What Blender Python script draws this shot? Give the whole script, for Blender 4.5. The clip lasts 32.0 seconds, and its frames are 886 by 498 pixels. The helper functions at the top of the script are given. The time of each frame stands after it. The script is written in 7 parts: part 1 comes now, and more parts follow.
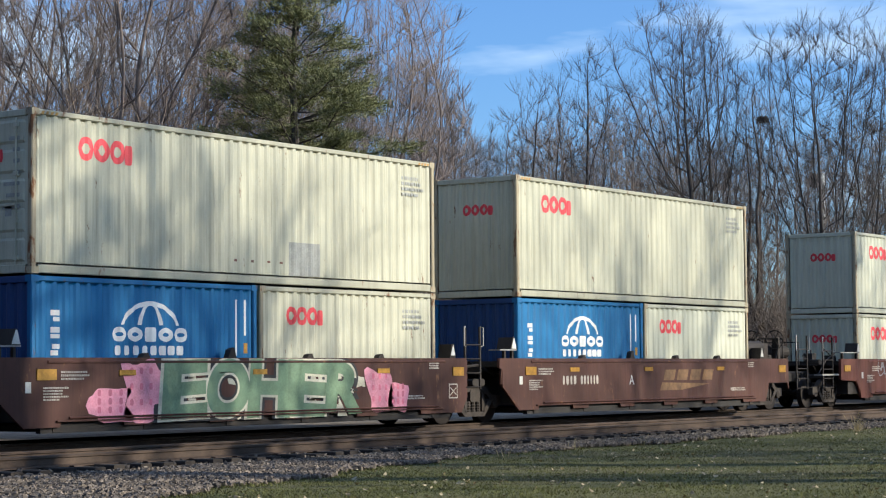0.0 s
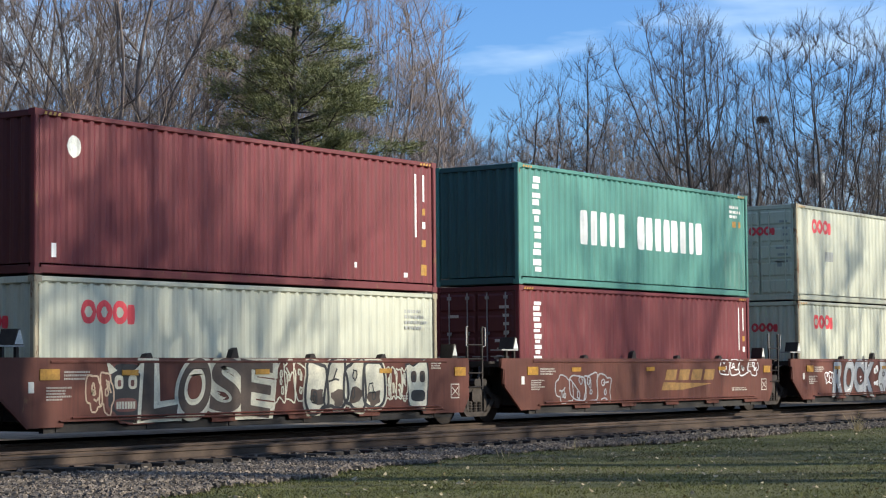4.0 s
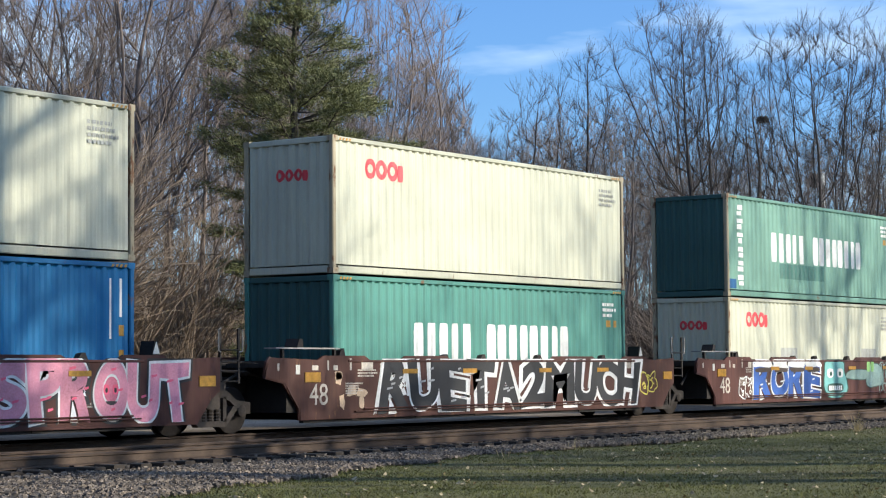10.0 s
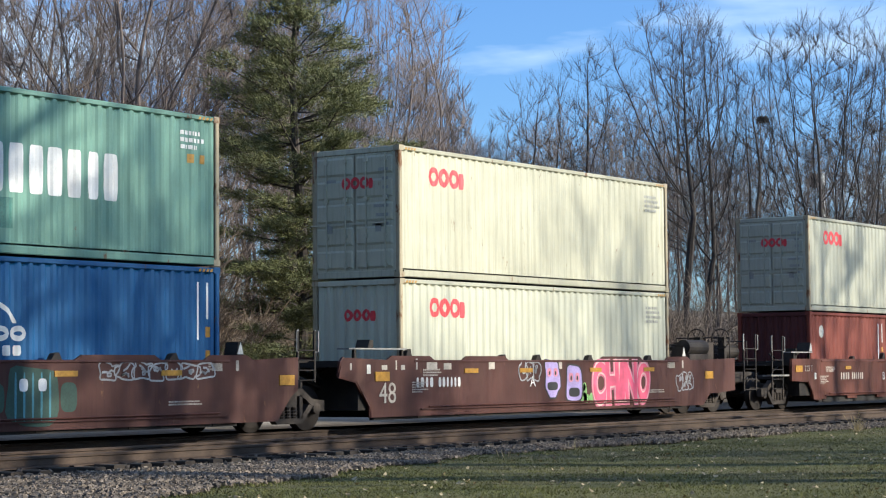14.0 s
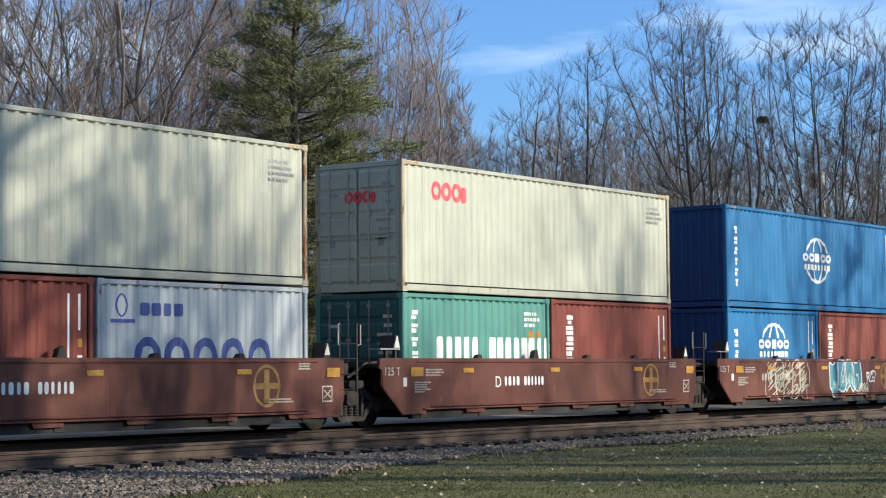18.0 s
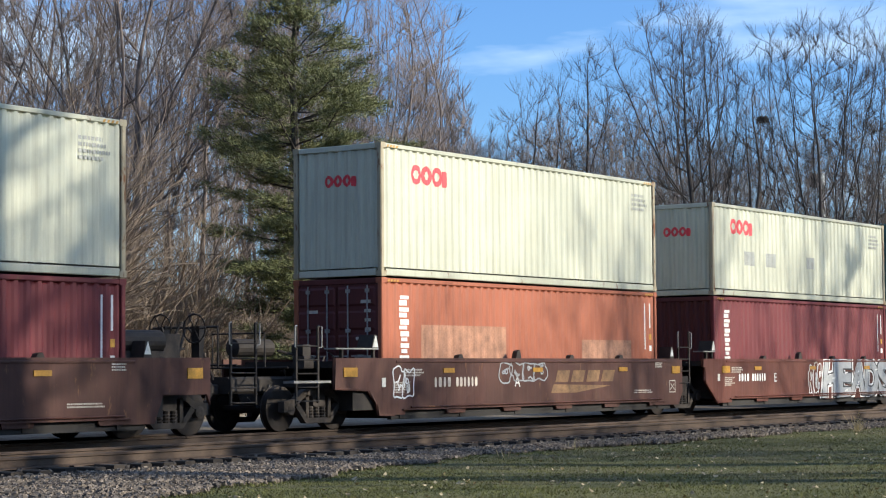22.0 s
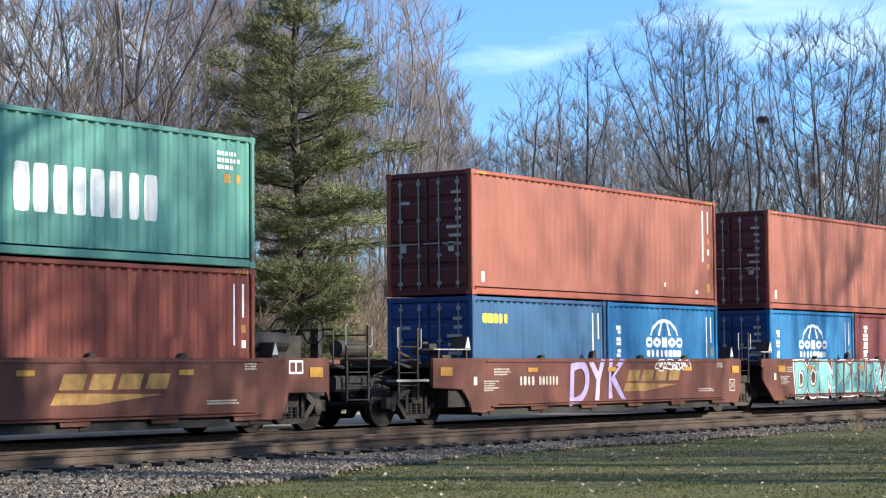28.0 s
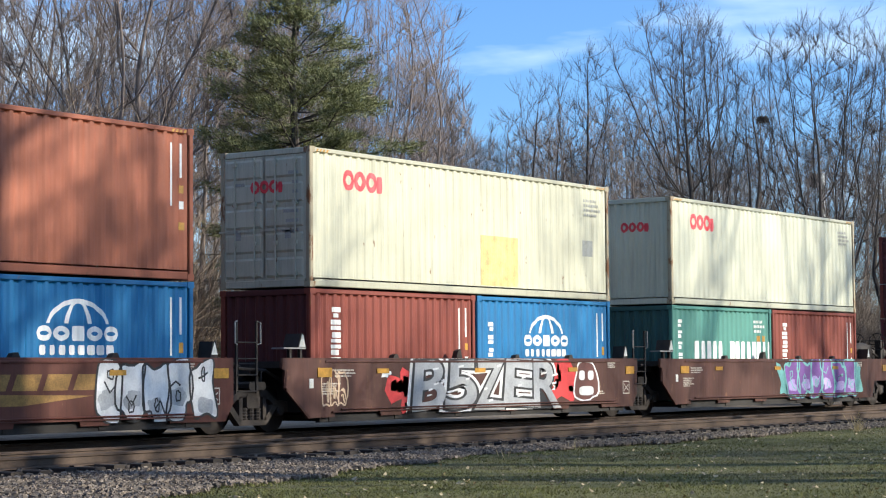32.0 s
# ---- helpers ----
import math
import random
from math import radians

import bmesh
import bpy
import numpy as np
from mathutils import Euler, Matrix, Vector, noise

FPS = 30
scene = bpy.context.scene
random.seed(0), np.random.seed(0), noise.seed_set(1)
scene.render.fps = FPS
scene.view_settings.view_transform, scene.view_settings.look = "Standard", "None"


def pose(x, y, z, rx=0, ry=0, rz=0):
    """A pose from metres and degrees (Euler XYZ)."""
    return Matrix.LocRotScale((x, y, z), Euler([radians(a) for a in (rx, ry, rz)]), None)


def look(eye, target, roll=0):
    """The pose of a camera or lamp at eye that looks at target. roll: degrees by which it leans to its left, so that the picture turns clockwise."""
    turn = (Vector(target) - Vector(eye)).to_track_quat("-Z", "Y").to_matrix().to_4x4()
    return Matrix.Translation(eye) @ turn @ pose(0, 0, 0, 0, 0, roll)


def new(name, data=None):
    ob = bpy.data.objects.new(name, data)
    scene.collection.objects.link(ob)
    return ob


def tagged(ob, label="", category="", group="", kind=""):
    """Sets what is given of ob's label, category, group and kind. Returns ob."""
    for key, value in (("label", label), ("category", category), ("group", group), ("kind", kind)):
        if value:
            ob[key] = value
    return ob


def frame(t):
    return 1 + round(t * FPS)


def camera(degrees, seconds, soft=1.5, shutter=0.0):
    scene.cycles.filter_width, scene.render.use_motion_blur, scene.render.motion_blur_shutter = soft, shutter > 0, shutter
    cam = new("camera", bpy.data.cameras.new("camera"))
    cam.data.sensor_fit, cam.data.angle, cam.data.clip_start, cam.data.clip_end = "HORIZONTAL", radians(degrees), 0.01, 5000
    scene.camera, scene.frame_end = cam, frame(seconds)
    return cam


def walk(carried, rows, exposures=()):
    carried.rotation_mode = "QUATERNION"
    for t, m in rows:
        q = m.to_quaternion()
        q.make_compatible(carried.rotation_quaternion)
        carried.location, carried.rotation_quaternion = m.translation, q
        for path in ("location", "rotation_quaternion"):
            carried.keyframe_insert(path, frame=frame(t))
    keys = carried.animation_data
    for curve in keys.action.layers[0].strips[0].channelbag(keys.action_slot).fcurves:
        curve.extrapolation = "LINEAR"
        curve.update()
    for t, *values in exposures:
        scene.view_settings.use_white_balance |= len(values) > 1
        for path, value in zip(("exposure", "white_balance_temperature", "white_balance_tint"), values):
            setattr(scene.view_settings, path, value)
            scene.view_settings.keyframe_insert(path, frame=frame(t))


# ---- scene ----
# World: x along the railway (towards the distance), y across it, z up; z = 0 is the top of the rails.
cam = camera(24.75, 32.0, soft=1.15)
EYE = (0.0, -25.80, 1.174)
AIM = (EYE[0] + math.sin(radians(55.2)) * math.cos(radians(3.5)), EYE[1] + math.cos(radians(55.2)) * math.cos(radians(3.5)), EYE[2] + math.sin(radians(3.5)))
walk(cam, [(0.0, look(EYE, AIM, -0.489)), (32.0, look(EYE, AIM, -0.489))],
     exposures=[(0.0, 0.46), (6.6, 0.46), (8.2, 0.60), (9.4, 0.56), (11.0, 0.47), (12.0, 0.52), (13.2, 0.62), (14.0, 0.56), (18.0, 0.50), (20.0, 0.80), (22.0, 0.55), (23.0, 0.50), (25.5, 0.60), (27.5, 0.98), (29.5, 1.02), (30.8, 0.98), (32.0, 0.68)])

# The way the train has gone by each second, in metres.
TRAIN = [(0.0, -115.36), (0.5, -108.91), (1.0, -102.53), (1.5, -96.53), (2.0, -90.10), (3.0, -77.30), (3.5, -70.83),
         (5.5, -45.21), (6.5, -32.32), (7.5, -19.42), (8.5, -6.44), (9.5, 6.49), (10.5, 19.41), (11.5, 32.35), (12.5, 45.38),
         (13.5, 58.33), (14.5, 71.35), (16.5, 97.24), (17.5, 110.17), (18.5, 123.07), (19.5, 135.97), (20.5, 149.02),
         (21.5, 161.97), (22.5, 175.02), (23.5, 188.05), (24.5, 201.05), (25.5, 213.98), (27.5, 240.27), (28.5, 253.43),
         (29.5, 266.55), (30.5, 279.77), (31.5, 292.99), (32.0, 299.58)]


def gone(t):
    return float(np.interp(t, [r[0] for r in TRAIN], [r[1] for r in TRAIN]))


# ---- light ----
SUN = Vector((0.44, -0.79, 0.36)).normalized()
world = bpy.data.worlds.new("sky")
scene.world = world
world.use_nodes = True
wn = world.node_tree.nodes
wl = world.node_tree.links
sky = wn.new("ShaderNodeTexSky")
sky.sky_type, sky.sun_disc = "NISHITA", False
sky.sun_elevation = math.asin(SUN.z)
sky.sun_rotation = math.atan2(SUN.x, SUN.y)
sky.altitude, sky.air_density, sky.dust_density, sky.ozone_density = 200, 1.0, 1.0, 1.6
coord = wn.new("ShaderNodeTexCoord")
stretch = wn.new("ShaderNodeMapping")
stretch.inputs["Scale"].default_value = (2.2, 2.2, 11.0)
stretch.inputs["Location"].default_value = (-0.035, 0.05, 0.22)
stretch.inputs["Rotation"].default_value = (0.10, -0.06, 0.0)
puff = wn.new("ShaderNodeTexNoise")
puff.inputs["Scale"].default_value, puff.inputs["Detail"].default_value, puff.inputs["Roughness"].default_value = 1.6, 6.0, 0.55
ramp = wn.new("ShaderNodeValToRGB")
ramp.color_ramp.elements[0].position, ramp.color_ramp.elements[1].position = 0.48, 0.80
mixer = wn.new("ShaderNodeMix")
mixer.data_type = "RGBA"
mixer.inputs["B"].default_value = (10.5, 12.5, 14.0, 1)
wl.new(coord.outputs["Generated"], stretch.inputs["Vector"])
wl.new(stretch.outputs["Vector"], puff.inputs["Vector"])
wl.new(puff.outputs["Fac"], ramp.inputs["Fac"])
wl.new(ramp.outputs["Color"], mixer.inputs["Factor"])
deep = wn.new("ShaderNodeMix")
deep.data_type, deep.blend_type = "RGBA", "MULTIPLY"
deep.inputs["Factor"].default_value = 1.0
deep.inputs["B"].default_value = (0.76, 1.20, 1.86, 1)
wl.new(sky.outputs["Color"], deep.inputs["A"])
wl.new(deep.outputs["Result"], mixer.inputs["A"])
wl.new(mixer.outputs["Result"], wn["Background"].inputs["Color"])
wn["Background"].inputs["Strength"].default_value = 0.080
sun_data = bpy.data.lights.new("sun", "SUN")
sun_data.energy, sun_data.angle, sun_data.color = 5.0, radians(0.53), (1.0, 0.93, 0.795)
sun = new("sun", sun_data)
sun.matrix_world = look(tuple(SUN * 100), (0, 0, 0))


# ---- materials ----
def srgb(r, g, b):
    return tuple(((c / 255) / 12.92 if c / 255 <= 0.04045 else ((c / 255 + 0.055) / 1.055) ** 2.4) for c in (r, g, b))


def nodes_of(name):
    m = bpy.data.materials.new(name)
    m.use_nodes = True
    return m, m.node_tree.nodes, m.node_tree.links, m.node_tree.nodes["Principled BSDF"]


def noise_node(n, l, vec, scale, detail=4.0, rough=0.55, squeeze=None):
    if squeeze:
        mp = n.new("ShaderNodeMapping")
        mp.inputs["Scale"].default_value = squeeze
        l.new(vec, mp.inputs["Vector"])
        vec = mp.outputs["Vector"]
    t = n.new("ShaderNodeTexNoise")
    t.inputs["Scale"].default_value, t.inputs["Detail"].default_value, t.inputs["Roughness"].default_value = scale, detail, rough
    l.new(vec, t.inputs["Vector"])
    return t.outputs["Fac"]


def ramp_node(n, l, fac, lo, hi, a=(0, 0, 0, 1), b=(1, 1, 1, 1)):
    r = n.new("ShaderNodeValToRGB")
    r.color_ramp.elements[0].position, r.color_ramp.elements[1].position = lo, hi
    r.color_ramp.elements[0].color, r.color_ramp.elements[1].color = a, b
    l.new(fac, r.inputs["Fac"])
    return r.outputs["Color"]


def mix_node(n, l, fac, a, b, mode="MIX"):
    m = n.new("ShaderNodeMix")
    m.data_type, m.blend_type = "RGBA", mode
    for key, v in (("Factor", fac), ("A", a), ("B", b)):
        if isinstance(v, bpy.types.NodeSocket):
            l.new(v, m.inputs[key])
        else:
            m.inputs[key].default_value = v if key == "Factor" else (*v[:3], 1)
    return m.outputs["Result"]


def scatter_vec(n, l):
    """Object coordinates, moved by a chance amount for each object."""
    tc, oi = n.new("ShaderNodeTexCoord"), n.new("ShaderNodeObjectInfo")
    mul = n.new("ShaderNodeMath")
    mul.operation = "MULTIPLY"
    mul.inputs[1].default_value = 37.0
    l.new(oi.outputs["Random"], mul.inputs[0])
    add = n.new("ShaderNodeVectorMath")
    l.new(tc.outputs["Object"], add.inputs[0])
    l.new(mul.outputs["Value"], add.inputs[1])
    return add.outputs["Vector"], oi.outputs["Random"]


def bump_node(n, l, bsdf, height, strength, distance):
    b = n.new("ShaderNodeBump")
    b.inputs["Strength"].default_value, b.inputs["Distance"].default_value = strength, distance
    l.new(height, b.inputs["Height"])
    l.new(b.outputs["Normal"], bsdf.inputs["Normal"])


def surface(name, col, rough=0.6, metal=0.0, var=0.25, scale=3.0, fine=40.0, bump=0.2, dist=0.01, island=0.0):
    """A plain real surface: blotches, fine grain and relief, and a little chance from object to object."""
    m, n, l, b = nodes_of(name)
    vec, rnd = scatter_vec(n, l)
    dark = tuple(c * (1 - var) for c in col)
    lite = tuple(min(1, c * (1 + var * 0.6)) for c in col)
    c1 = mix_node(n, l, ramp_node(n, l, noise_node(n, l, vec, scale), 0.3, 0.7), dark, lite)
    f = noise_node(n, l, vec, fine, 3.0)
    c2 = mix_node(n, l, 0.55, c1, ramp_node(n, l, f, 0.2, 0.8, (0.25, 0.25, 0.25, 1), (0.75, 0.75, 0.75, 1)), "OVERLAY")
    hsv = n.new("ShaderNodeHueSaturation")
    if island > 0:
        g = n.new("ShaderNodeNewGeometry")
        rnd = g.outputs["Random Per Island"]
    mp = n.new("ShaderNodeMapRange")
    span = island if island > 0 else 0.12
    mp.inputs["To Min"].default_value, mp.inputs["To Max"].default_value = 1 - span, 1 + span
    l.new(rnd, mp.inputs["Value"])
    l.new(mp.outputs["Result"], hsv.inputs["Value"])
    l.new(c2, hsv.inputs["Color"])
    l.new(hsv.outputs["Color"], b.inputs["Base Color"])
    b.inputs["Roughness"].default_value, b.inputs["Metallic"].default_value = rough, metal
    if bump > 0:
        bump_node(n, l, b, f, bump, dist)
    return m


def paint(name, col, wear=0.3, rust=(0.16, 0.075, 0.035), rough=0.45, fade=0.25, streak=0.5):
    """Sprayed steel: faded patches, dirt that has run down, rust specks and slight dents."""
    m, n, l, b = nodes_of(name)
    vec, rnd = scatter_vec(n, l)
    pale = tuple(c * (1 + fade * 0.12) + fade * 0.008 for c in col)
    deep = tuple(c * (1 - fade * 0.65) for c in col)
    c1 = mix_node(n, l, ramp_node(n, l, noise_node(n, l, vec, 0.7, 5.0), 0.32, 0.68), deep, pale)
    run = noise_node(n, l, vec, 1.0, 5.0, 0.6, (7.0, 7.0, 0.35))
    c2 = mix_node(n, l, ramp_node(n, l, run, 0.52, 0.86, (0, 0, 0, 1), (streak, streak, streak, 1)), c1, tuple(0.55 * c + 0.45 * d for c, d in zip(col, (0.115, 0.075, 0.045))))
    drip = noise_node(n, l, vec, 1.0, 4.0, 0.6, (19.0, 19.0, 0.9))
    c2 = mix_node(n, l, ramp_node(n, l, drip, 0.52, 0.80, (0, 0, 0, 1), (streak * 0.75,) * 3 + (1,)), c2, tuple(0.5 * q for q in col))
    spots = noise_node(n, l, vec, 2.6, 8.0, 0.72, (1.6, 1.6, 0.55))
    edge = 0.76 - 0.16 * wear
    c3 = mix_node(n, l, ramp_node(n, l, spots, edge, edge + 0.05), c2, rust)
    grain = noise_node(n, l, vec, 60.0, 2.0)
    c4 = mix_node(n, l, 0.25, c3, ramp_node(n, l, grain, 0.2, 0.8, (0.3, 0.3, 0.3, 1), (0.7, 0.7, 0.7, 1)), "OVERLAY")
    l.new(c4, b.inputs["Base Color"])
    rr = ramp_node(n, l, run, 0.3, 0.8, (rough, rough, rough, 1), (min(1, rough + 0.3),) * 3 + (1,))
    l.new(rr, b.inputs["Roughness"])
    b.inputs["Specular IOR Level"].default_value = 0.3
    bump_node(n, l, b, noise_node(n, l, vec, 1.7, 3.0), 0.25, 0.03)
    return m


CREAM = paint("cream_paint", (0.545, 0.550, 0.428), 0.35, fade=0.2, streak=0.55)
RUSTY = paint("rusting_cream_paint", (0.390, 0.335, 0.226), 1.3, (0.17, 0.075, 0.03), fade=0.35, streak=0.7)
CREAM_DULL = paint("dull_cream_paint", (0.432, 0.440, 0.352), 0.4, fade=0.25, streak=0.55)
CREAM_WORN = paint("worn_cream_paint", (0.520, 0.512, 0.385), 0.75, fade=0.28, streak=0.85)
WHITE_GREY = paint("pale_grey_paint", (0.421, 0.460, 0.468), 0.3, fade=0.12, streak=0.3)
BLUE = paint("blue_paint", (0.003, 0.150, 0.350), 0.2, fade=0.25, streak=0.2)
BLUE_DEEP = paint("deep_blue_paint", (0.003, 0.100, 0.262), 0.2, fade=0.25, streak=0.2)
BLUE_DULL = paint("dull_blue_paint", (0.018, 0.092, 0.20), 0.4, fade=0.3, streak=0.35)
TEAL = paint("green_paint", (0.078, 0.257, 0.211), 0.3, fade=0.25, streak=0.25)
TEAL_PALE = paint("pale_green_paint", (0.164, 0.335, 0.265), 0.45, fade=0.3, streak=0.35)
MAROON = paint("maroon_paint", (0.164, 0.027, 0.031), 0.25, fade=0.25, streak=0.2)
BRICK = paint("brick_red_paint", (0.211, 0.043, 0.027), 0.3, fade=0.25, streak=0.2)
# darkened copies for container ends, the shade there put into the colour
MAROON_SHADE = paint("shaded_maroon_paint", (0.090, 0.020, 0.020), 0.3, fade=0.25, streak=0.3)
TEAL_SHADE = paint("shaded_green_paint", (0.030, 0.098, 0.094), 0.3, fade=0.25, streak=0.3)
NAVY_SHADE = paint("shaded_navy_paint", (0.009, 0.047, 0.156), 0.3, fade=0.25, streak=0.3)
SALMON = paint("faded_red_paint", (0.285, 0.086, 0.055), 0.3, fade=0.3, streak=0.25)
ORANGE = paint("orange_red_paint", (0.374, 0.113, 0.058), 0.3, fade=0.3, streak=0.25)
CAR_RED = paint("railcar_red_paint", (0.126, 0.034, 0.020), 0.75, fade=0.62, streak=0.95)
CAR_OLD = paint("dirty_railcar_paint", (0.084, 0.029, 0.019), 0.9, fade=0.6, streak=0.95)
CAR_BROWN = paint("brown_railcar_paint", (0.092, 0.029, 0.021), 0.8, fade=0.6, streak=0.9)
GRIME = surface("grimy_steel", (0.031, 0.024, 0.019), 0.75, 0.2, 0.4, 4.0)
TRUCK = surface("dusty_cast_steel", (0.054, 0.042, 0.033), 0.85, 0.1, 0.4, 5.0)
WHEEL = surface("rusty_wheel_steel", (0.026, 0.019, 0.015), 0.7, 0.4, 0.35, 5.0)
TREAD = surface("bright_wheel_tread", (0.45, 0.42, 0.38), 0.35, 0.9, 0.2, 6.0)
# this black stands for the shade under the side sill, put into the colour
CHORD_SHADE = surface("shade_black_steel", (0.013, 0.010, 0.008), 0.7, 0.1, 0.3, 4.0)
RUBBER = surface("black_seal", (0.02, 0.02, 0.02), 0.7, 0.0, 0.2)
GALV = surface("galvanised_bar", (0.30, 0.29, 0.27), 0.55, 0.3, 0.25, 8.0)
BARE = surface("pale_steel_plate", (0.62, 0.62, 0.56), 0.6, 0.0, 0.2, 6.0)
WHITE = surface("white_lettering", (0.78, 0.78, 0.74), 0.55, 0.0, 0.12, 4.0, bump=0.0)
OFFWHITE = surface("dirty_white_lettering", (0.50, 0.45, 0.38), 0.6, 0.0, 0.3, 6.0, bump=0.0)
CORAL = surface("coral_red_lettering", (0.72, 0.045, 0.06), 0.5, 0.0, 0.15, 3.0, bump=0.0)
NAVY = surface("navy_lettering", (0.03, 0.06, 0.22), 0.5, 0.0, 0.15, 3.0, bump=0.0)
GOLD = surface("gold_lettering", (0.31, 0.16, 0.032), 0.6, 0.0, 0.35, 5.0, bump=0.0)
DULL_GOLD = surface("faded_gold_lettering", (0.185, 0.095, 0.035), 0.65, 0.0, 0.4, 5.0, bump=0.0)
YELLOW = surface("yellow_marker", (0.46, 0.235, 0.03), 0.4, 0.0, 0.3, 9.0, bump=0.0)
LEMON = surface("lemon_yellow", (0.80, 0.66, 0.05), 0.5, 0.0, 0.2, 6.0, bump=0.0)
GREY_PATCH = surface("grey_patch_paint", (0.31, 0.32, 0.29), 0.55, 0.0, 0.15, 5.0, bump=0.0)


# ---- mesh tools ----
class MB:
    """Collects vertices and faces of one mesh."""

    def __init__(self):
        self.v, self.f = [], []

    def face(self, pts):
        i = len(self.v)
        self.v += [tuple(p) for p in pts]
        self.f.append(tuple(range(i, i + len(pts))))
        return self

    def box(self, x0, x1, y0, y1, z0, z1, c=0.0):
        """A box, its long edges along the longest side chamfered by c."""
        if c <= 0:
            i = len(self.v)
            self.v += [(x, y, z) for x in (x0, x1) for y in (y0, y1) for z in (z0, z1)]
            self.f += [tuple(i + k for k in q) for q in ((0, 1, 3, 2), (4, 6, 7, 5), (0, 4, 5, 1), (2, 3, 7, 6), (0, 2, 6, 4), (1, 5, 7, 3))]
            return self
        d = (x1 - x0, y1 - y0, z1 - z0)
        a = d.index(max(d))
        lo, hi = (x0, y0, z0), (x1, y1, z1)
        u, w = [k for k in range(3) if k != a]
        ring = [(lo[u] + c, lo[w]), (hi[u] - c, lo[w]), (hi[u], lo[w] + c), (hi[u], hi[w] - c), (hi[u] - c, hi[w]), (lo[u] + c, hi[w]), (lo[u], hi[w] - c), (lo[u], lo[w] + c)]

        def put(p, s):
            q = [0, 0, 0]
            q[a], q[u], q[w] = s, p[0], p[1]
            return q
        return self.loft([[put(p, lo[a]) for p in ring], [put(p, hi[a]) for p in ring]])

    def loft(self, rings, caps=True, closed=True):
        i, n = len(self.v), len(rings[0])
        for r in rings:
            self.v += [tuple(p) for p in r]
        for k in range(len(rings) - 1):
            for j in range(n if closed else n - 1):
                a, b = i + k * n + j, i + k * n + (j + 1) % n
                self.f.append((a, b, b + n, a + n))
        if caps:
            self.f.append(tuple(i + j for j in reversed(range(n))))
            self.f.append(tuple(i + (len(rings) - 1) * n + j for j in range(n)))
        return self

    def tube(self, pts, r, n=6, r1=None):
        pts = [Vector(p) for p in pts]
        rings = []
        for k, p in enumerate(pts):
            d = (pts[min(k + 1, len(pts) - 1)] - pts[max(k - 1, 0)]).normalized()
            s = d.orthogonal().normalized() if abs(d.z) < 0.99 else Vector((1, 0, 0))
            t = d.cross(s).normalized()
            s = t.cross(d).normalized()
            rr = r if r1 is None else r + (r1 - r) * k / (len(pts) - 1)
            rings.append([p + (s * math.cos(6.2832 * j / n) + t * math.sin(6.2832 * j / n)) * rr for j in range(n)])
        return self.loft(rings)

    def plate(self, poly, y0, y1):
        """An outline in x and z, made thick from y0 to y1."""
        i, n = len(self.v), len(poly)
        self.v += [(x, y0, z) for x, z in poly] + [(x, y1, z) for x, z in poly]
        self.f += [tuple(range(i, i + n)), tuple(reversed(range(i + n, i + 2 * n)))]
        self.f += [(i + (j + 1) % n, i + j, i + n + j, i + n + (j + 1) % n) for j in range(n)]
        return self

    def disc(self, c, axis, rings, n=20):
        """A turned body round the axis 0, 1 or 2: rings of (place along it, radius)."""
        u, w = [k for k in range(3) if k != axis]
        out = []
        for s, r in rings:
            ring = []
            for j in range(n):
                p = list(c)
                p[axis] += s
                p[u] += r * math.cos(6.2832 * j / n)
                p[w] += r * math.sin(6.2832 * j / n)
                ring.append(p)
            out.append(ring)
        return self.loft(out)

    def mesh(self, name, smooth=False, weld=False):
        me = bpy.data.meshes.new(name)
        me.from_pydata(self.v, [], self.f)
        bm = bmesh.new()
        bm.from_mesh(me)
        if weld:
            bmesh.ops.remove_doubles(bm, verts=bm.verts, dist=0.005)
        bmesh.ops.recalc_face_normals(bm, faces=bm.faces)
        bm.to_mesh(me)
        bm.free()
        if smooth:
            me.polygons.foreach_set("use_smooth", [True] * len(me.polygons))
        me.materials.append(None)
        return me


def part(name, body, material, parent, at=(0, 0, 0), label=""):
    """Links a mesh, or what an MB holds, as one part under a thing or a part."""
    me = body.mesh(name) if isinstance(body, MB) else body
    ob = new(name, me)
    if not me.materials:
        me.materials.append(None)
    ob.material_slots[0].link = "OBJECT"
    ob.material_slots[0].material = material
    ob.parent = parent
    ob.location = at
    if label:
        ob["label"] = label
    return ob


def thing(name, at, label, category, group="", kind=""):
    return tagged(place(new(name), at), label, category, group, kind)


def place(ob, at):
    ob.location = at
    return ob


CACHE = {}


def cached(key, make):
    if key not in CACHE:
        CACHE[key] = make()
    return CACHE[key]


# ---- marks: shapes laid on a panel, following its folds ----
PITCH = 0.278


def fold(x, deep):
    """How far the corrugated panel lies behind its outer face at x."""
    u = (x % PITCH) / PITCH
    if u < 0.30:
        return 0.0
    if u < 0.50:
        return deep * (u - 0.30) / 0.20
    if u < 0.80:
        return deep
    return deep * (1.0 - u) / 0.20


def fold_stops(x0, x1):
    k, out = math.floor(x0 / PITCH), [x0]
    while k * PITCH < x1:
        out += [x for x in ((k + u) * PITCH for u in (0.0, 0.30, 0.50, 0.80)) if x0 < x < x1]
        k += 1
    return out + [x1]


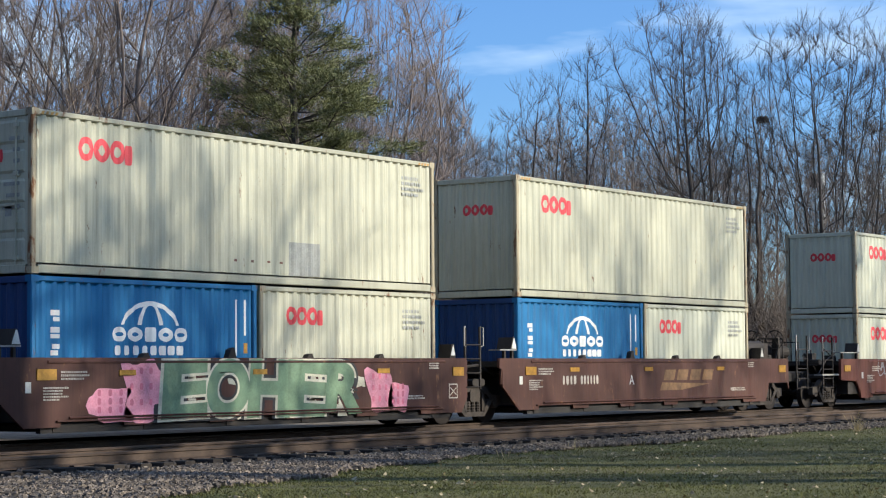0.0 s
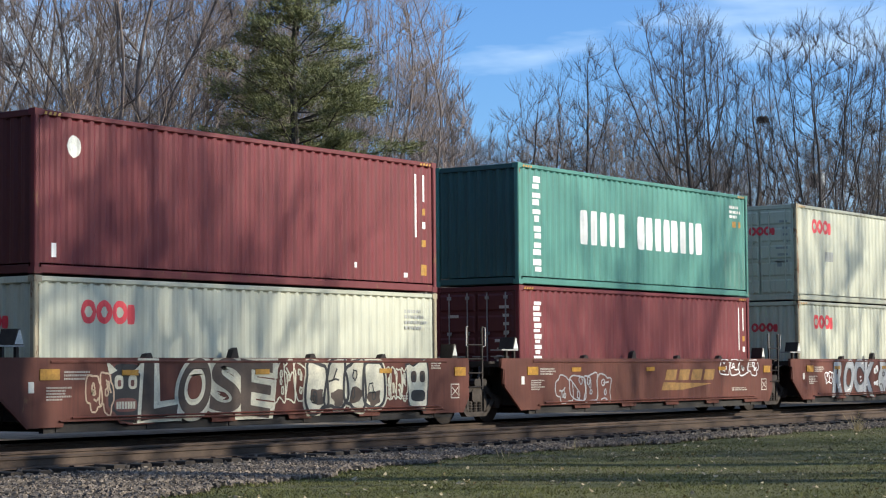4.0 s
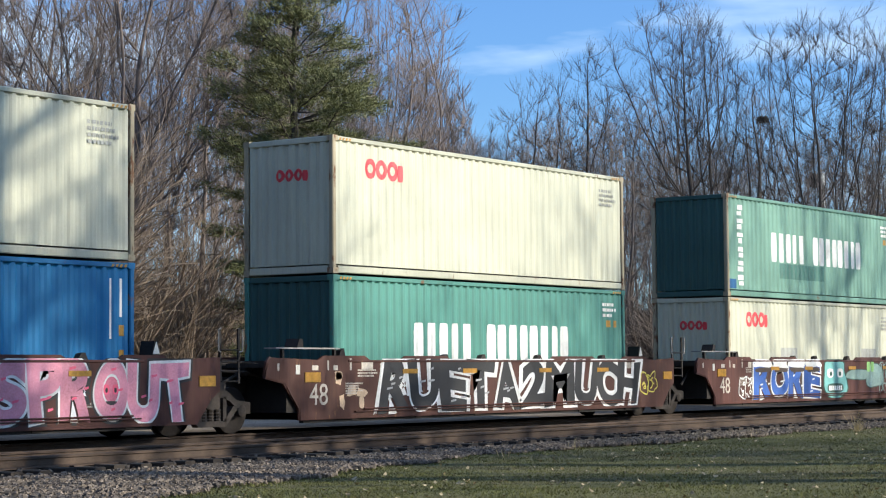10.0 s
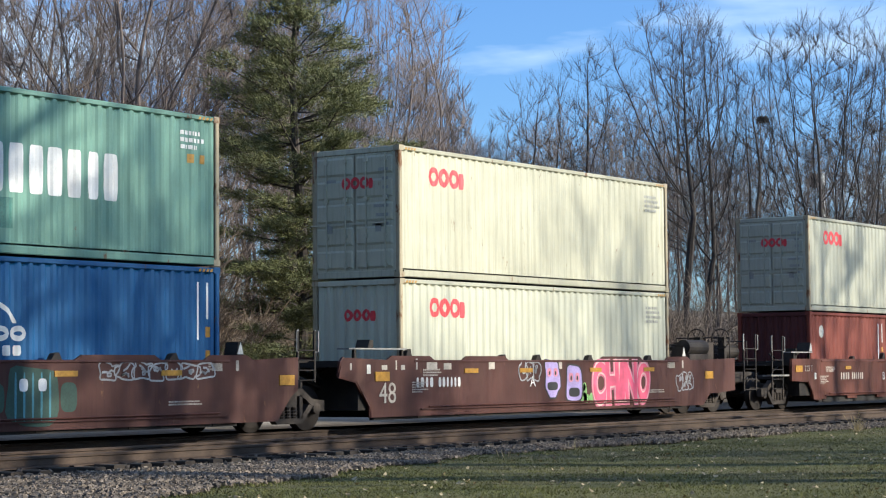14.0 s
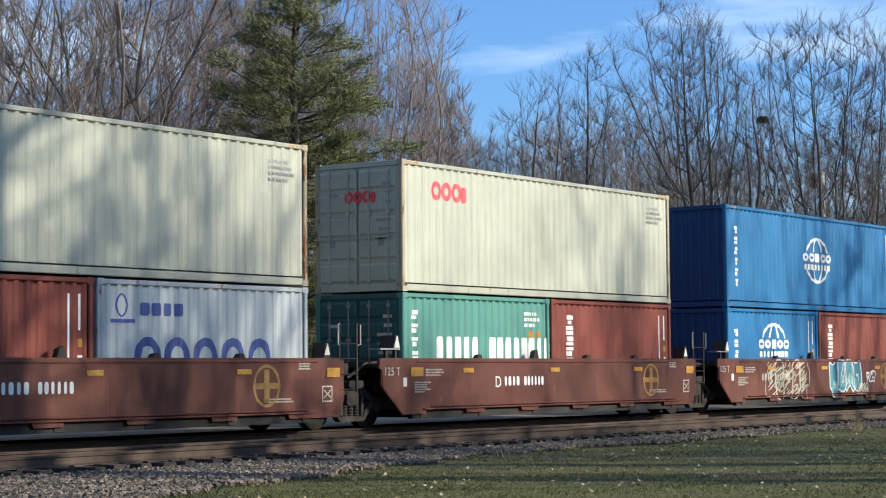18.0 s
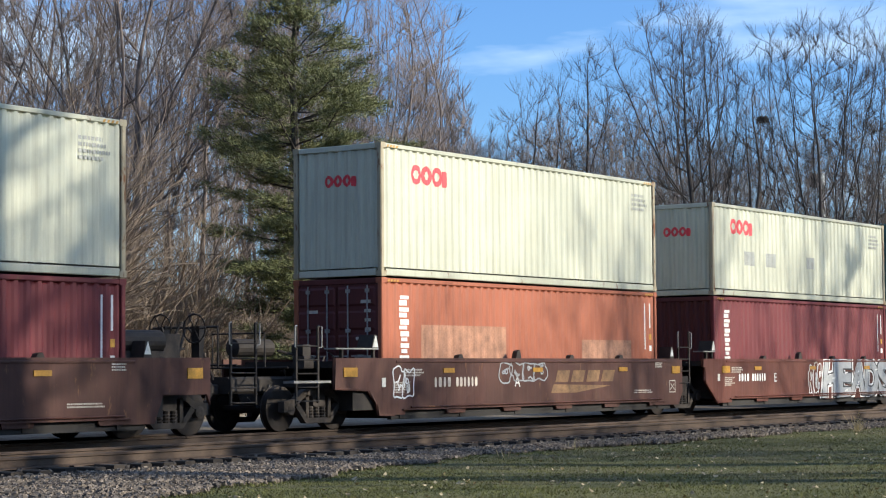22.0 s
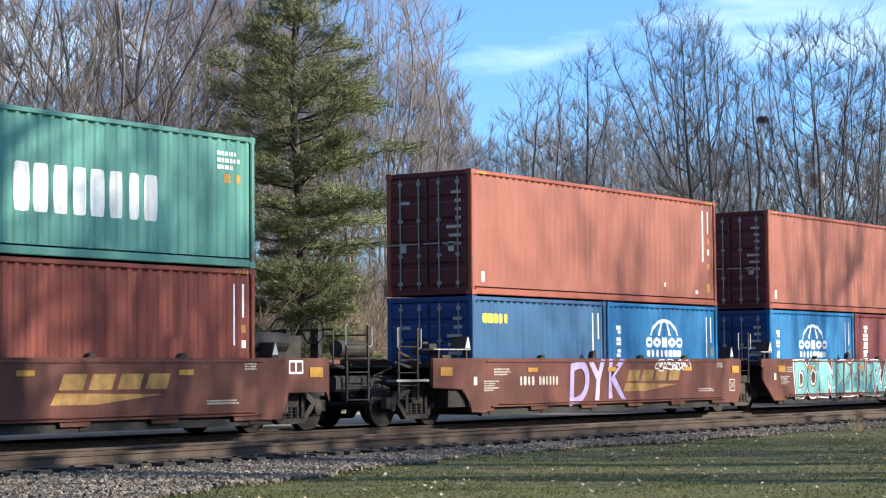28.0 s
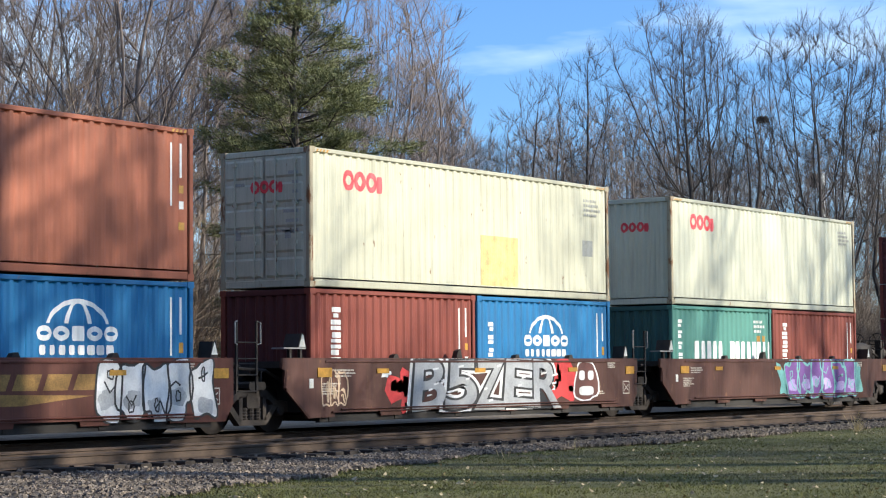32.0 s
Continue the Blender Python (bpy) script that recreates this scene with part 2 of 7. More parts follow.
def marks(shapes, deep, lift=0.004, step=0.026):
    """Fills shapes (functions that give, for an x, the spans in z) as strips on the panel."""
    b = MB()
    lift -= 0.0007
    for x0, x1, spans in shapes:
        lift += 0.0007
        xs = fold_stops(x0, x1)
        cols = []
        for a, c in zip(xs, xs[1:]):
            n = max(1, math.ceil((c - a) / step))
            cols += [a + (c - a) * k / n for k in range(n)]
        cols.append(x1)
        for a, c in zip(cols, cols[1:]):
            sa, sc = spans(a + 1e-4), spans(c - 1e-4)
            if len(sa) == 1 and len(sc) == 2:
                m = sum(sa[0]) / 2
                sa = [(sa[0][0], m), (m, sa[0][1])]
            elif len(sa) == 2 and len(sc) == 1:
                m = sum(sc[0]) / 2
                sc = [(sc[0][0], m), (m, sc[0][1])]
            elif len(sa) != len(sc):
                sa = sc = spans((a + c) / 2)
            ya, yc = 0.03 + fold(a, deep) - lift, 0.03 + fold(c, deep) - lift
            for (l0, h0), (l1, h1) in zip(sa, sc):
                if h0 - l0 > 0.002 or h1 - l1 > 0.002:
                    b.face([(a, ya, l0), (c, yc, l1), (c, yc, h1), (a, ya, h0)])
    return b


def ring_shape(cx, cz, rx, rz, t):
    def spans(x):
        u = (x - cx) / rx
        if abs(u) >= 1:
            return []
        h = rz * math.sqrt(1 - u * u)
        v = (x - cx) / (rx - t)
        if abs(v) >= 1:
            return [(cz - h, cz + h)]
        k = (rz - t) * math.sqrt(1 - v * v)
        return [(cz - h, cz - k), (cz + k, cz + h)]
    return cx - rx, cx + rx, spans


def bar_shape(x0, x1, z0, z1, slant=0.0):
    return x0, x1, lambda x: [(z0 + slant * (x - x0), z1 + slant * (x - x0))]


def arc_shape(cx, cz, rx, rz, t, low):
    """The part of a ring above the height low."""
    x0, x1, inner = ring_shape(cx, cz, rx, rz, t)
    return x0, x1, lambda x: [(max(a, low), c) for a, c in inner(x) if c > low]


def solid_shape(cx, cz, rx, rz, power=3.0):
    """A filled lozenge with rounded corners."""
    def spans(x):
        u = abs(x - cx) / rx
        if u >= 1:
            return []
        h = rz * (1 - u ** power) ** (1 / power)
        return [(cz - h, cz + h)]
    return cx - rx, cx + rx, spans


def ring_marks(x, z, h):
    """Three heavy rings and a block in a row."""
    w = h * 0.93
    out = [ring_shape(x + w * 0.5 + k * w * 1.0, z + h / 2, w * 0.5, h * 0.5, h * 0.27) for k in range(3)]
    return out + [solid_shape(x + 3.22 * w, z + h * 0.42, w * 0.24, h * 0.42, 5)]


def block_marks(x, z, h, count, w, gap, seed=1):
    """A row of plain upright bars."""
    rnd = random.Random(seed)
    out = []
    for k in range(count):
        q = rnd.choice((1.0, 1.0, 0.72, 0.9))
        out.append(solid_shape(x + k * (w + gap) + w / 2, z + h / 2, w / 2 * q, h / 2, 8))
    return out


def globe_marks(x, z, r, whole):
    """A globe of arcs with a band of five rounded blocks across it, as on the blue boxes. r: half the band's width."""
    rx, rz, t = r * 0.80, r * 0.60, 0.085
    low = z + r * 0.17
    dome = [arc_shape(x, z, rx, rz, t, low), arc_shape(x, z, rx * 0.42, rz, t, low)]
    out = list(dome)
    if whole:
        out += [(a, b, lambda q, s=s: [(2 * z - r * 0.16 - h, 2 * z - r * 0.16 - g) for g, h in s(q)]) for a, b, s in dome]
    w = r * 0.40
    out += [ring_shape(x + (k - 2) * w, z, w * 0.46, r * 0.13, 0.095) if k != 2 else solid_shape(x, z, w * 0.40, r * 0.13, 6) for k in range(5)]
    out += block_marks(x - r * 0.93, z - r * 0.37, r * 0.17, 8, r * 0.17, r * 0.06, 5)
    return out


def column_marks(x, z, w, h, count, gap, seed=2):
    """Plain blocks one under the other, some of them split."""
    rnd = random.Random(seed)
    out = []
    for k in range(count):
        a = z - k * (h + gap) - h
        c = a + h * rnd.uniform(0.40, 0.60)
        out += [bar_shape(x + w * rnd.choice((0.0, 0.12)), x + w, c + h * 0.06, a + h), bar_shape(x + w * rnd.choice((0.0, 0.2)), x + w * rnd.choice((0.8, 1.0)), a, c - h * 0.06)]
    return out


def data_marks(x, z, rows, w, h, seed=3):
    """Small rows of unreadable stencilling."""
    rnd = random.Random(seed)
    out = []
    for k in range(rows):
        a = x
        end = x + w * (0.6 + 0.4 * rnd.random())
        while a < end:
            s = h * (0.5 + rnd.random())
            out.append(bar_shape(a, min(a + s, end), z - k * h * 1.7, z - k * h * 1.7 + h))
            a += s + h * 0.4
    return out


# ---- shipping containers ----
W = 2.438


def corrugated(length, height, deep, x_axis=True):
    b = MB()
    xs = fold_stops(0.16, length - 0.16)
    low = [(x, 0.03 + fold(x, deep), 0.195) for x in xs]
    top = [(x, 0.03 + fold(x, deep), height - 0.155) for x in xs]
    # the hollows are deepened under the top rail to catch shade as dark pockets
    back = [(x, 0.03 + fold(x, deep) * (1 + 0.036 / deep), height - 0.122) for x in xs]
    rim = [(x, y, height - 0.10) for x, y, z in back]
    b.loft([low, top, back, rim], caps=False, closed=False)
    if not x_axis:
        b.v = [(y, x, z) for x, y, z in b.v]
    return b


def casting():
    b = MB()
    b.box(0, 0.178, 0, 0.162, 0, 0.118)
    for cx in (0.089,):
        b.disc((cx, -0.002, 0.059), 1, [(0, 0.036), (0.001, 0.0355)], 10)
    b.disc((-0.002, 0.081, 0.059), 0, [(0, 0.036), (0.001, 0.0355)], 10)
    return b


def door_leaf(height):
    """A door leaf with five pressed panels, seen from its end of the box."""
    b = MB()
    w, h = W / 2 - 0.09, height - 0.30
    ph = h / 5
    ys = [0, 0.06, 0.10, w - 0.10, w - 0.06, w]
    zs = []
    for k in range(5):
        zs += [k * ph, k * ph + 0.05, k * ph + 0.10, (k + 1) * ph - 0.10, (k + 1) * ph - 0.05]
    zs.append(h)
    for jz, z in enumerate(zs):
        for iy, y in enumerate(ys):
            b.v.append((0.002 if iy in (2, 3) and jz % 5 in (2, 3) else 0.03, y, z))
    n = len(ys)
    b.f += [(a * n + c, a * n + c + 1, (a + 1) * n + c + 1, (a + 1) * n + c) for a in range(len(zs) - 1) for c in range(n - 1)]
    rim = [b.v[k] for k in range(n)] + [b.v[a * n + n - 1] for a in range(1, len(zs))] + [b.v[(len(zs) - 1) * n + c] for c in range(n - 2, -1, -1)] + [b.v[a * n] for a in range(len(zs) - 2, 0, -1)]
    b.loft([rim, [(0.055, y, z) for _, y, z in rim]], caps=False)
    return b


def lock_rod(height):
    b = MB()
    h = height - 0.10
    b.tube([(-0.03, 0, 0), (-0.03, 0, h)], 0.017, 6)
    for z in (0.12, h * 0.3, h * 0.62, h - 0.12):
        b.box(-0.05, 0.01, -0.05, 0.05, z - 0.04, z + 0.04)
    b.box(-0.055, -0.035, -0.02, 0.42, h * 0.40, h * 0.40 + 0.03)
    return b


def caution_strip(L):
    """Slanted yellow dashes on the top rail near the corners."""
    b = MB()
    for x0 in (0.22, L - 0.62):
        for k in range(4):
            q = x0 + 0.11 * k
            b.face([(q, 0, 0), (q + 0.06, 0, 0), (q + 0.09, 0, 0.055), (q + 0.03, 0, 0.055)])
    return b.mesh("caution_strip")


def container(x, z, length, height, colour, end, logo, words, label, deep=0.028, group="", post=None, patches=(), doors=None, edge=None):
    """A steel box whose near lower corner is at x, z on the train. end: what its leading end shows."""
    c = thing("shipping_container", (x, 0, z), label, "container", group)
    edge = edge or colour
    post = post or edge
    L, H = length, height
    part("side_panel", cached(("side", L, H, deep), lambda: corrugated(L, H, deep).mesh("side_panel")), colour, c)
    far = part("side_panel", cached(("side", L, H, deep), None), colour, c, (0, W, 0))
    far.scale = (1, -1, 1)
    part("roof", cached(("roof", L, H), lambda: MB().box(0.05, L - 0.05, 0.05, W - 0.05, H - 0.06, H - 0.02).mesh("roof")), colour, c)
    part("floor", cached(("floor", L), lambda: MB().box(0.05, L - 0.05, 0.05, W - 0.05, 0.05, 0.16).mesh("floor")), GRIME, c)
    for yy in (0.008, W - 0.078):
        part("top_rail", cached(("trail", L), lambda: MB().box(0.17, L - 0.17, 0, 0.07, -0.09, 0, 0.012).mesh("top_rail")), edge, c, (0, yy, H - 0.012))
        part("bottom_rail", cached(("brail", L), lambda: MB().box(0.17, L - 0.17, 0, 0.07, 0, 0.15, 0.015).mesh("bottom_rail")), edge, c, (0, yy, 0.012))
    for xx in (0.004, L - 0.124):
        for yy in (0.004, W - 0.124):
            part("corner_post", cached(("post", H), lambda: MB().box(0, 0.12, 0, 0.12, 0.11, H - 0.11, 0.02).mesh("corner_post")), post, c, (xx, yy, 0))
    for k, xx in enumerate((0.0, L - 0.178)):
        for yy in (0.0, W - 0.162):
            for zz in (0.0, H - 0.118):
                part("corner_casting", cached("casting", lambda: casting().mesh("corner_casting")), post, c, (xx, yy, zz))
    for xx in (0.01, L - 0.08):
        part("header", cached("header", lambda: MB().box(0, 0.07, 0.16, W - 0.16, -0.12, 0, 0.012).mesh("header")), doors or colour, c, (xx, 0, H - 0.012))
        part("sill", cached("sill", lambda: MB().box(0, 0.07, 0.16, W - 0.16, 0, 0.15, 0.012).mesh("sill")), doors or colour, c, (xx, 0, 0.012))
    part("end_wall", cached(("endr", H), lambda: MB().box(0, 0.04, 0.1, W - 0.1, 0.15, H - 0.11).mesh("end_wall")), colour, c, (L - 0.08, 0, 0))
    if end == "door":
        part("door_seal", cached(("seal", H), lambda: MB().box(0.055, 0.075, 0.1, W - 0.1, 0.15, H - 0.11).mesh("door_seal")), RUBBER, c)
        for yy in (0.13, W / 2 + 0.012):
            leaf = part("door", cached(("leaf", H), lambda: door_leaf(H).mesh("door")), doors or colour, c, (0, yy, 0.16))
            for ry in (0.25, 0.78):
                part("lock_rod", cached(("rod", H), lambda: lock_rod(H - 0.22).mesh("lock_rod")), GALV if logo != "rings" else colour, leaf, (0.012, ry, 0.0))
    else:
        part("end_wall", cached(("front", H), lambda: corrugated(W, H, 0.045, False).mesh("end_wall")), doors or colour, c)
    # marks on the near side
    big = L > 8
    sets = []
    if logo == "rings":
        h = 0.43 if big else 0.37
        sets.append((ring_marks(1.15 if big else 0.85, H - 0.40 - h, h), CORAL, "emblem_ring", "coral red emblem"))
        sets.append((data_marks(L - 1.2, H - 0.45, 4, 0.8, 0.07, 11), GREY_PATCH, "stencil_mark", ""))
    elif logo == "globe":
        gx, gz = ((6.15, H - 1.33) if words != "whole" else (6.17, H - 1.28)) if big else (3.03, H - 1.01)
        sets.append((globe_marks(gx, gz, 1.03 if big else 1.03, words == "whole"), WHITE, "emblem", "white globe emblem"))
        sets.append((column_marks(0.55 if big else 0.5, H - 0.60, 0.22, 0.20, 6, 0.10, 4), WHITE, "upright_sign", ""))
        sets.append((data_marks(0, 0, 0, 0, 0) + [bar_shape(L - 0.62, L - 0.57, H - 1.4, H - 0.3), bar_shape(L - 0.36, L - 0.30, H - 1.0, H - 0.3)], WHITE, "stripe_mark", ""))
        sets.append(([bar_shape(L - 0.38, L - 0.26, H - 1.35, H - 1.15), bar_shape(L - 0.38, L - 0.26, H - 1.75, H - 1.6)], YELLOW, "caution_mark", ""))
    elif logo == "word":
        if big:
            h, w, g = 0.86, 0.42, 0.14
            sets.append((block_marks(2.92, H - 1.82, h, 5, 0.36, 0.11, 21) + block_marks(5.80, H - 1.82, h, 8, 0.36, 0.105, 22), WHITE, "lettering_block", "white block"))
            if words != "plain":
                sets.append((column_marks(0.70, H - 0.28, 0.36, 0.30, 6, 0.10, 8), WHITE, "upright_sign", ""))
        else:
            sets.append((block_marks(1.33, 0.98, 0.66, 5, 0.26, 0.09, 21) + block_marks(3.45, 0.98, 0.66, 8, 0.26, 0.08, 22), WHITE, "lettering_block", "white block"))
            sets.append((column_marks(0.35, H - 0.38, 0.24, 0.2, 5, 0.1, 8), WHITE, "upright_sign", ""))
        sets.append((data_marks(L - 1.1, H - 0.42, 3, 0.7, 0.08, 12), WHITE, "stencil_mark", ""))
        sets.append(([bar_shape(L - 0.9, L - 0.72, H - 0.95, H - 0.78), bar_shape(L - 0.55, L - 0.42, H - 0.95, H - 0.78)], YELLOW, "caution_mark", ""))
    elif logo == "navy":
        if big:
            sets.append(([ring_shape(3.55 + k * 1.24, H - 1.12, 0.36, 0.38, 0.17) for k in range(5)], NAVY, "lettering_block", "navy ring"))
            sets.append(([ring_shape(0.98, H - 0.40, 0.16, 0.22, 0.04), bar_shape(0.66, 1.32, H - 0.72, H - 0.65)] + block_marks(1.42, H - 0.52, 0.20, 4, 0.25, 0.05, 33), NAVY, "emblem", "navy ship emblem"))
        else:
            sets.append(([ring_shape(1.35 + k * 0.80, H - 1.42, 0.35, 0.37, 0.17) for k in range(5)], NAVY, "lettering_block", "navy ring"))
            sets.append(([ring_shape(0.66, H - 0.48, 0.16, 0.22, 0.04), bar_shape(0.36, 1.02, H - 0.80, H - 0.73)] + block_marks(1.13, H - 0.66, 0.24, 4, 0.26, 0.05, 33), NAVY, "emblem", "navy ship emblem"))
    elif logo == "column":
        n = 6 if big else 5
        sets.append((column_marks(0.68 if big else 0.74, H - 0.38, 0.36 if big else 0.33, 0.215, n, 0.045, 40 + n), WHITE, "upright_sign", "column of white signs"))
        sets.append(([bar_shape(L - 0.62, L - 0.57, H - 1.5, H - 0.3), bar_shape(L - 0.36, L - 0.30, H - 0.95, H - 0.3), bar_shape(L - 0.38, L - 0.26, H - 1.55, H - 1.4)], WHITE, "stripe_mark", ""))
        sets.append(([bar_shape(L - 0.38, L - 0.26, H - 1.25, H - 1.1), bar_shape(L - 0.40, L - 0.24, H - 1.95, H - 1.8)], YELLOW, "caution_mark", ""))
    elif logo == "small":
        sets.append(([bar_shape(L - 0.80, L - 0.74, H - 1.7, H - 0.3), bar_shape(L - 0.50, L - 0.44, H - 0.9, H - 0.3), bar_shape(L - 0.52, L - 0.38, H - 1.5, H - 1.35)], WHITE, "stripe_mark", ""))
        sets.append(([bar_shape(L - 0.52, L - 0.38, H - 1.2, H - 1.05), bar_shape(L - 0.54, L - 0.36, H - 1.9, H - 1.75), bar_shape(L - 0.56, L - 0.34, 0.36, 0.6)], YELLOW, "caution_mark", ""))
        sets.append(([bar_shape(0.45, 0.55, 0.3, 0.55), bar_shape(L - 1.2, L - 1.08, 0.3, 0.4), bar_shape(L - 3.0, L - 2.9, 0.45, 0.56)], WHITE, "label_mark", ""))
    elif logo == "yellow":
        sets.append((block_marks(0.48, H - 0.62, 0.22, 5, 0.19, 0.025, 51), LEMON, "emblem", "yellow emblem"))
        sets.append(([bar_shape(L - 0.62, L - 0.57, H - 1.5, H - 0.3), bar_shape(L - 0.36, L - 0.30, H - 0.95, H - 0.3)], WHITE, "stripe_mark", ""))
    if words == "dot":
        sets.append(([ring_shape(0.98 if big else 0.9, H - 0.6, 0.17, 0.2, 0.165)], BARE, "round_label", "pale round label"))
    for body, m, nm, lb in sets:
        key = ("mark", nm, m.name, L, H, deep, logo, words)
        if nm in ("lettering_block", "emblem_ring"):
            for k, one in enumerate(body):
                part(nm, cached((*key, k), lambda one=one, nm=nm: marks([one], deep).mesh(nm, False, True)), m, c, (0, 0, 0), lb)
        else:
            o = part(nm, cached(key, lambda body=body, nm=nm: marks(body, deep).mesh(nm, False, True)), m, c, (0, 0, 0), lb)
            if nm != "emblem":
                o["kind"] = "stuff"
    for q0, q1, r0, r1, m in patches:
        part("paint_patch", marks([bar_shape(q0, q1, r0, r1)], deep, 0.003), m, c, (0, 0, 0), "repainted patch")
    if H > 2.8:
        part("caution_strip", cached(("strip", L), lambda: caution_strip(L)), YELLOW, c, (0, 0.003, H - 0.095))["kind"] = "stuff"
    # marks on the leading end
    if logo == "rings":
        key = ("endring", H, end)
        def end_ring():
            b = marks([(a, q, f) for a, q, f in ring_marks(0.85, H - 0.62 - 0.30, 0.27)], 0.045 if end != "door" else 0.0, 0.004, 0.02)
            b.v = [(y - 0.03 if end == "door" else 0.024 + fold(W - x, 0.045), W - x, z) for x, y, z in b.v]
            return b.mesh("end_emblem")
        part("end_emblem", cached(key, end_ring), CORAL, c, (0, 0, 0), "small coral red emblem")
    if end == "door":
        def end_data():
            b = MB()
            rnd = random.Random(int(H * 1000))
            for k in range(7):
                zz = H - 0.55 - k * 0.2
                b.box(-0.004, 0.0, 0.30, 0.30 + 0.4 * rnd.random() + 0.1, zz, zz + 0.07)
            b.box(-0.004, 0.0, 1.75, 2.05, H - 0.75, H - 0.68)
            b.box(-0.004, 0.0, 1.85, 2.0, H * 0.35, H * 0.35 + 0.22)
            b.box(-0.004, 0.0, 0.5, 0.66, H * 0.35, H * 0.35 + 0.22)
            return b.mesh("door_stencil")
        part("door_stencil", cached(("edata", H), end_data), OFFWHITE if logo not in ("rings", "navy") else GREY_PATCH, c)["kind"] = "stuff"
    return c


# ---- well cars ----
def notched(x0, x1, z, pitch=2.3, width=1.6, dip=0.09, first=0.4):
    """The lower edge of a side sill, from x1 back to x0, with shallow cut-outs."""
    pts, cuts = [], []
    k = first
    while k + width < x1:
        if k > x0:
            cuts.append((k, k + width))
        k += pitch
    for a, c in reversed(cuts):
        pts += [(c, z), (c - 0.03, z + dip), (a + 0.03, z + dip), (a, z)]
    return pts


def wheelset(r=0.46):
    b = MB()
    for y, s in ((0.47, 1), (1.97, -1)):
        b.disc((0, y, 0), 1, [(-0.075 * s, r * 0.40), (-0.072 * s, r * 0.78), (-0.065 * s, r * 0.95), (-0.06 * s, r), (0.06 * s, r + 0.004), (0.066 * s, r + 0.026), (0.085 * s, r + 0.026), (0.09 * s, r * 0.8), (0.04 * s, r * 0.6), (0.08 * s, r * 0.3)], 28)
    b.tube([(0, 0.25, 0), (0, 2.19, 0)], 0.085, 10)
    # a chalk tick and the bearing's end bolts show that the wheel turns
    for y in (0.235, 2.2):
        for k in range(3):
            a = 2.094 * k
            b.box(0.06 * math.cos(a) - 0.014, 0.06 * math.cos(a) + 0.014, y - 0.015, y + 0.015, 0.06 * math.sin(a) - 0.014, 0.06 * math.sin(a) + 0.014)
    return b


def side_frame():
    """The cast side frame of a three-piece truck, with its window and the spring nest's seat."""
    b = MB()
    for y0, y1 in ((0.12, 0.27), (2.17, 2.32)):
        b.plate([(-1.12, 0.40), (-1.12, 0.62), (-0.72, 0.66), (-0.42, 0.86), (0.42, 0.86), (0.72, 0.66), (1.12, 0.62), (1.12, 0.40), (0.98, 0.40), (0.96, 0.50), (0.70, 0.52), (0.50, 0.66), (0.30, 0.72), (-0.30, 0.72), (-0.50, 0.66), (-0.70, 0.52), (-0.96, 0.50), (-0.98, 0.40)], y0, y1)
        b.plate([(-0.62, 0.56), (-0.74, 0.50), (-0.40, 0.16), (0.40, 0.16), (0.74, 0.50), (0.62, 0.56), (0.34, 0.27), (-0.34, 0.27)], y0, y1)
        for s in (-1, 1):
            b.box(s * 0.36 - 0.05, s * 0.36 + 0.05, y0, y1, 0.26, 0.74)
    b.box(-0.20, 0.20, 0.10, 2.34, 0.50, 0.78, 0.04)
    return b


def spring():
    return MB().disc((0, 0, 0), 2, [(0.0, 0.075), (0.03, 0.085), (0.05, 0.07), (0.09, 0.085), (0.11, 0.07), (0.15, 0.085), (0.17, 0.07), (0.21, 0.08), (0.24, 0.07)], 10)


WHEELS = []


def truck(x, parent, x_world):
    t = part("truck", cached("truck", lambda: side_frame().mesh("truck")), TRUCK, parent, (x, 0, 0), "dusty cast-steel truck frame")
    for sx in (-0.2, 0.0, 0.2):
        part("spring", cached("spring", lambda: spring().mesh("spring")), TRUCK, t, (sx, 0.19, 0.27))
    for dx in (-0.88, 0.88):
        w = part("wheelset", cached("wheelset", lambda: wheelset().mesh("wheelset")), WHEEL, t, (dx, 0, 0.46), "rusty steel wheels on their axle")
        WHEELS.append((w, dx, x_world + x + dx))
        for yy in (0.10, 2.20):
            part("bearing_cap", cached("cap", lambda: MB().disc((0, 0, 0), 1, [(0, 0.05), (0.02, 0.12), (0.14, 0.13)], 12).mesh("bearing_cap")), TRUCK, t, (dx, yy, 0.46))
    return t


def ladder(parent, x0, x1, z0, z1, y=-0.27, rungs=4, tall=0.45):
    a = MB()
    for x in (x0, x1):
        a.box(x - 0.025, x + 0.025, y - 0.02, y + 0.02, z0, z1)
    part("ladder_post", a, GRIME, parent)
    for k in range(rungs):
        z = z0 + 0.04 + k * (z1 - tall - z0) / max(1, rungs - 1)
        part("rung", cached(("rung", round(x1 - x0, 2)), lambda: MB().tube([(0, 0, 0), (x1 - x0, 0, 0)], 0.014, 6).mesh("rung")), GRIME, parent, (x0, y - 0.03, z))
    for x, d in ((x0, -0.08), (x1, 0.08)):
        part("grab_iron", cached(("grab", d > 0, tall), lambda: MB().tube([(0, 0, 0), (d, -0.02, 0.02), (d, -0.02, tall - 0.02), (0, 0, tall)], 0.017, 6).mesh("grab_iron")), GALV, parent, (x, y - 0.02, z1 - tall), "bright steel grab iron")


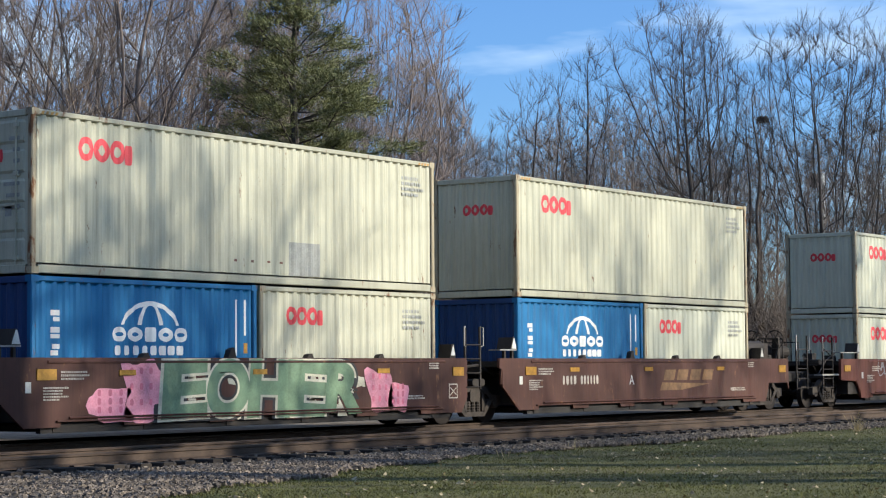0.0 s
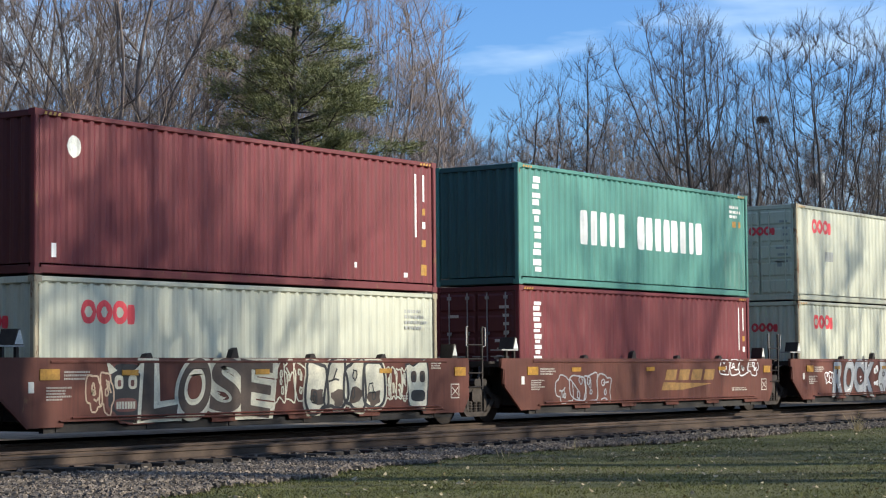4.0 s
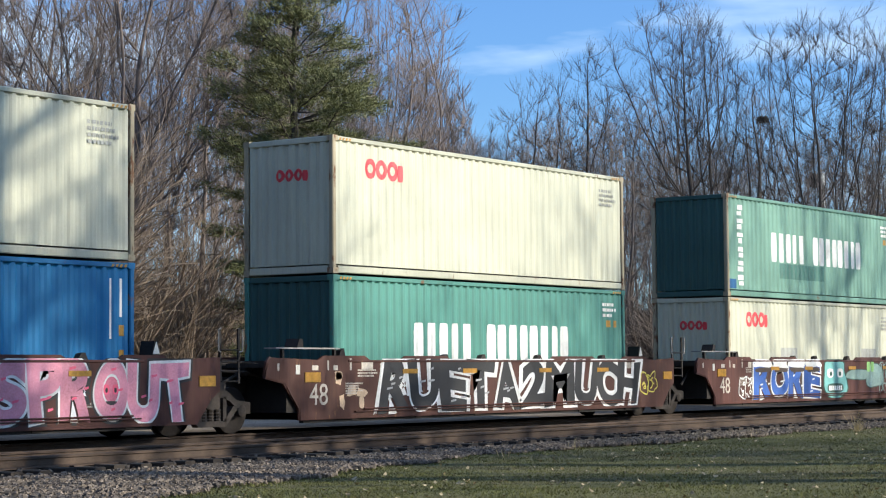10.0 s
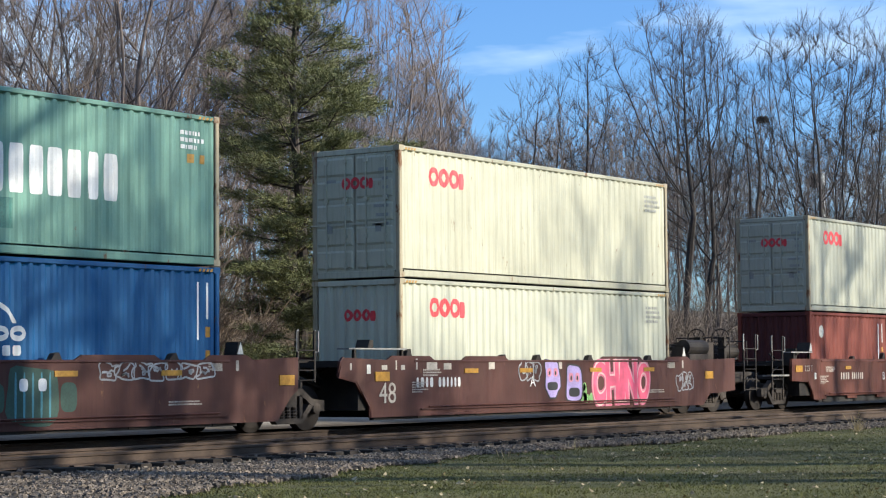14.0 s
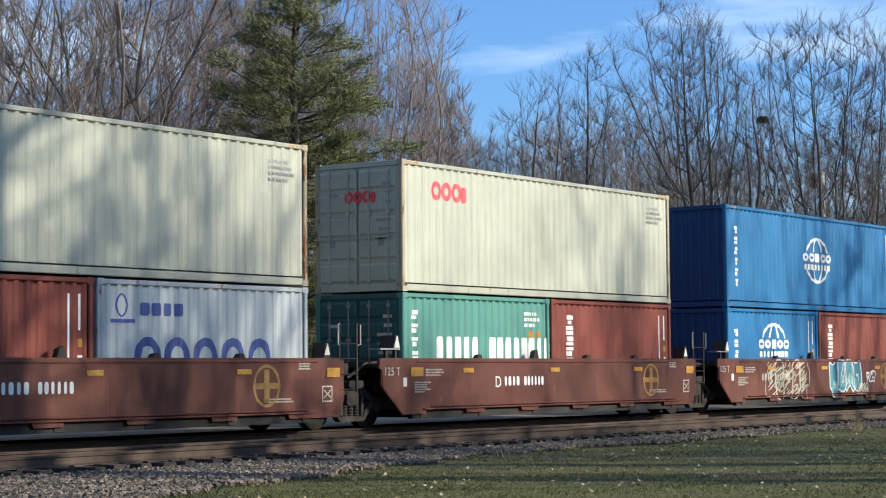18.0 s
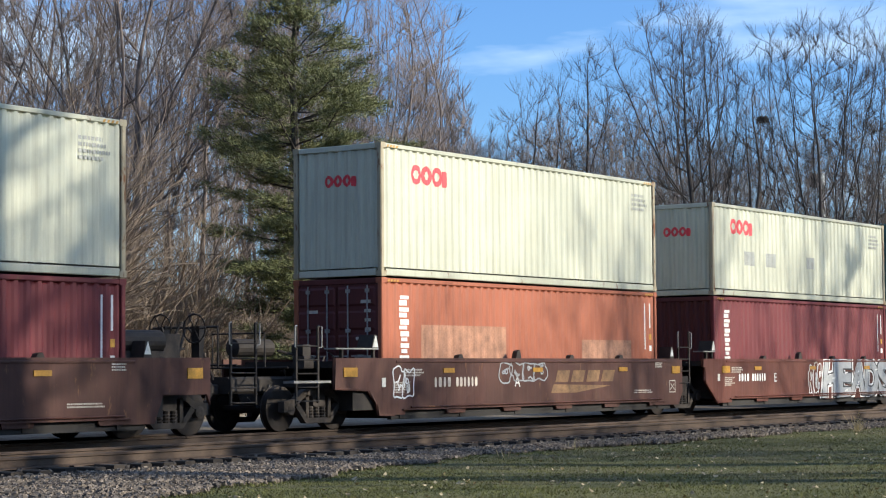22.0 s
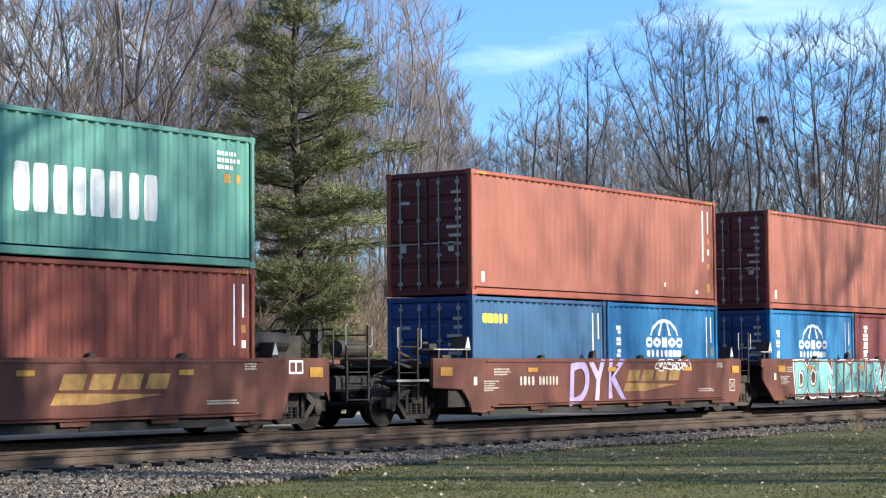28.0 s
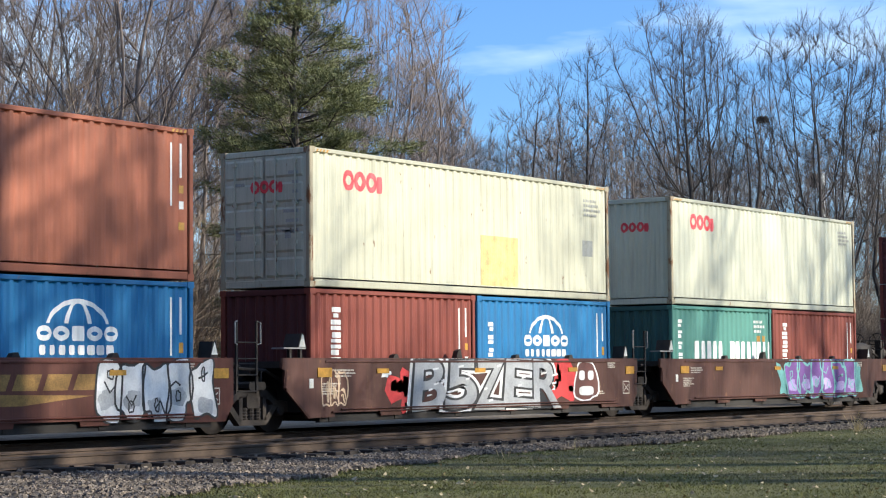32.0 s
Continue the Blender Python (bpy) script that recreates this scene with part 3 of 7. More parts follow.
def text_mesh(body, size):
    cu = bpy.data.curves.new("letters", "FONT")
    cu.body, cu.size, cu.extrude = body, size, 0.002
    ob = new("letters", cu)
    me = bpy.data.meshes.new_from_object(ob.evaluated_get(bpy.context.evaluated_depsgraph_get()))
    bpy.data.objects.remove(ob)
    bpy.data.curves.remove(cu)
    me.transform(Matrix.Rotation(radians(90), 4, "X"))
    me.materials.clear()
    me.materials.append(None)
    return me


def flat_marks(shapes, y):
    b = MB()
    for x0, x1, spans in shapes:
        n = max(1, math.ceil((x1 - x0) / (0.06 if x1 - x0 > 0.3 else 0.02)))
        xs = [x0 + (x1 - x0) * k / n for k in range(n + 1)]
        for a, c in zip(xs, xs[1:]):
            sa, sc = spans(a + 1e-4), spans(c - 1e-4)
            if len(sa) != len(sc):
                sa = sc = spans((a + c) / 2)
            for (l0, h0), (l1, h1) in zip(sa, sc):
                b.face([(a, y, l0), (c, y, l1), (c, y, h1), (a, y, h0)])
    return b


YS = -0.30


GLYPHS = {}


def make_glyph(ch, grow_by):
    """The outline of one character, fattened, as a flat mesh in a box of unit size."""
    cu = bpy.data.curves.new("glyph", "FONT")
    cu.body, cu.size, cu.offset = ch, 1.0, grow_by
    ob = new("glyph", cu)
    me = bpy.data.meshes.new_from_object(ob.evaluated_get(bpy.context.evaluated_depsgraph_get()))
    bpy.data.objects.remove(ob)
    bpy.data.curves.remove(cu)
    return me


for ch in "ABCDEFHIKLMNOPRSTUVWYZ257":
    for g in (-0.02, 0.0, 0.02, 0.05, 0.08):
        for more in (0.0, 0.035, 0.075):
            GLYPHS[ch, round(g + more, 3)] = make_glyph(ch, g + more)
TEXTS = {body: text_mesh(body, size) for body, size in (("A", 0.36), ("B", 0.36), ("C", 0.36), ("D", 0.36), ("E", 0.36), ("125 T", 0.25), ("48", 0.62))}


def bold_glyph(ch, grow_by):
    return GLYPHS[ch, round(grow_by, 3)].copy()


def sprayed_word(parent, word, x0, x1, z0, z1, fill, edge, halo=None, shade=None, seed=1, fat=0.05, swing=1.0):
    """Fat sprayed letters that crowd one another, each leaning, flaring and bending in its own way, with an edge and a halo round them."""
    rnd = random.Random(seed)
    share = [0.5 if ch in "I1" else (1.25 if ch in "MW" else 1.0) for ch in word]
    unit_w = (x1 - x0) / sum(share)
    at = x0
    for k, ch in enumerate(word):
        w = unit_w * share[k]
        core = bold_glyph(ch, fat)
        xs, ys = [v.co.x for v in core.vertices], [v.co.y for v in core.vertices]
        cx, cy, sx, sz = (min(xs) + max(xs)) / 2, (min(ys) + max(ys)) / 2, max(xs) - min(xs), max(ys) - min(ys)
        tall = (z1 - z0) * rnd.uniform(0.92, 1.0)
        kx, kz = w * 1.02 / sx, tall / sz
        ox, oz = at + w / 2, (z0 + z1) / 2 + rnd.uniform(-0.03, 0.03)
        lean, flare, bend = rnd.uniform(-0.10, 0.20) * swing, rnd.uniform(-0.22, 0.25) * swing, rnd.uniform(-0.12, 0.12) * swing
        at += w
        root = parent
        for name, mesh_g, mat_g, dy in (("sprayed_letter", core, fill, 0.0100), ("sprayed_edge", bold_glyph(ch, fat + 0.035) if edge else None, edge, 0.0070), ("sprayed_halo", bold_glyph(ch, fat + 0.075) if halo else None, halo, 0.0045)):
            if mesh_g is None:
                continue
            for v in mesh_g.vertices:
                hx, hz = (v.co.x - cx) * kx, (v.co.y - cy) * kz
                r = hz / tall * 2
                v.co = (ox + hx * (1 + flare * r * 0.5) + lean * hz + bend * r * r * 0.5, YS - dy - 0.0006 * (k % 2), min(1.478, max(0.30, oz + hz + 0.05 * swing * math.sin(3.0 * hx + k))))
            mesh_g.materials.clear()
            mesh_g.materials.append(None)
            ob = part(name, mesh_g, mat_g, root)
            if root == parent:
                root = ob
        if shade:
            b = MB()
            for q in range(3):
                ax, az = ox + rnd.uniform(-0.3, 0.3) * w, oz + rnd.uniform(-0.35, 0.35) * (z1 - z0)
                d = rnd.uniform(0.10, 0.22) * w
                b.face([(ax, YS - 0.0125, az), (ax + d, YS - 0.0125, az + 0.03), (ax + d, YS - 0.0125, az + 0.07), (ax, YS - 0.0125, az + 0.05)])
            part("sprayed_shade", b, shade, root)["kind"] = "stuff"


def sprayed_disc(parent, name, cx, cz, rx, rz, mat_g, lift, seed=0, lumps=0.0):
    """One filled round or lumpy shape, at its own height above the paint."""
    pts = blob(cx, cz, rx, rz, random.Random(seed), 22, lumps)
    return part(name, MB().face([(x, YS - lift, min(1.478, max(0.30, z))) for x, z in pts]), mat_g, parent)


def sprayed_face(parent, cx, cz, rx, rz, fill, line, eye, teeth=None, seed=1):
    """A cartoon head: its outline, the fill, two round eyes and a row of teeth or a mouth."""
    head = sprayed_disc(parent, "sprayed_shape", cx, cz, rx, rz, fill, 0.0060, seed, 0.10)
    sprayed_disc(head, "sprayed_edge", cx, cz, rx * 1.08 + 0.02, rz * 1.05 + 0.02, line, 0.0045, seed, 0.10)
    for sx in (-0.42, 0.42):
        sprayed_disc(head, "sprayed_eye", cx + sx * rx, cz + 0.34 * rz, rx * 0.27, rz * 0.25, eye, 0.0090, seed + 1)
        sprayed_disc(head, "sprayed_pupil", cx + sx * rx * 0.95, cz + 0.30 * rz, rx * 0.11, rz * 0.12, line, 0.0110, seed + 2)
    sprayed_disc(head, "sprayed_mouth", cx, cz - 0.48 * rz, rx * 0.70, rz * 0.25, line, 0.0090, seed + 3)
    if teeth:
        b = MB()
        for k in range(7):
            x = cx + rx * (-0.58 + 0.17 * k)
            b.face([(x, YS - 0.0110, cz - 0.62 * rz), (x + rx * 0.13, YS - 0.0110, cz - 0.62 * rz), (x + rx * 0.13, YS - 0.0110, cz - 0.36 * rz), (x, YS - 0.0110, cz - 0.36 * rz)])
        part("sprayed_teeth", b, teeth, head)


def sprayed_hatch(parent, x0, x1, z0, z1, count, mat_g, seed):
    """Slanting chalky strokes that fill a run of round letters."""
    rnd = random.Random(seed)
    b = MB()
    for k in range(count):
        x, z = rnd.uniform(x0, x1 - 0.3), z0 + (z1 - z0) * ((k * 0.618) % 1.0) * 0.9
        d, r = rnd.uniform(0.22, 0.42), rnd.uniform(0.10, 0.2)
        b.face([(x, YS - 0.006, z), (x + d, YS - 0.006, min(1.45, z + r)), (x + d, YS - 0.006, min(1.475, z + r + 0.035)), (x, YS - 0.006, min(1.47, z + 0.035))])
    part("sprayed_hatching", b, mat_g, parent)["kind"] = "stuff"


def sprayed_specks(parent, x0, x1, z0, z1, count, size, mat_g, seed):
    """Round dabs scattered about a piece."""
    rnd = random.Random(seed)
    b = MB()
    for k in range(count):
        pts = blob(rnd.uniform(x0, x1), rnd.uniform(z0, z1), size * rnd.uniform(0.5, 1.2), size * rnd.uniform(0.5, 1.2), rnd, 10)
        b.face([(x, YS - 0.0030, min(1.475, max(0.30, z))) for x, z in pts])
    part("sprayed_specks", b, mat_g, parent)["kind"] = "stuff"


def blob(cx, cz, rx, rz, rnd, n=30, lumps=0.16):
    ph = [rnd.random() * 6.28 for _ in range(4)]
    am = [lumps * rnd.random() for _ in range(4)]
    pts = []
    for k in range(n):
        t = 6.2832 * k / n
        r = 1 + sum(a * math.cos((j + 2) * t + p) for j, (a, p) in enumerate(zip(am, ph)))
        ct, st = math.cos(t), math.sin(t)
        ex = 0.62
        pts.append((cx + rx * r * math.copysign(abs(ct) ** ex, ct), cz + rz * r * math.copysign(abs(st) ** ex, st)))
    return pts


def spray(parent, x0, x1, z0, z1, fill, line, count, seed, halo=None, accent=None, style="bubble"):
    """Sprayed lettering as heavy abstract shapes: a halo, the fills and the lines over them."""
    rnd = random.Random(seed)
    w = (x1 - x0) / count
    top = min(z1, 1.475)
    y = YS - 0.004

    def clampz(pts):
        return [(max(min(x, x1 + 0.12), x0 - 0.12), min(max(z, 0.32), 1.47)) for x, z in pts]

    def fan(b, pts, yy):
        b.face([(x, yy, z) for x, z in clampz(pts)])

    def stroke(lines, pts, th, yy):
        """One unbroken line, as a ribbon of even width."""
        b, n = MB(), len(pts)
        loop = pts[0] == pts[-1]
        for k, (px_, pz_) in enumerate(pts):
            ax, az = pts[k - 1] if k else (pts[-2] if loop else pts[0])
            bx, bz = pts[k + 1] if k < n - 1 else (pts[1] if loop else pts[-1])
            d = math.hypot(bx - ax, bz - az) or 1
            nx, nz = -(bz - az) / d * th / 2, (bx - ax) / d * th / 2
            b.v += [(px_ + nx, yy, min(max(pz_ + nz, 0.31), 1.475)), (px_ - nx, yy, min(max(pz_ - nz, 0.31), 1.475))]
        b.f = [(2 * k, 2 * k + 1, 2 * k + 3, 2 * k + 2) for k in range(n - 1)]
        lines.append(b)
    h = top - z0
    for k in range(count):
        hb, fb, lb, ab = MB(), MB(), [], MB()
        cx, cz = x0 + (k + 0.5) * w + rnd.uniform(-0.05, 0.05) * w, z0 + h / 2 + rnd.uniform(-0.04, 0.04) * h
        rx, rz = w * 0.56, h * 0.47
        shape = blob(cx, cz, rx, rz, rnd)
        e = 0.0003 * k
        if style == "wire":
            stroke(lb, shape + shape[:1], 0.035, y - 0.004 - e)
        else:
            stroke(lb, shape + shape[:1], 0.05 if style == "bubble" else 0.075, y - 0.006 - e)
            fan(fb, shape, y - 0.003 - e)
        for q in range(3 if style == "wire" else 2):
            ux, uz = cx + rnd.uniform(-0.35, 0.35) * rx, cz + rnd.uniform(-0.55, 0.55) * rz
            if rnd.random() < 0.5:
                c2 = blob(ux, uz, rx * rnd.uniform(0.12, 0.24), rz * rnd.uniform(0.12, 0.26), rnd, 12)
                stroke(lb, c2 + c2[:1], 0.035, y - 0.0085)
            else:
                stroke(lb, [(ux - rx * 0.4, uz - rz * rnd.uniform(-0.5, 0.5)), (ux, uz), (ux + rx * 0.35, uz + rz * rnd.uniform(-0.6, 0.6))], 0.04, y - 0.0088)
        if accent:
            fan(ab, blob(cx + rnd.uniform(-0.2, 0.2) * rx, cz - rz * rnd.uniform(0.2, 0.55), rx * 0.6, rz * 0.3, rnd, 16), y - 0.0045 - e)
        root = parent
        if fb.f:
            root = part("sprayed_shape", fb, fill, parent)
        if halo:
            fan(hb, [(cx + (x - cx) * 1.22, cz + (z - cz) * 1.16) for x, z in shape], y + 0.001 - e * 0.2)
            part("sprayed_halo", hb, halo, root)
        if ab.f:
            part("sprayed_shade", ab, accent, root)
        for one in lb:
            part("sprayed_line", one, line, root)


def well_car(x, kind, left, right, paint_mat, letter, extra, label):
    """One unit of an articulated well car; x is where its box's leading end stands. left, right: 'end' at the car's own ends, else 'joint'."""
    c = thing("well_car", (x, 0, 0), label, "railcar", "well cars of the train")
    b48 = kind == "long"
    if b48:
        xl = -2.55 if left == "joint" else -2.9
        xr = 14.2 if right == "joint" else 15.4
        tl = -3.65 if left == "joint" else -3.5
        zt = 1.50
        if left == "joint":
            lead = [(-1.52, 0.24), (-1.55, 0.49), (-2.05, 1.0), (-2.6, 1.10), (xl, zt - 0.1), (xl + 0.1, zt)]
        else:
            lead = [(-2.0, 0.24), (-2.1, 0.45), (-2.35, 0.80), (-2.8, 0.9), (xl, 1.0), (xl, zt)]
        tail = [(xr, zt), (xr, 0.62), (14.3, 0.55), (13.9, 0.55), (13.5, 0.24)] if right == "end" else [(xr, zt), (xr, 0.85), (13.95, 0.70), (13.55, 0.24)]
        topline = []
        for a, d in ((-0.9, 1.75), (1.95, 1.9), (8.0, 2.2), (11.4, 1.4)):
            topline += [(a, zt - 0.05), (a + 0.18, zt + 0.04), (a + d - 0.18, zt + 0.04), (a + d, zt - 0.05)]
        poly = lead + topline + tail
    else:
        xl = -1.30 if left == "joint" else -2.06
        xr = 12.98 if right == "joint" else 14.15
        tl = -1.68 if left == "joint" else -2.05
        zt = 1.49
        if left == "joint":
            lead = [(-0.45, 0.28), (-1.17, 0.86), (xl + 0.09, 0.90), (xl + 0.09, 1.25), (xl, 1.28), (xl, zt)]
        else:
            lead = [(0.0, 0.28), (-0.55, 0.30), (-0.65, 0.55), (-0.95, 0.82), (xl, 0.86), (xl, zt)]
        tail = [(xr, zt), (xr, 0.62), (12.75, 0.28)] if right == "joint" else [(xr, zt), (xr, 0.60), (14.05, 0.80), (12.85, 0.80), (12.62, 0.28)]
        poly = lead + tail + notched(0.2, 12.2, 0.28)
    part("side_sill", MB().plate(poly, YS, YS + 0.05), paint_mat, c, (0, 0, 0), "painted steel side with cut-outs along its lower edge")
    part("far_side_sill", MB().plate([(p, q) for p, q in poly], W - YS - 0.05, W - YS), paint_mat, c)
    part("top_chord", MB().box(0.1, 12.1, YS - 0.02, YS + 0.12, zt - 0.10, zt - 0.05, 0.012), paint_mat, c)
    part("lead_flange", MB().tube([(q, YS - 0.012, z) for q, z in (lead if left == "joint" else lead[:6])], 0.035, 4), paint_mat, c)
    if not b48 and right == "joint":
        part("square_stencil", cached("square", lambda: flat_marks([bar_shape(12.25, 12.58, 0.90, 0.925), bar_shape(12.25, 12.58, 0.60, 0.625), bar_shape(12.25, 12.275, 0.625, 0.90), bar_shape(12.555, 12.58, 0.625, 0.90), bar_shape(12.30, 12.53, 0.66, 0.69, 0.7), bar_shape(12.30, 12.53, 0.83, 0.86, -0.7)], YS - 0.005).mesh("square_stencil")), OFFWHITE, c)["kind"] = "stuff"
    part("lower_ledge", MB().box(0.3, 12.0, YS - 0.045, YS, 0.375, 0.40), paint_mat, c)
    low = 0.30
    # deep beam, its black colour painted in as the shade under the sill
    part("bottom_chord", MB().box(0.0 if not b48 else -1.3, 12.4, YS + 0.07, YS + 0.18, low - 0.12, low + 0.08), CHORD_SHADE, c)
    part("well_floor", MB().box(-0.2, 12.4, 0.0, W, 0.26, 0.33), GRIME, c)
    for k in range(6):
        part("cross_beam", cached("xbeam", lambda: MB().box(-0.12, 0.12, YS + 0.05, W - YS - 0.05, 0.20, 0.30).mesh("cross_beam")), GRIME, c, (0.4 + k * 2.28, 0, 0))
    # end structure over the truck at the leading end
    part("end_bulkhead", MB().box(min(-0.35, xl + 0.7), -0.06, YS + 0.06, W - YS - 0.06, 0.4, zt - 0.06), GRIME, c)
    part("end_deck", MB().box(xl + 0.05, -0.06, YS + 0.06, W - YS - 0.06, zt - 0.20, zt - 0.12), GRIME, c)
    part("draft_sill", MB().box(tl - 1.2 if left == "joint" else min(tl - 1.6, xl - 2.0), -0.3, 0.80, 1.64, 0.78, 1.12, 0.05), GRIME, c)
    part("bolster", MB().box(tl - 0.25, tl + 0.25, 0.0, W, 0.86, 1.02, 0.04), GRIME, c)
    part("end_bulkhead", MB().box(12.26, min(12.9, xr - 0.1), YS + 0.06, W - YS - 0.06, 0.4, zt - 0.06), GRIME, c)
    part("end_deck", MB().box(12.26, xr - 0.03, YS + 0.06, W - YS - 0.06, zt - 0.20, zt - 0.12), GRIME, c)
    # crossover platform, container guides
    px0, px1 = (xl + 0.1, -0.5) if not b48 else (-2.2, -0.15)
    part("crossover_platform", MB().box(px0, px1, YS + 0.02, YS + 0.34, 1.67, 1.70), GALV, c, (0, 0, 0), "pale grating step")
    for q in (px0 + 0.25, px1 - 0.12):
        part("platform_leg", MB().box(q - 0.03, q + 0.03, YS + 0.05, YS + 0.12, zt - 0.12, 1.67), GRIME, c)
    gx = -0.62 if not b48 else -1.4
    if b48:
        part("container_guide", MB().plate([(gx - 0.10, 1.70), (gx + 0.10, 1.70), (gx + 0.08, 1.86), (gx - 0.02, 1.88)], YS + 0.06, YS + 0.40), GRIME, c, (0, 0, 0), "dark block-shaped guide")
    else:
        part("container_guide", MB().plate([(gx - 0.13, 1.70), (gx + 0.11, 1.70), (gx + 0.03, 1.98), (gx - 0.03, 1.98)], YS + 0.02, YS + 0.42), GRIME, c, (0, 0, 0), "dark wedge-shaped guide")
        part("guide_face", MB().plate([(gx - 0.10, 1.715), (gx + 0.10, 1.715), (gx + 0.025, 1.96), (gx - 0.005, 1.96)], YS + 0.012, YS + 0.018), BARE, c, (0, 0, 0), "pale triangular plate")
    part("container_guide", MB().plate([(12.34, zt - 0.02), (12.56, zt - 0.02), (12.50, 1.80), (12.40, 1.80)], YS + 0.02, YS + 0.35), GRIME, c, (0, 0, 0), "dark wedge-shaped guide")
    part("guide_face", MB().plate([(12.36, zt + 0.06), (12.54, zt + 0.06), (12.455, 1.79)], YS + 0.012, YS + 0.018), BARE, c, (0, 0, 0), "pale triangular plate")
    for q in ((2.6, 5.0, 7.4, 9.8) if not b48 else (-0.05, 3.7, 5.2, 7.6, 10.6)):
        part("latch", cached(("latch", q in (5.0, -0.05)), lambda: MB().plate([(-0.14, zt - 0.04), (0.12, zt - 0.04), (0.05, zt + (0.20 if q in (5.0, -0.05) else 0.09)), (-0.06, zt + (0.16 if q in (5.0, -0.05) else 0.07))], YS + 0.03, YS + 0.16).mesh("latch")), GRIME, c, (q, 0, 0))
    # trucks, ladders, couplers
    truck(tl, c, x)
    if left == "joint":
        ladder(c, tl - 0.95 + (0.0 if not b48 else 0.72), tl - 0.35 + (0.0 if not b48 else 0.66), 0.80 if not b48 else 1.0, 2.2 if not b48 else 2.05)
        part("articulation", MB().box(tl - 0.55, tl + 0.55, 0.85, 1.6, 0.82, 1.28, 0.06), GRIME, c)
    else:
        ladder(c, xl - 1.2 if not b48 else xl - 0.95, xl - 0.5 if not b48 else xl - 0.3, 0.58, 2.14, -0.27, 5)
        part("coupler", MB().box(xl - 2.6, xl - 1.9, 1.08, 1.36, 0.76, 0.98, 0.04).box(xl - 2.9, xl - 2.5, 0.98, 1.46, 0.70, 1.04, 0.05), TRUCK, c)
        part("air_tank", MB().disc((xl - 0.9, 1.7, 1.72), 0, [(0, 0.05), (0.05, 0.19), (1.2, 0.19), (1.25, 0.05)], 14), GRIME, c)
        part("end_rail", MB().tube([(xl - 1.25, -0.1, 1.3), (xl - 1.25, W + 0.1, 1.3)], 0.02).tube([(xl - 1.25, 0.5, 1.3), (xl - 1.25, 0.5, 2.0), (xl - 1.25, 1.9, 2.0), (xl - 1.25, 1.9, 1.3)], 0.02), GRIME, c)
    if right == "end":
        tr = 13.45 if not b48 else 14.55
        truck(tr, c, x)
        part("bolster", MB().box(tr - 0.25, tr + 0.25, 0.0, W, 0.86, 1.02, 0.04), GRIME, c)
        part("draft_sill", MB().box(12.3, xr + 0.6, 0.80, 1.64, 0.78, 1.12, 0.05), GRIME, c)
        part("coupler", MB().box(xr + 0.4, xr + 1.3, 1.08, 1.36, 0.76, 0.98, 0.04).box(xr + 1.1, xr + 1.5, 0.98, 1.46, 0.70, 1.04, 0.05), TRUCK, c)
        ladder(c, xr + 0.62, xr + 1.36, 0.58, 2.18, -0.27, 5)
        part("air_tank", MB().disc((xr - 2.05, 0.25, 1.80), 0, [(0, 0.05), (0.06, 0.21), (1.2, 0.21), (1.26, 0.05)], 16), GRIME, c, (0, 0, 0), "black air reservoir")
        part("tank_cradle", MB().box(xr - 2.0, xr - 0.9, 0.05, 0.5, zt - 0.12, 1.62).box(xr - 0.75, xr - 0.3, 0.2, 1.2, zt - 0.12, 1.95), TRUCK, c)
        for yy, xx in ((0.15, xr + 0.05), (0.75, xr - 0.25)):
            b = MB()
            ring = [(0.0, 0.28 * math.cos(0.5236 * k), 0.28 * math.sin(0.5236 * k)) for k in range(13)]
            b.tube(ring, 0.02, 6)
            for k in range(0, 12, 2):
                b.tube([(0, 0, 0), ring[k]], 0.012, 4)
            part("hand_brake_wheel", b, GRIME, c, (xx, yy, 2.05))
            part("brake_stand", MB().box(xx + 0.03, xx + 0.16, yy - 0.1, yy + 0.1, zt - 0.1, 2.1), GRIME, c)
        part("end_rail", MB().tube([(xr + 1.0, -0.1, 1.35), (xr + 1.0, W + 0.1, 1.35)], 0.02).tube([(xr + 0.9, 0.3, 1.3), (xr + 0.9, 0.3, 2.1), (xr + 0.9, 2.0, 2.1), (xr + 0.9, 2.0, 1.3)], 0.022), GRIME, c)
        part("brake_cylinder", MB().disc((xr + 0.2, 1.3, 1.5), 0, [(0, 0.05), (0.02, 0.17), (0.5, 0.17), (0.7, 0.04)], 12), TRUCK, c)
        part("lever_rig", MB().tube([(xr - 0.2, 0.4, 1.35), (xr + 0.4, 0.7, 2.05)], 0.025).tube([(xr + 0.1, 1.1, 1.3), (xr + 0.5, 0.9, 2.2)], 0.025).tube([(xr + 0.3, 0.2, 1.3), (xr + 0.45, 0.3, 1.95)], 0.03), TRUCK, c)
    # pipes, hoses and valves over the couplings
    crnd = random.Random(int(x * 10))
    spots = [(min(tl - 0.9, xl - 0.2), -0.15, 1.9 if left == "end" else 1.45)]
    if right == "end":
        spots.append((12.6, xr + 0.9, 2.1))
    for a0, a1, zh in spots:
        for k in range(6):
            p0 = Vector((crnd.uniform(a0, a1), crnd.uniform(0.0, 1.0), crnd.uniform(0.75, 1.2)))
            p1 = Vector((crnd.uniform(a0, a1), p0.y + crnd.uniform(-0.1, 0.5), crnd.uniform(1.2, zh)))
            part("air_pipe", MB().tube([p0, p0.lerp(p1, 0.45) + Vector((0, 0, 0.14)), p1], crnd.uniform(0.018, 0.035), 6), crnd.choice((GRIME, TRUCK)), c)
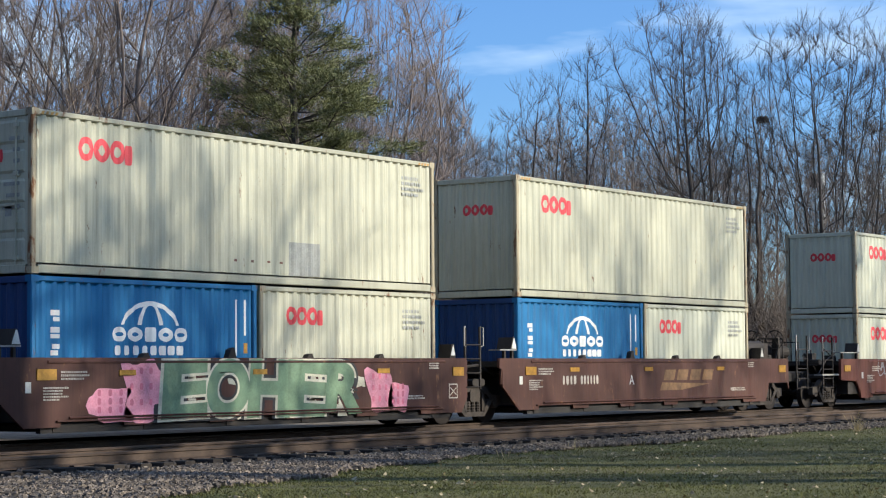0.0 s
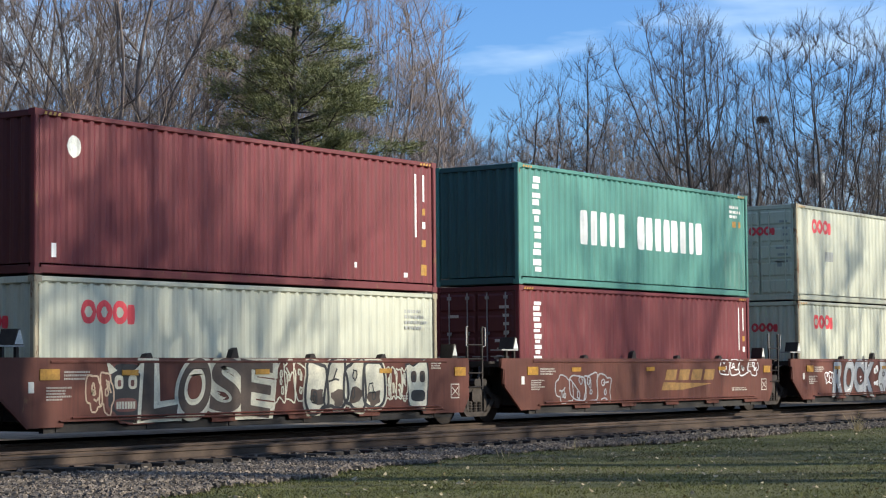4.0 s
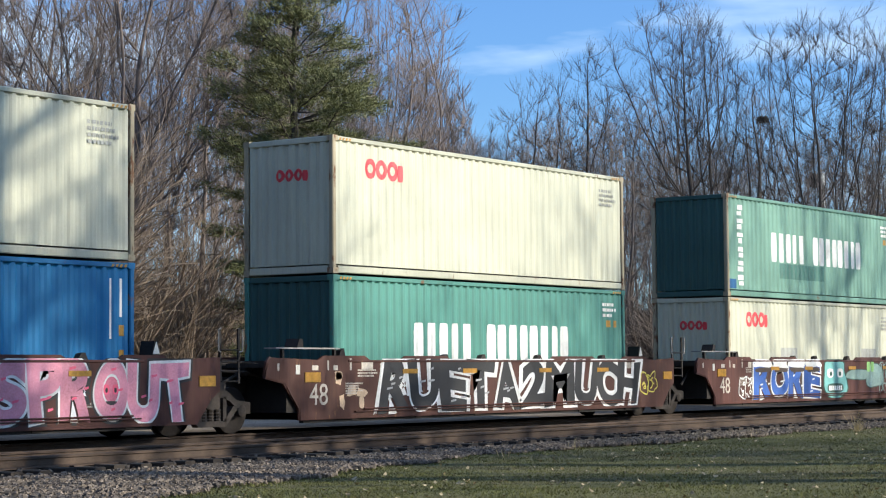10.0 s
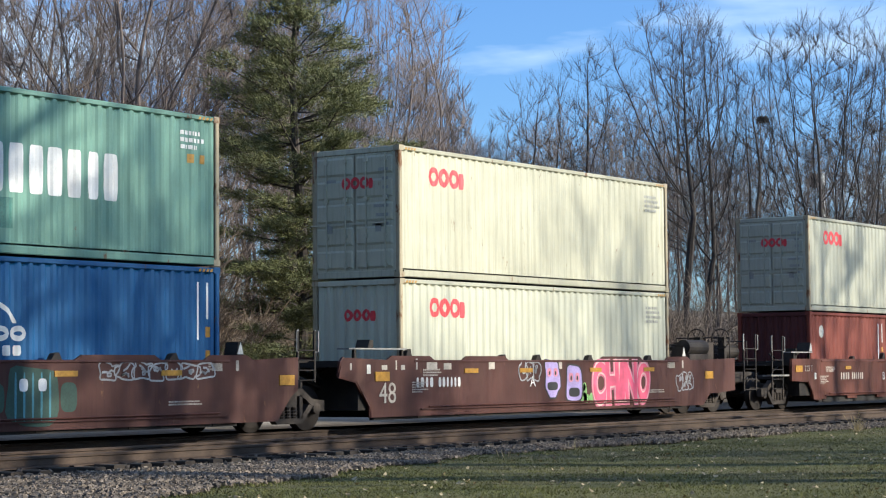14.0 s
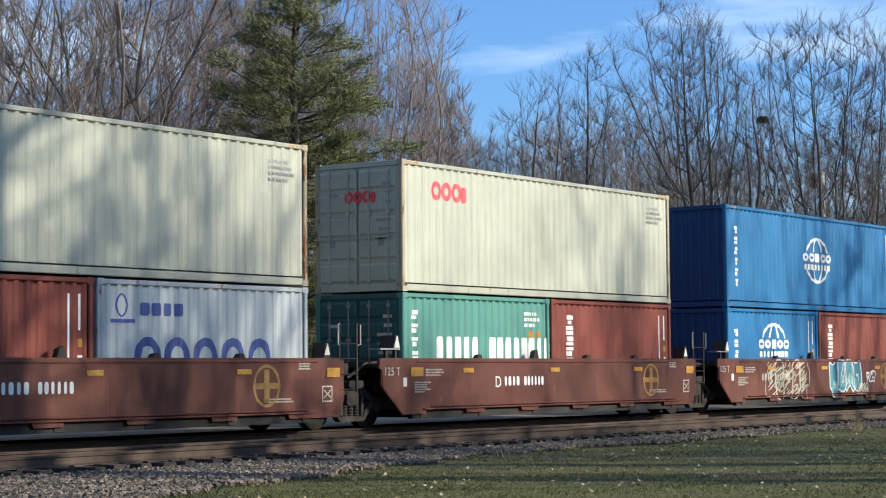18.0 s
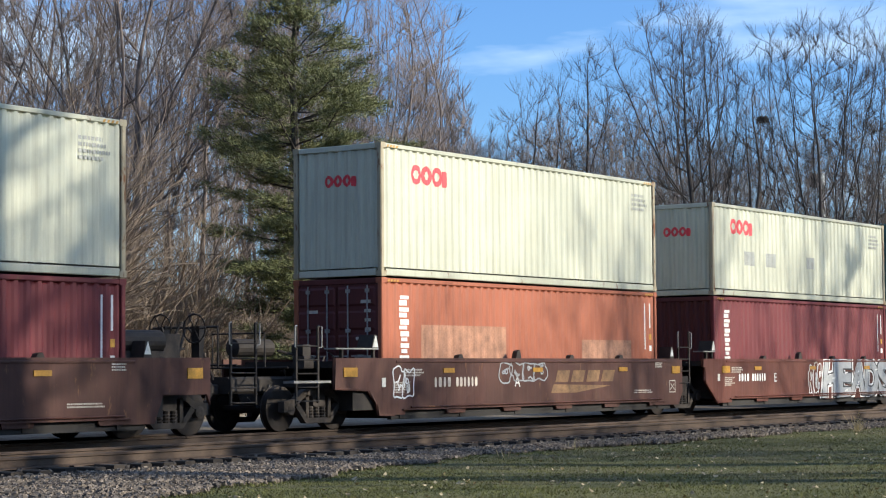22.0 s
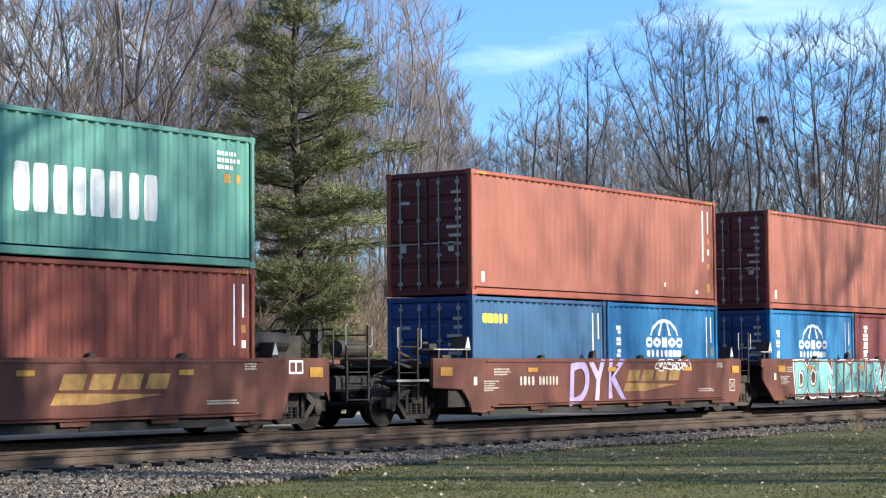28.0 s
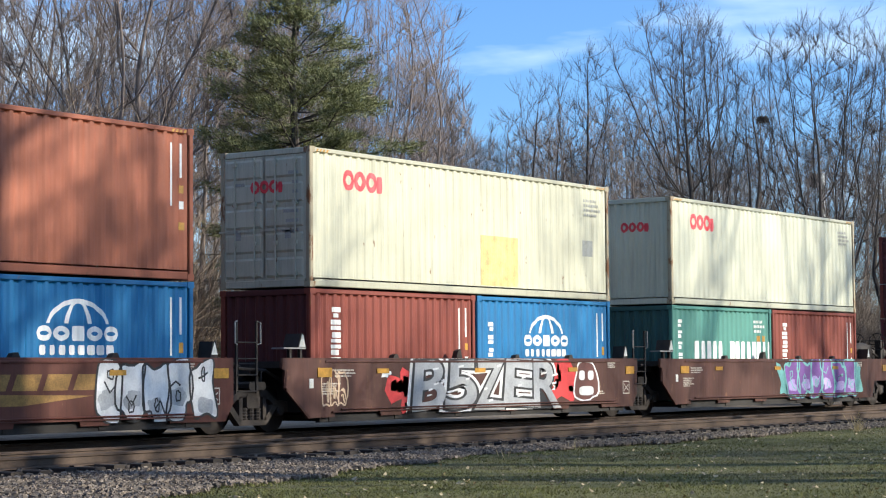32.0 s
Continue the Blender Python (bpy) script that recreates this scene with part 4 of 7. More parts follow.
        for k in range(3):
            q, w, h = crnd.uniform(a0, a1 - 0.3), crnd.uniform(0.16, 0.36), crnd.uniform(0.14, 0.34)
            yy, zz = crnd.uniform(0.05, 0.9), crnd.uniform(1.1, zh - 0.3)
            part("valve_box", MB().box(q, q + w, yy, yy + 0.3, zz, zz + h, 0.025), crnd.choice((GRIME, TRUCK)), c)
        part("hose", MB().tube([(a0, 0.7, 0.95), (a0 - 0.15, 0.6, 0.6), (a0 - 0.3, 0.75, 0.5), (a0 - 0.45, 0.9, 0.7)], 0.03, 6), RUBBER, c)
    if left == "end":
        part("end_step", MB().box(xl - 1.3, xl - 0.1, -0.30, -0.02, 0.98, 1.03), GALV, c, (0, 0, 0), "pale worn step board")
    # a walkway bar along the lower edge and a row of rivet plates
    part("side_rail", MB().tube([(0.6, YS - 0.03, low + 0.14), (11.8, YS - 0.03, low + 0.14)], 0.018, 6), paint_mat, c)
    # markings on the side
    if not b48:
        yel = [(-0.16, 1.10, 0.46, 0.19)] + [(q, 1.17, 0.42, 0.10) for q in (1.85, 5.55, 9.6)] + ([(13.5, 1.10, 0.42, 0.20)] if right == "end" else [(12.4, 1.10, 0.42, 0.19)])
        if left == "end":
            yel[0] = (-1.75, 1.10, 0.46, 0.19)
    else:
        yel = [(-1.34, 1.0, 0.5, 0.20), (13.6, 0.95, 0.46, 0.2)] + [(q, 1.16, 0.55, 0.10) for q in (2.0, 4.3, 7.5, 10.2)]
    for q, z, w, h in yel:
        part("yellow_marker", cached(("yel", w, h), lambda: MB().box(0, w, 0, 0.020, 0, h).mesh("yellow_marker")), YELLOW, c, (q, YS - 0.020, z))
    st = data_marks(0.42, 1.22, 3, 0.8, 0.035, 61) + data_marks(0.0, 0.95, 5, 0.62, 0.03, 62) + data_marks(4.1, 1.40, 1, 0.75, 0.04, 63) + data_marks(10.4, 0.66, 2, 1.1, 0.03, 64) + data_marks(11.5, 1.36, 3, 0.5, 0.03, 65)
    part("side_stencil", cached(("stencil",), lambda: flat_marks(st, YS - 0.004).mesh("side_stencil")), OFFWHITE, c)["kind"] = "stuff"
    part("reflector", cached("refl", lambda: MB().box(0, 0.13, 0, 0.006, 0, 0.19).mesh("reflector")), BARE, c, (-0.42 if not b48 else -1.62, YS - 0.006, 0.88 if not b48 else 1.16))
    nx = 0.15 if b48 else (3.55 if "lc" in extra else (0.85 if "early" in extra else 1.5))
    num = block_marks(nx, 0.86, 0.21, 4, 0.115, 0.06, 71) + block_marks(nx + 0.85, 0.86, 0.21, 6, 0.10, 0.05, 72)
    if "nonum" not in extra:
        part("number_bar", cached(("num", nx), lambda: flat_marks(num, YS - 0.004).mesh("number_bar")), WHITE if "bright" in extra else OFFWHITE, c)["kind"] = "stuff"
    if letter:
        part("unit_letter", cached(("let", letter), lambda: TEXTS[letter]), WHITE, c, (3.15 if "lc" in extra else (3.1 if "early" in extra else 4.75), YS - 0.006, 0.83))
    if "gold" in extra:
        b = MB()
        for k in range(4):
            q = 6.55 + 0.72 * k
            b.face([(q, YS - 0.004, 0.92), (q + 0.58, YS - 0.004, 0.92), (q + 0.70, YS - 0.004, 1.20), (q + 0.12, YS - 0.004, 1.20)])
            b.face([(q + 0.20, YS - 0.006, 1.0), (q + 0.34, YS - 0.006, 1.0), (q + 0.40, YS - 0.006, 1.12), (q + 0.26, YS - 0.006, 1.12)]) if k % 2 else None
        b.face([(6.35, YS - 0.004, 0.66), (7.5, YS - 0.004, 0.66), (9.2, YS - 0.004, 0.82), (6.48, YS - 0.004, 0.87)])
        part("swoosh_emblem", b, GOLD if "faded" not in extra else DULL_GOLD, c, (0, 0, 0), "gold swoosh emblem of slanted blocks")
    if "seal" in extra:
        b = flat_marks([ring_shape(10.5, 0.94, 0.42, 0.42, 0.06), bar_shape(10.42, 10.58, 0.62, 1.26), bar_shape(10.14, 10.42, 0.88, 1.0), bar_shape(10.58, 10.86, 0.88, 1.0)], YS - 0.004)
        part("round_emblem", b, GOLD if "faded" not in extra else DULL_GOLD, c, (0, 0, 0), "round gold emblem with a cross")
    if "seal" in extra or "load" in extra:
        part("load_mark", cached("125", lambda: TEXTS["125 T"]), OFFWHITE, c, (-1.12, YS - 0.006, 1.12))
    if b48:
        part("length_mark", cached("48", lambda: TEXTS["48"]), OFFWHITE, c, (-1.2, YS - 0.006, 0.54))
        part("stencil_line", cached("row48", lambda: flat_marks([bar_shape(q, q + w, 1.24, 1.24 + h) for q, w, h in ((-2.2, 0.06, 0.14), (-1.1, 0.2, 0.1), (-0.6, 0.05, 0.2), (-0.4, 0.14, 0.1), (0.15, 0.06, 0.24), (0.55, 0.4, 0.2), (1.2, 0.3, 0.14), (3.0, 0.25, 0.16), (6.0, 0.2, 0.18), (11.6, 0.3, 0.14), (12.3, 0.08, 0.2))], YS - 0.004).mesh("stencil_line")), OFFWHITE, c)["kind"] = "stuff"
    if "box" in extra:
        part("consolidated_stencil", flat_marks([bar_shape(12.85, 13.30, 1.40, 1.44), bar_shape(12.85, 13.30, 1.17, 1.21), bar_shape(12.85, 12.89, 1.21, 1.40), bar_shape(13.26, 13.30, 1.21, 1.40), bar_shape(13.05, 13.09, 1.21, 1.40)], YS - 0.004), WHITE, c)
    return c


# ---- ground ----
def smooth01(a, b, v):
    u = min(1.0, max(0.0, (v - a) / (b - a)))
    return u * u * (3 - 2 * u)


def toe(x):
    """Where the stone bed ends against the lawn."""
    return -4.95 - 4.4 * smooth01(34.0, 12.0, x) + 0.18 * math.sin(x * 1.3) + 0.12 * math.sin(x * 3.1 + 1) - 0.9 * smooth01(44, 62, x)


def ground_height(x, y):
    z = -0.35 + 0.025 * math.sin(x * 0.37) * math.sin(y * 0.5 + 0.4)
    d = y + 0.25 * x
    z += 2.9 * smooth01(34, 88, d) + 6.0 * smooth01(85, 150, d)
    z += 0.10 * smooth01(11, 15, y) * (1 - smooth01(24, 30, y))
    return z


def axis_steps(near0, near1, step, far):
    out = [near0]
    while out[-1] < near1:
        out.append(out[-1] + step)
    s = step
    while out[-1] < far:
        s *= 1.35
        out.append(out[-1] + s)
    s = step
    while out[0] > -far:
        s *= 1.35
        out.insert(0, out[0] - s)
    return out


def make_ground():
    xs, ys = axis_steps(0, 130, 1.6, 2400), axis_steps(-30, 90, 1.2, 2400)
    b = MB()
    b.v = [(x, y, ground_height(x, y)) for y in ys for x in xs]
    n = len(xs)
    b.f = [(j * n + i, j * n + i + 1, (j + 1) * n + i + 1, (j + 1) * n + i) for j in range(len(ys) - 1) for i in range(n - 1)]
    m, nn, l, bs = nodes_of("lawn_and_woodland_soil")
    geo = nn.new("ShaderNodeNewGeometry")
    vec = geo.outputs["Position"]
    big = noise_node(nn, l, vec, 0.35, 5.0)
    mid = noise_node(nn, l, vec, 2.2, 5.0)
    fine = noise_node(nn, l, vec, 28.0, 4.0, 0.7)
    lawn = mix_node(nn, l, ramp_node(nn, l, mid, 0.35, 0.68), (0.062, 0.068, 0.013), (0.100, 0.095, 0.021))
    lawn = mix_node(nn, l, ramp_node(nn, l, big, 0.42, 0.72), lawn, (0.11, 0.092, 0.036))
    soil = mix_node(nn, l, ramp_node(nn, l, mid, 0.3, 0.7), (0.064, 0.042, 0.023), (0.125, 0.090, 0.054))
    sep = nn.new("ShaderNodeSeparateXYZ")
    l.new(vec, sep.inputs[0])
    wob = nn.new("ShaderNodeMath")
    wob.operation = "MULTIPLY_ADD"
    wob.inputs[1].default_value = 3.0
    l.new(mid, wob.inputs[0])
    l.new(sep.outputs["Y"], wob.inputs[2])
    mr = nn.new("ShaderNodeMapRange")
    mr.inputs["From Min"].default_value, mr.inputs["From Max"].default_value = 4.0, 7.0
    l.new(wob.outputs[0], mr.inputs["Value"])
    gravel = mix_node(nn, l, ramp_node(nn, l, fine, 0.3, 0.7), (0.34, 0.295, 0.235), (0.48, 0.425, 0.35))
    gravel = mix_node(nn, l, ramp_node(nn, l, big, 0.5, 0.75), gravel, (0.22, 0.185, 0.13))
    mr2 = nn.new("ShaderNodeMapRange")
    mr2.inputs["From Min"].default_value, mr2.inputs["From Max"].default_value = 23.5, 27.0
    l.new(wob.outputs[0], mr2.inputs["Value"])
    mr3 = nn.new("ShaderNodeMapRange")
    mr3.inputs["From Min"].default_value, mr3.inputs["From Max"].default_value = 56.0, 70.0
    l.new(sep.outputs["X"], mr3.inputs["Value"])
    # dark soil replaces gravel where the train's shade falls: shade put into the colour
    mr4 = nn.new("ShaderNodeMapRange")
    mr4.inputs["From Min"].default_value, mr4.inputs["From Max"].default_value = 12.5, 15.5
    l.new(wob.outputs[0], mr4.inputs["Value"])
    gravel = mix_node(nn, l, mr4.outputs["Result"], soil, gravel)
    far_soil = mix_node(nn, l, mr2.outputs["Result"], mix_node(nn, l, mr3.outputs["Result"], gravel, soil), soil)
    c = mix_node(nn, l, mr.outputs["Result"], lawn, far_soil)
    c = mix_node(nn, l, 0.5, c, ramp_node(nn, l, fine, 0.25, 0.75, (0.25, 0.25, 0.25, 1), (0.75, 0.75, 0.75, 1)), "OVERLAY")
    l.new(c, bs.inputs["Base Color"])
    bs.inputs["Roughness"].default_value = 0.95
    bump_node(nn, l, bs, fine, 0.6, 0.03)
    g = new("ground", b.mesh("ground", True))
    g.data.materials[0] = m
    return tagged(g, "mown winter lawn running into brown leaf-littered woodland", "ground", kind="structure")


make_ground()

STONE = surface("ballast_stone", (0.152, 0.122, 0.094), 0.9, 0, 0.35, 6.0, 30.0, 0.3, 0.01, island=0.6)
STONE_BED = surface("ballast_bed", (0.056, 0.036, 0.021), 0.95, 0, 0.4, 9.0, 60.0, 0.9, 0.03)
RAIL = surface("rusty_rail", (0.072, 0.047, 0.032), 0.75, 0.3, 0.3, 3.0, 40.0, 0.2)
TIE = surface("weathered_tie_wood", (0.034, 0.026, 0.020), 0.9, 0, 0.4, 4.0, 30.0, 0.5)


def bed_height(y, t):
    """Cross-section of the stone bed; t: where it meets the lawn."""
    if y < -4.05:
        return -0.21 - 0.055 * min(1.0, (-4.05 - y) / 0.35) - 0.055 * min(1.0, max(0.0, -4.4 - y) / max(0.3, (-4.4 - t)))
    if y < 3.5:
        return -0.20
    return -0.20 - 0.3 * min(1, (y - 3.5) / 1.6)


def make_bed():
    b = MB()
    rnd = random.Random(3)
    xs = [-160, -60, -20] + [k * 0.75 for k in range(0, 107)] + [90, 110, 140, 200, 300, 500]
    rings = []
    for x in xs:
        t = toe(x)
        ys = [t - 0.1 + (-4.46 - t + 0.1) * k / 8 for k in range(9)] + [-4.34 + k * 0.52 for k in range(16)] + [3.9, 4.5, 5.2]
        rings.append([(x, y, bed_height(y, t) + rnd.uniform(-0.015, 0.015) - (0.06 if k == 0 else 0)) for k, y in enumerate(ys)])
    b.loft(rings, caps=False, closed=False)
    g = new("ballast_bed", b.mesh("ballast_bed"))
    g.data.materials[0] = STONE_BED
    tagged(g, "grey crushed-stone bed under the two tracks", "track bed", kind="structure")
    # loose stones
    s = MB()
    base = [(-1, -1, -0.7), (1, -0.8, -0.8), (0.8, 1, -0.7), (-0.9, 0.9, -0.8), (-0.7, -0.6, 0.7), (0.6, -0.7, 0.8), (0.7, 0.6, 0.6), (-0.6, 0.7, 0.8)]
    quads = ((0, 3, 2, 1), (4, 5, 6, 7), (0, 1, 5, 4), (1, 2, 6, 5), (2, 3, 7, 6), (3, 0, 4, 7))
    for k in range(56000):
        x = 12 + 58 * rnd.random() ** 1.5
        t = toe(x)
        y = rnd.uniform(t - 0.25, -4.4) if rnd.random() < 0.85 else rnd.uniform(-4.4, 4.6)
        if any(abs(y - r) < 0.09 for r in (-3.83, -2.33, 0.47, 1.97)):
            continue
        z = bed_height(y, t) + 0.005
        r = rnd.uniform(0.020, 0.046)
        q = Euler((rnd.random() * 6, rnd.random() * 6, rnd.random() * 6)).to_matrix()
        i = len(s.v)
        for p in base:
            w = q @ Vector((p[0] * r * rnd.uniform(0.7, 1.2), p[1] * r * rnd.uniform(0.7, 1.2), p[2] * r * rnd.uniform(0.6, 1.0)))
            s.v.append((x + w.x, y + w.y, z + w.z))
        s.f += [tuple(i + j for j in f) for f in quads]
    me = bpy.data.meshes.new("ballast_stones")
    me.from_pydata(s.v, [], s.f)
    me.materials.append(STONE)
    tagged(new("ballast_stones", me), "loose grey crushed stones on the track bed", "gravel", kind="stuff")


make_bed()


def rail_profile(x0, x1):
    pr = [(-0.075, -0.18), (0.075, -0.18), (0.075, -0.165), (0.012, -0.145), (0.010, -0.05), (0.036, -0.04), (0.037, -0.008), (0.028, 0.0), (-0.028, 0.0), (-0.037, -0.008), (-0.036, -0.04), (-0.010, -0.05), (-0.012, -0.145), (-0.075, -0.165)]
    return MB().loft([[(x0, y, z) for y, z in pr], [(x1, y, z) for y, z in pr]])


def make_track(yc, label):
    t = tagged(new("railway_track"), label, "railway track")
    t.location = (0, yc, 0)
    for dy in (-0.75, 0.75):
        part("rail", rail_profile(-160, 500), RAIL, t, (0, dy, 0), "rust-brown steel rail")
    rnd = random.Random(int(yc * 10) + 50)
    tie = cached("tie", lambda: MB().box(-0.115, 0.115, -1.3, 1.3, -0.36, -0.175, 0.015).mesh("tie"))
    plate = cached("tieplate", lambda: MB().box(-0.1, 0.1, -0.17, 0.17, -0.185, -0.163).mesh("tie_plate"))
    for k in range(130):
        x = 8 + k * 0.53
        o = part("tie", tie, TIE, t, (x + rnd.uniform(-0.03, 0.03), rnd.uniform(-0.06, 0.06), rnd.uniform(-0.012, 0.008)))
        o.rotation_euler.z = rnd.uniform(-0.02, 0.02)
        for dy in (-0.75, 0.75):
            part("tie_plate", plate, RAIL, t, (x, dy, 0))
    b = MB()
    for k in range(60):
        b.box(-24.4 + k * 0.53, -24.2 + k * 0.53, -1.3, 1.3, -0.36, -0.175)
    for k in range(150):
        b.box(77 + k * 0.53, 77.22 + k * 0.53, -1.3, 1.3, -0.36, -0.175)
    far = part("distant_ties", b, TIE, t)
    far["kind"] = "stuff"


make_track(-3.08, "empty railway track with rust-brown rails on timber ties")
make_track(1.22, "railway track that carries the train, on timber ties")


# ---- lawn blades, fallen leaves, dry weeds ----
BLADE = surface("grass_blades", (0.096, 0.101, 0.019), 0.8, 0, 0.40, 0.7, 3.0, 0.0, island=0.15)
STRAW = surface("dry_grass", (0.34, 0.27, 0.14), 0.85, 0, 0.3, 1.0, 8.0, 0.0, island=0.3)
LEAF = surface("pale_fallen_leaves", (0.42, 0.34, 0.20), 0.8, 0, 0.3, 6.0, 20.0, 0.0, island=0.45)


def on_lawn(rnd):
    """A chance place on the lawn, denser towards the camera."""
    while True:
        a, d = radians(rnd.uniform(42, 69)), 21 + 47 * rnd.random() ** 1.25
        x, y = math.sin(a) * d, -25.8 + math.cos(a) * d
        if y < toe(x) + rnd.gauss(0, 0.12):
            return x, y


def make_blades():
    rnd = random.Random(8)
    v, f = [], []
    for k in range(130000):
        x, y = on_lawn(rnd)
        z = ground_height(x, y) - 0.01
        n = noise.noise((x * 0.8, y * 0.8, 0)) * 0.5 + 0.5
        h = rnd.uniform(0.018, 0.042) * (0.55 + 0.9 * n) * (1.5 if y > toe(x) - 0.5 else 1.0)
        a = rnd.random() * 6.283
        w = rnd.uniform(0.004, 0.010)
        lx, ly = rnd.gauss(0, 0.034), rnd.gauss(0, 0.034)
        i = len(v)
        v += [(x - math.cos(a) * w, y - math.sin(a) * w, z), (x + math.cos(a) * w, y + math.sin(a) * w, z), (x + lx, y + ly, z + h)]
        f.append((i, i + 1, i + 2))
    me = bpy.data.meshes.new("grass")
    me.from_pydata(v, [], f)
    me.materials.append(BLADE)
    tagged(new("grass", me), "short green winter lawn grass", "grass", kind="stuff")
    v, f = [], []
    for k in range(520):
        x, y = on_lawn(rnd)
        z = ground_height(x, y) + rnd.uniform(0.015, 0.045)
        r = rnd.uniform(0.018, 0.045)
        m = Euler((rnd.uniform(-0.7, 0.7), rnd.uniform(-0.7, 0.7), rnd.random() * 6.28)).to_matrix()
        i = len(v)
        for px, py, pz in ((-1, 0, 0.3), (-0.3, -0.6, 0), (0.5, -0.5, 0.1), (1.1, 0, 0.35), (0.4, 0.55, 0.15), (-0.4, 0.6, 0)):
            q = m @ Vector((px * r, py * r, pz * r))
            v.append((x + q.x, y + q.y, z + q.z))
        f.append(tuple(range(i, i + 6)))
    me = bpy.data.meshes.new("fallen_leaves")
    me.from_pydata(v, [], f)
    me.materials.append(LEAF)
    tagged(new("fallen_leaves", me), "pale fallen leaves scattered on the lawn", "leaves", kind="stuff")


make_blades()


def weeds(x, y, count, height, seed):
    rnd = random.Random(seed)
    t = thing("dry_weeds", (x, y, ground_height(x, y)), "clump of straw-coloured dry weeds at the stones' edge", "weeds", "dry weeds by the track")
    b = MB()
    for k in range(count):
        a, r = rnd.random() * 6.28, rnd.random() * 0.14
        p = Vector((r * math.cos(a), r * math.sin(a), -0.02))
        d = Vector((rnd.gauss(0, 0.28), rnd.gauss(0, 0.28), 1)).normalized()
        h = height * rnd.uniform(0.4, 1.0)
        q = p + d * h * 0.6
        e = q + (d + Vector((rnd.gauss(0, 0.5), rnd.gauss(0, 0.5), -0.1))).normalized() * h * 0.4
        b.tube([p, q, e], 0.006, 3, 0.002)
    part("stalks", b, STRAW, t)


for x, y, n, h, sd in ((46.0, -6.0, 26, 0.62, 1), (46.5, -5.9, 14, 0.4, 2), (30.3, -6.0, 8, 0.28, 3), (33.8, -5.4, 10, 0.3, 4), (36.8, -5.2, 12, 0.32, 5), (39.4, -5.2, 8, 0.25, 6), (42.0, -5.3, 9, 0.25, 7), (52.0, -6.2, 14, 0.35, 8), (55.0, -6.4, 14, 0.35, 9)):
    weeds(x, y, n, h, sd)


# ---- trees ----
# silhouetted trees get dark bark, sunlit ones pale: light put into the colour
BARK = surface("grey_brown_bark", (0.185, 0.150, 0.128), 0.9, 0, 0.35, 2.0, 18.0, 0.6, 0.02)
BARK_DARK = surface("dark_bark", (0.052, 0.042, 0.036), 0.9, 0, 0.35, 2.0, 18.0, 0.6, 0.02)
BARK_PALE = surface("sunlit_grey_bark", (0.200, 0.160, 0.140), 0.9, 0, 0.3, 2.0, 18.0, 0.4, 0.02)
TWIG = surface("brown_twigs", (0.165, 0.130, 0.102), 0.9, 0, 0.3, 0.6, 12.0, 0.0, island=0.3)
TWIG_RED = surface("reddish_twigs", (0.225, 0.170, 0.122), 0.9, 0, 0.3, 0.5, 12.0, 0.0, island=0.35)
NEEDLE = surface("pine_needles", (0.150, 0.160, 0.056), 0.7, 0, 0.4, 0.5, 12.0, 0.0, island=0.4)
NEEDLE_DEAD = surface("straw_needles", (0.20, 0.14, 0.06), 0.85, 0, 0.3, 0.8, 12.0, 0.0, island=0.3)


def grow(rnd, p, d, length, r, depth, out, spread, lift, ratio, kids):
    """Adds a limb as a bent polyline and lets others grow from it."""
    n = 5 if depth < 2 else (3 if depth < 3 else 2)
    pts, rad = [p.copy()], [r]
    q, e = p.copy(), d.copy()
    for k in range(n):
        e = (e + Vector((rnd.gauss(0, 0.11), rnd.gauss(0, 0.11), rnd.gauss(0, 0.05) + lift))).normalized()
        q = q + e * (length / n)
        pts.append(q.copy())
        rad.append(max(0.006, r * (1 - 0.62 * (k + 1) / n)))
    out.append((depth, pts, rad))
    if depth >= len(kids):
        return
    for k in range(kids[depth]):
        u = rnd.uniform(0.25, 1.0) if depth else rnd.uniform(0.3, 1.0)
        i = min(n - 1, int(u * n))
        f = u * n - i
        o = pts[i].lerp(pts[i + 1], f)
        rr = (rad[i] + (rad[i + 1] - rad[i]) * f) * rnd.uniform(0.38, 0.64)
        ax = (pts[i + 1] - pts[i]).normalized()
        side = ax.orthogonal().normalized()
        side.rotate(Matrix.Rotation(rnd.random() * 6.283, 3, ax))
        a = radians(rnd.uniform(*spread))
        nd = (ax * math.cos(a) + side * math.sin(a)).normalized()
        grow(rnd, o, nd, length * ratio * rnd.uniform(0.75, 1.2) * (1.15 - 0.4 * u), rr, depth + 1, out, spread, lift, ratio, kids)


def tubes_into(b, limbs, sides):
    for depth, pts, rad in limbs:
        n = sides.get(depth, 3)
        rings = []
        for k, p in enumerate(pts):
            d = (pts[min(k + 1, len(pts) - 1)] - pts[max(k - 1, 0)]).normalized()
            s = d.orthogonal().normalized()
            t = d.cross(s)
            rings.append([p + (s * math.cos(6.2832 * j / n) + t * math.sin(6.2832 * j / n)) * rad[k] for j in range(n)])
        i = len(b.v)
        for ring in rings:
            b.v += [tuple(v) for v in ring]
        for k in range(len(rings) - 1):
            for j in range(n):
                a, c = i + k * n + j, i + k * n + (j + 1) % n
                b.f.append((a, c, c + n, a + n))


def raw_mesh(b, name):
    me = bpy.data.meshes.new(name)
    me.from_pydata(b.v, [], b.f)
    me.materials.append(None)
    return me


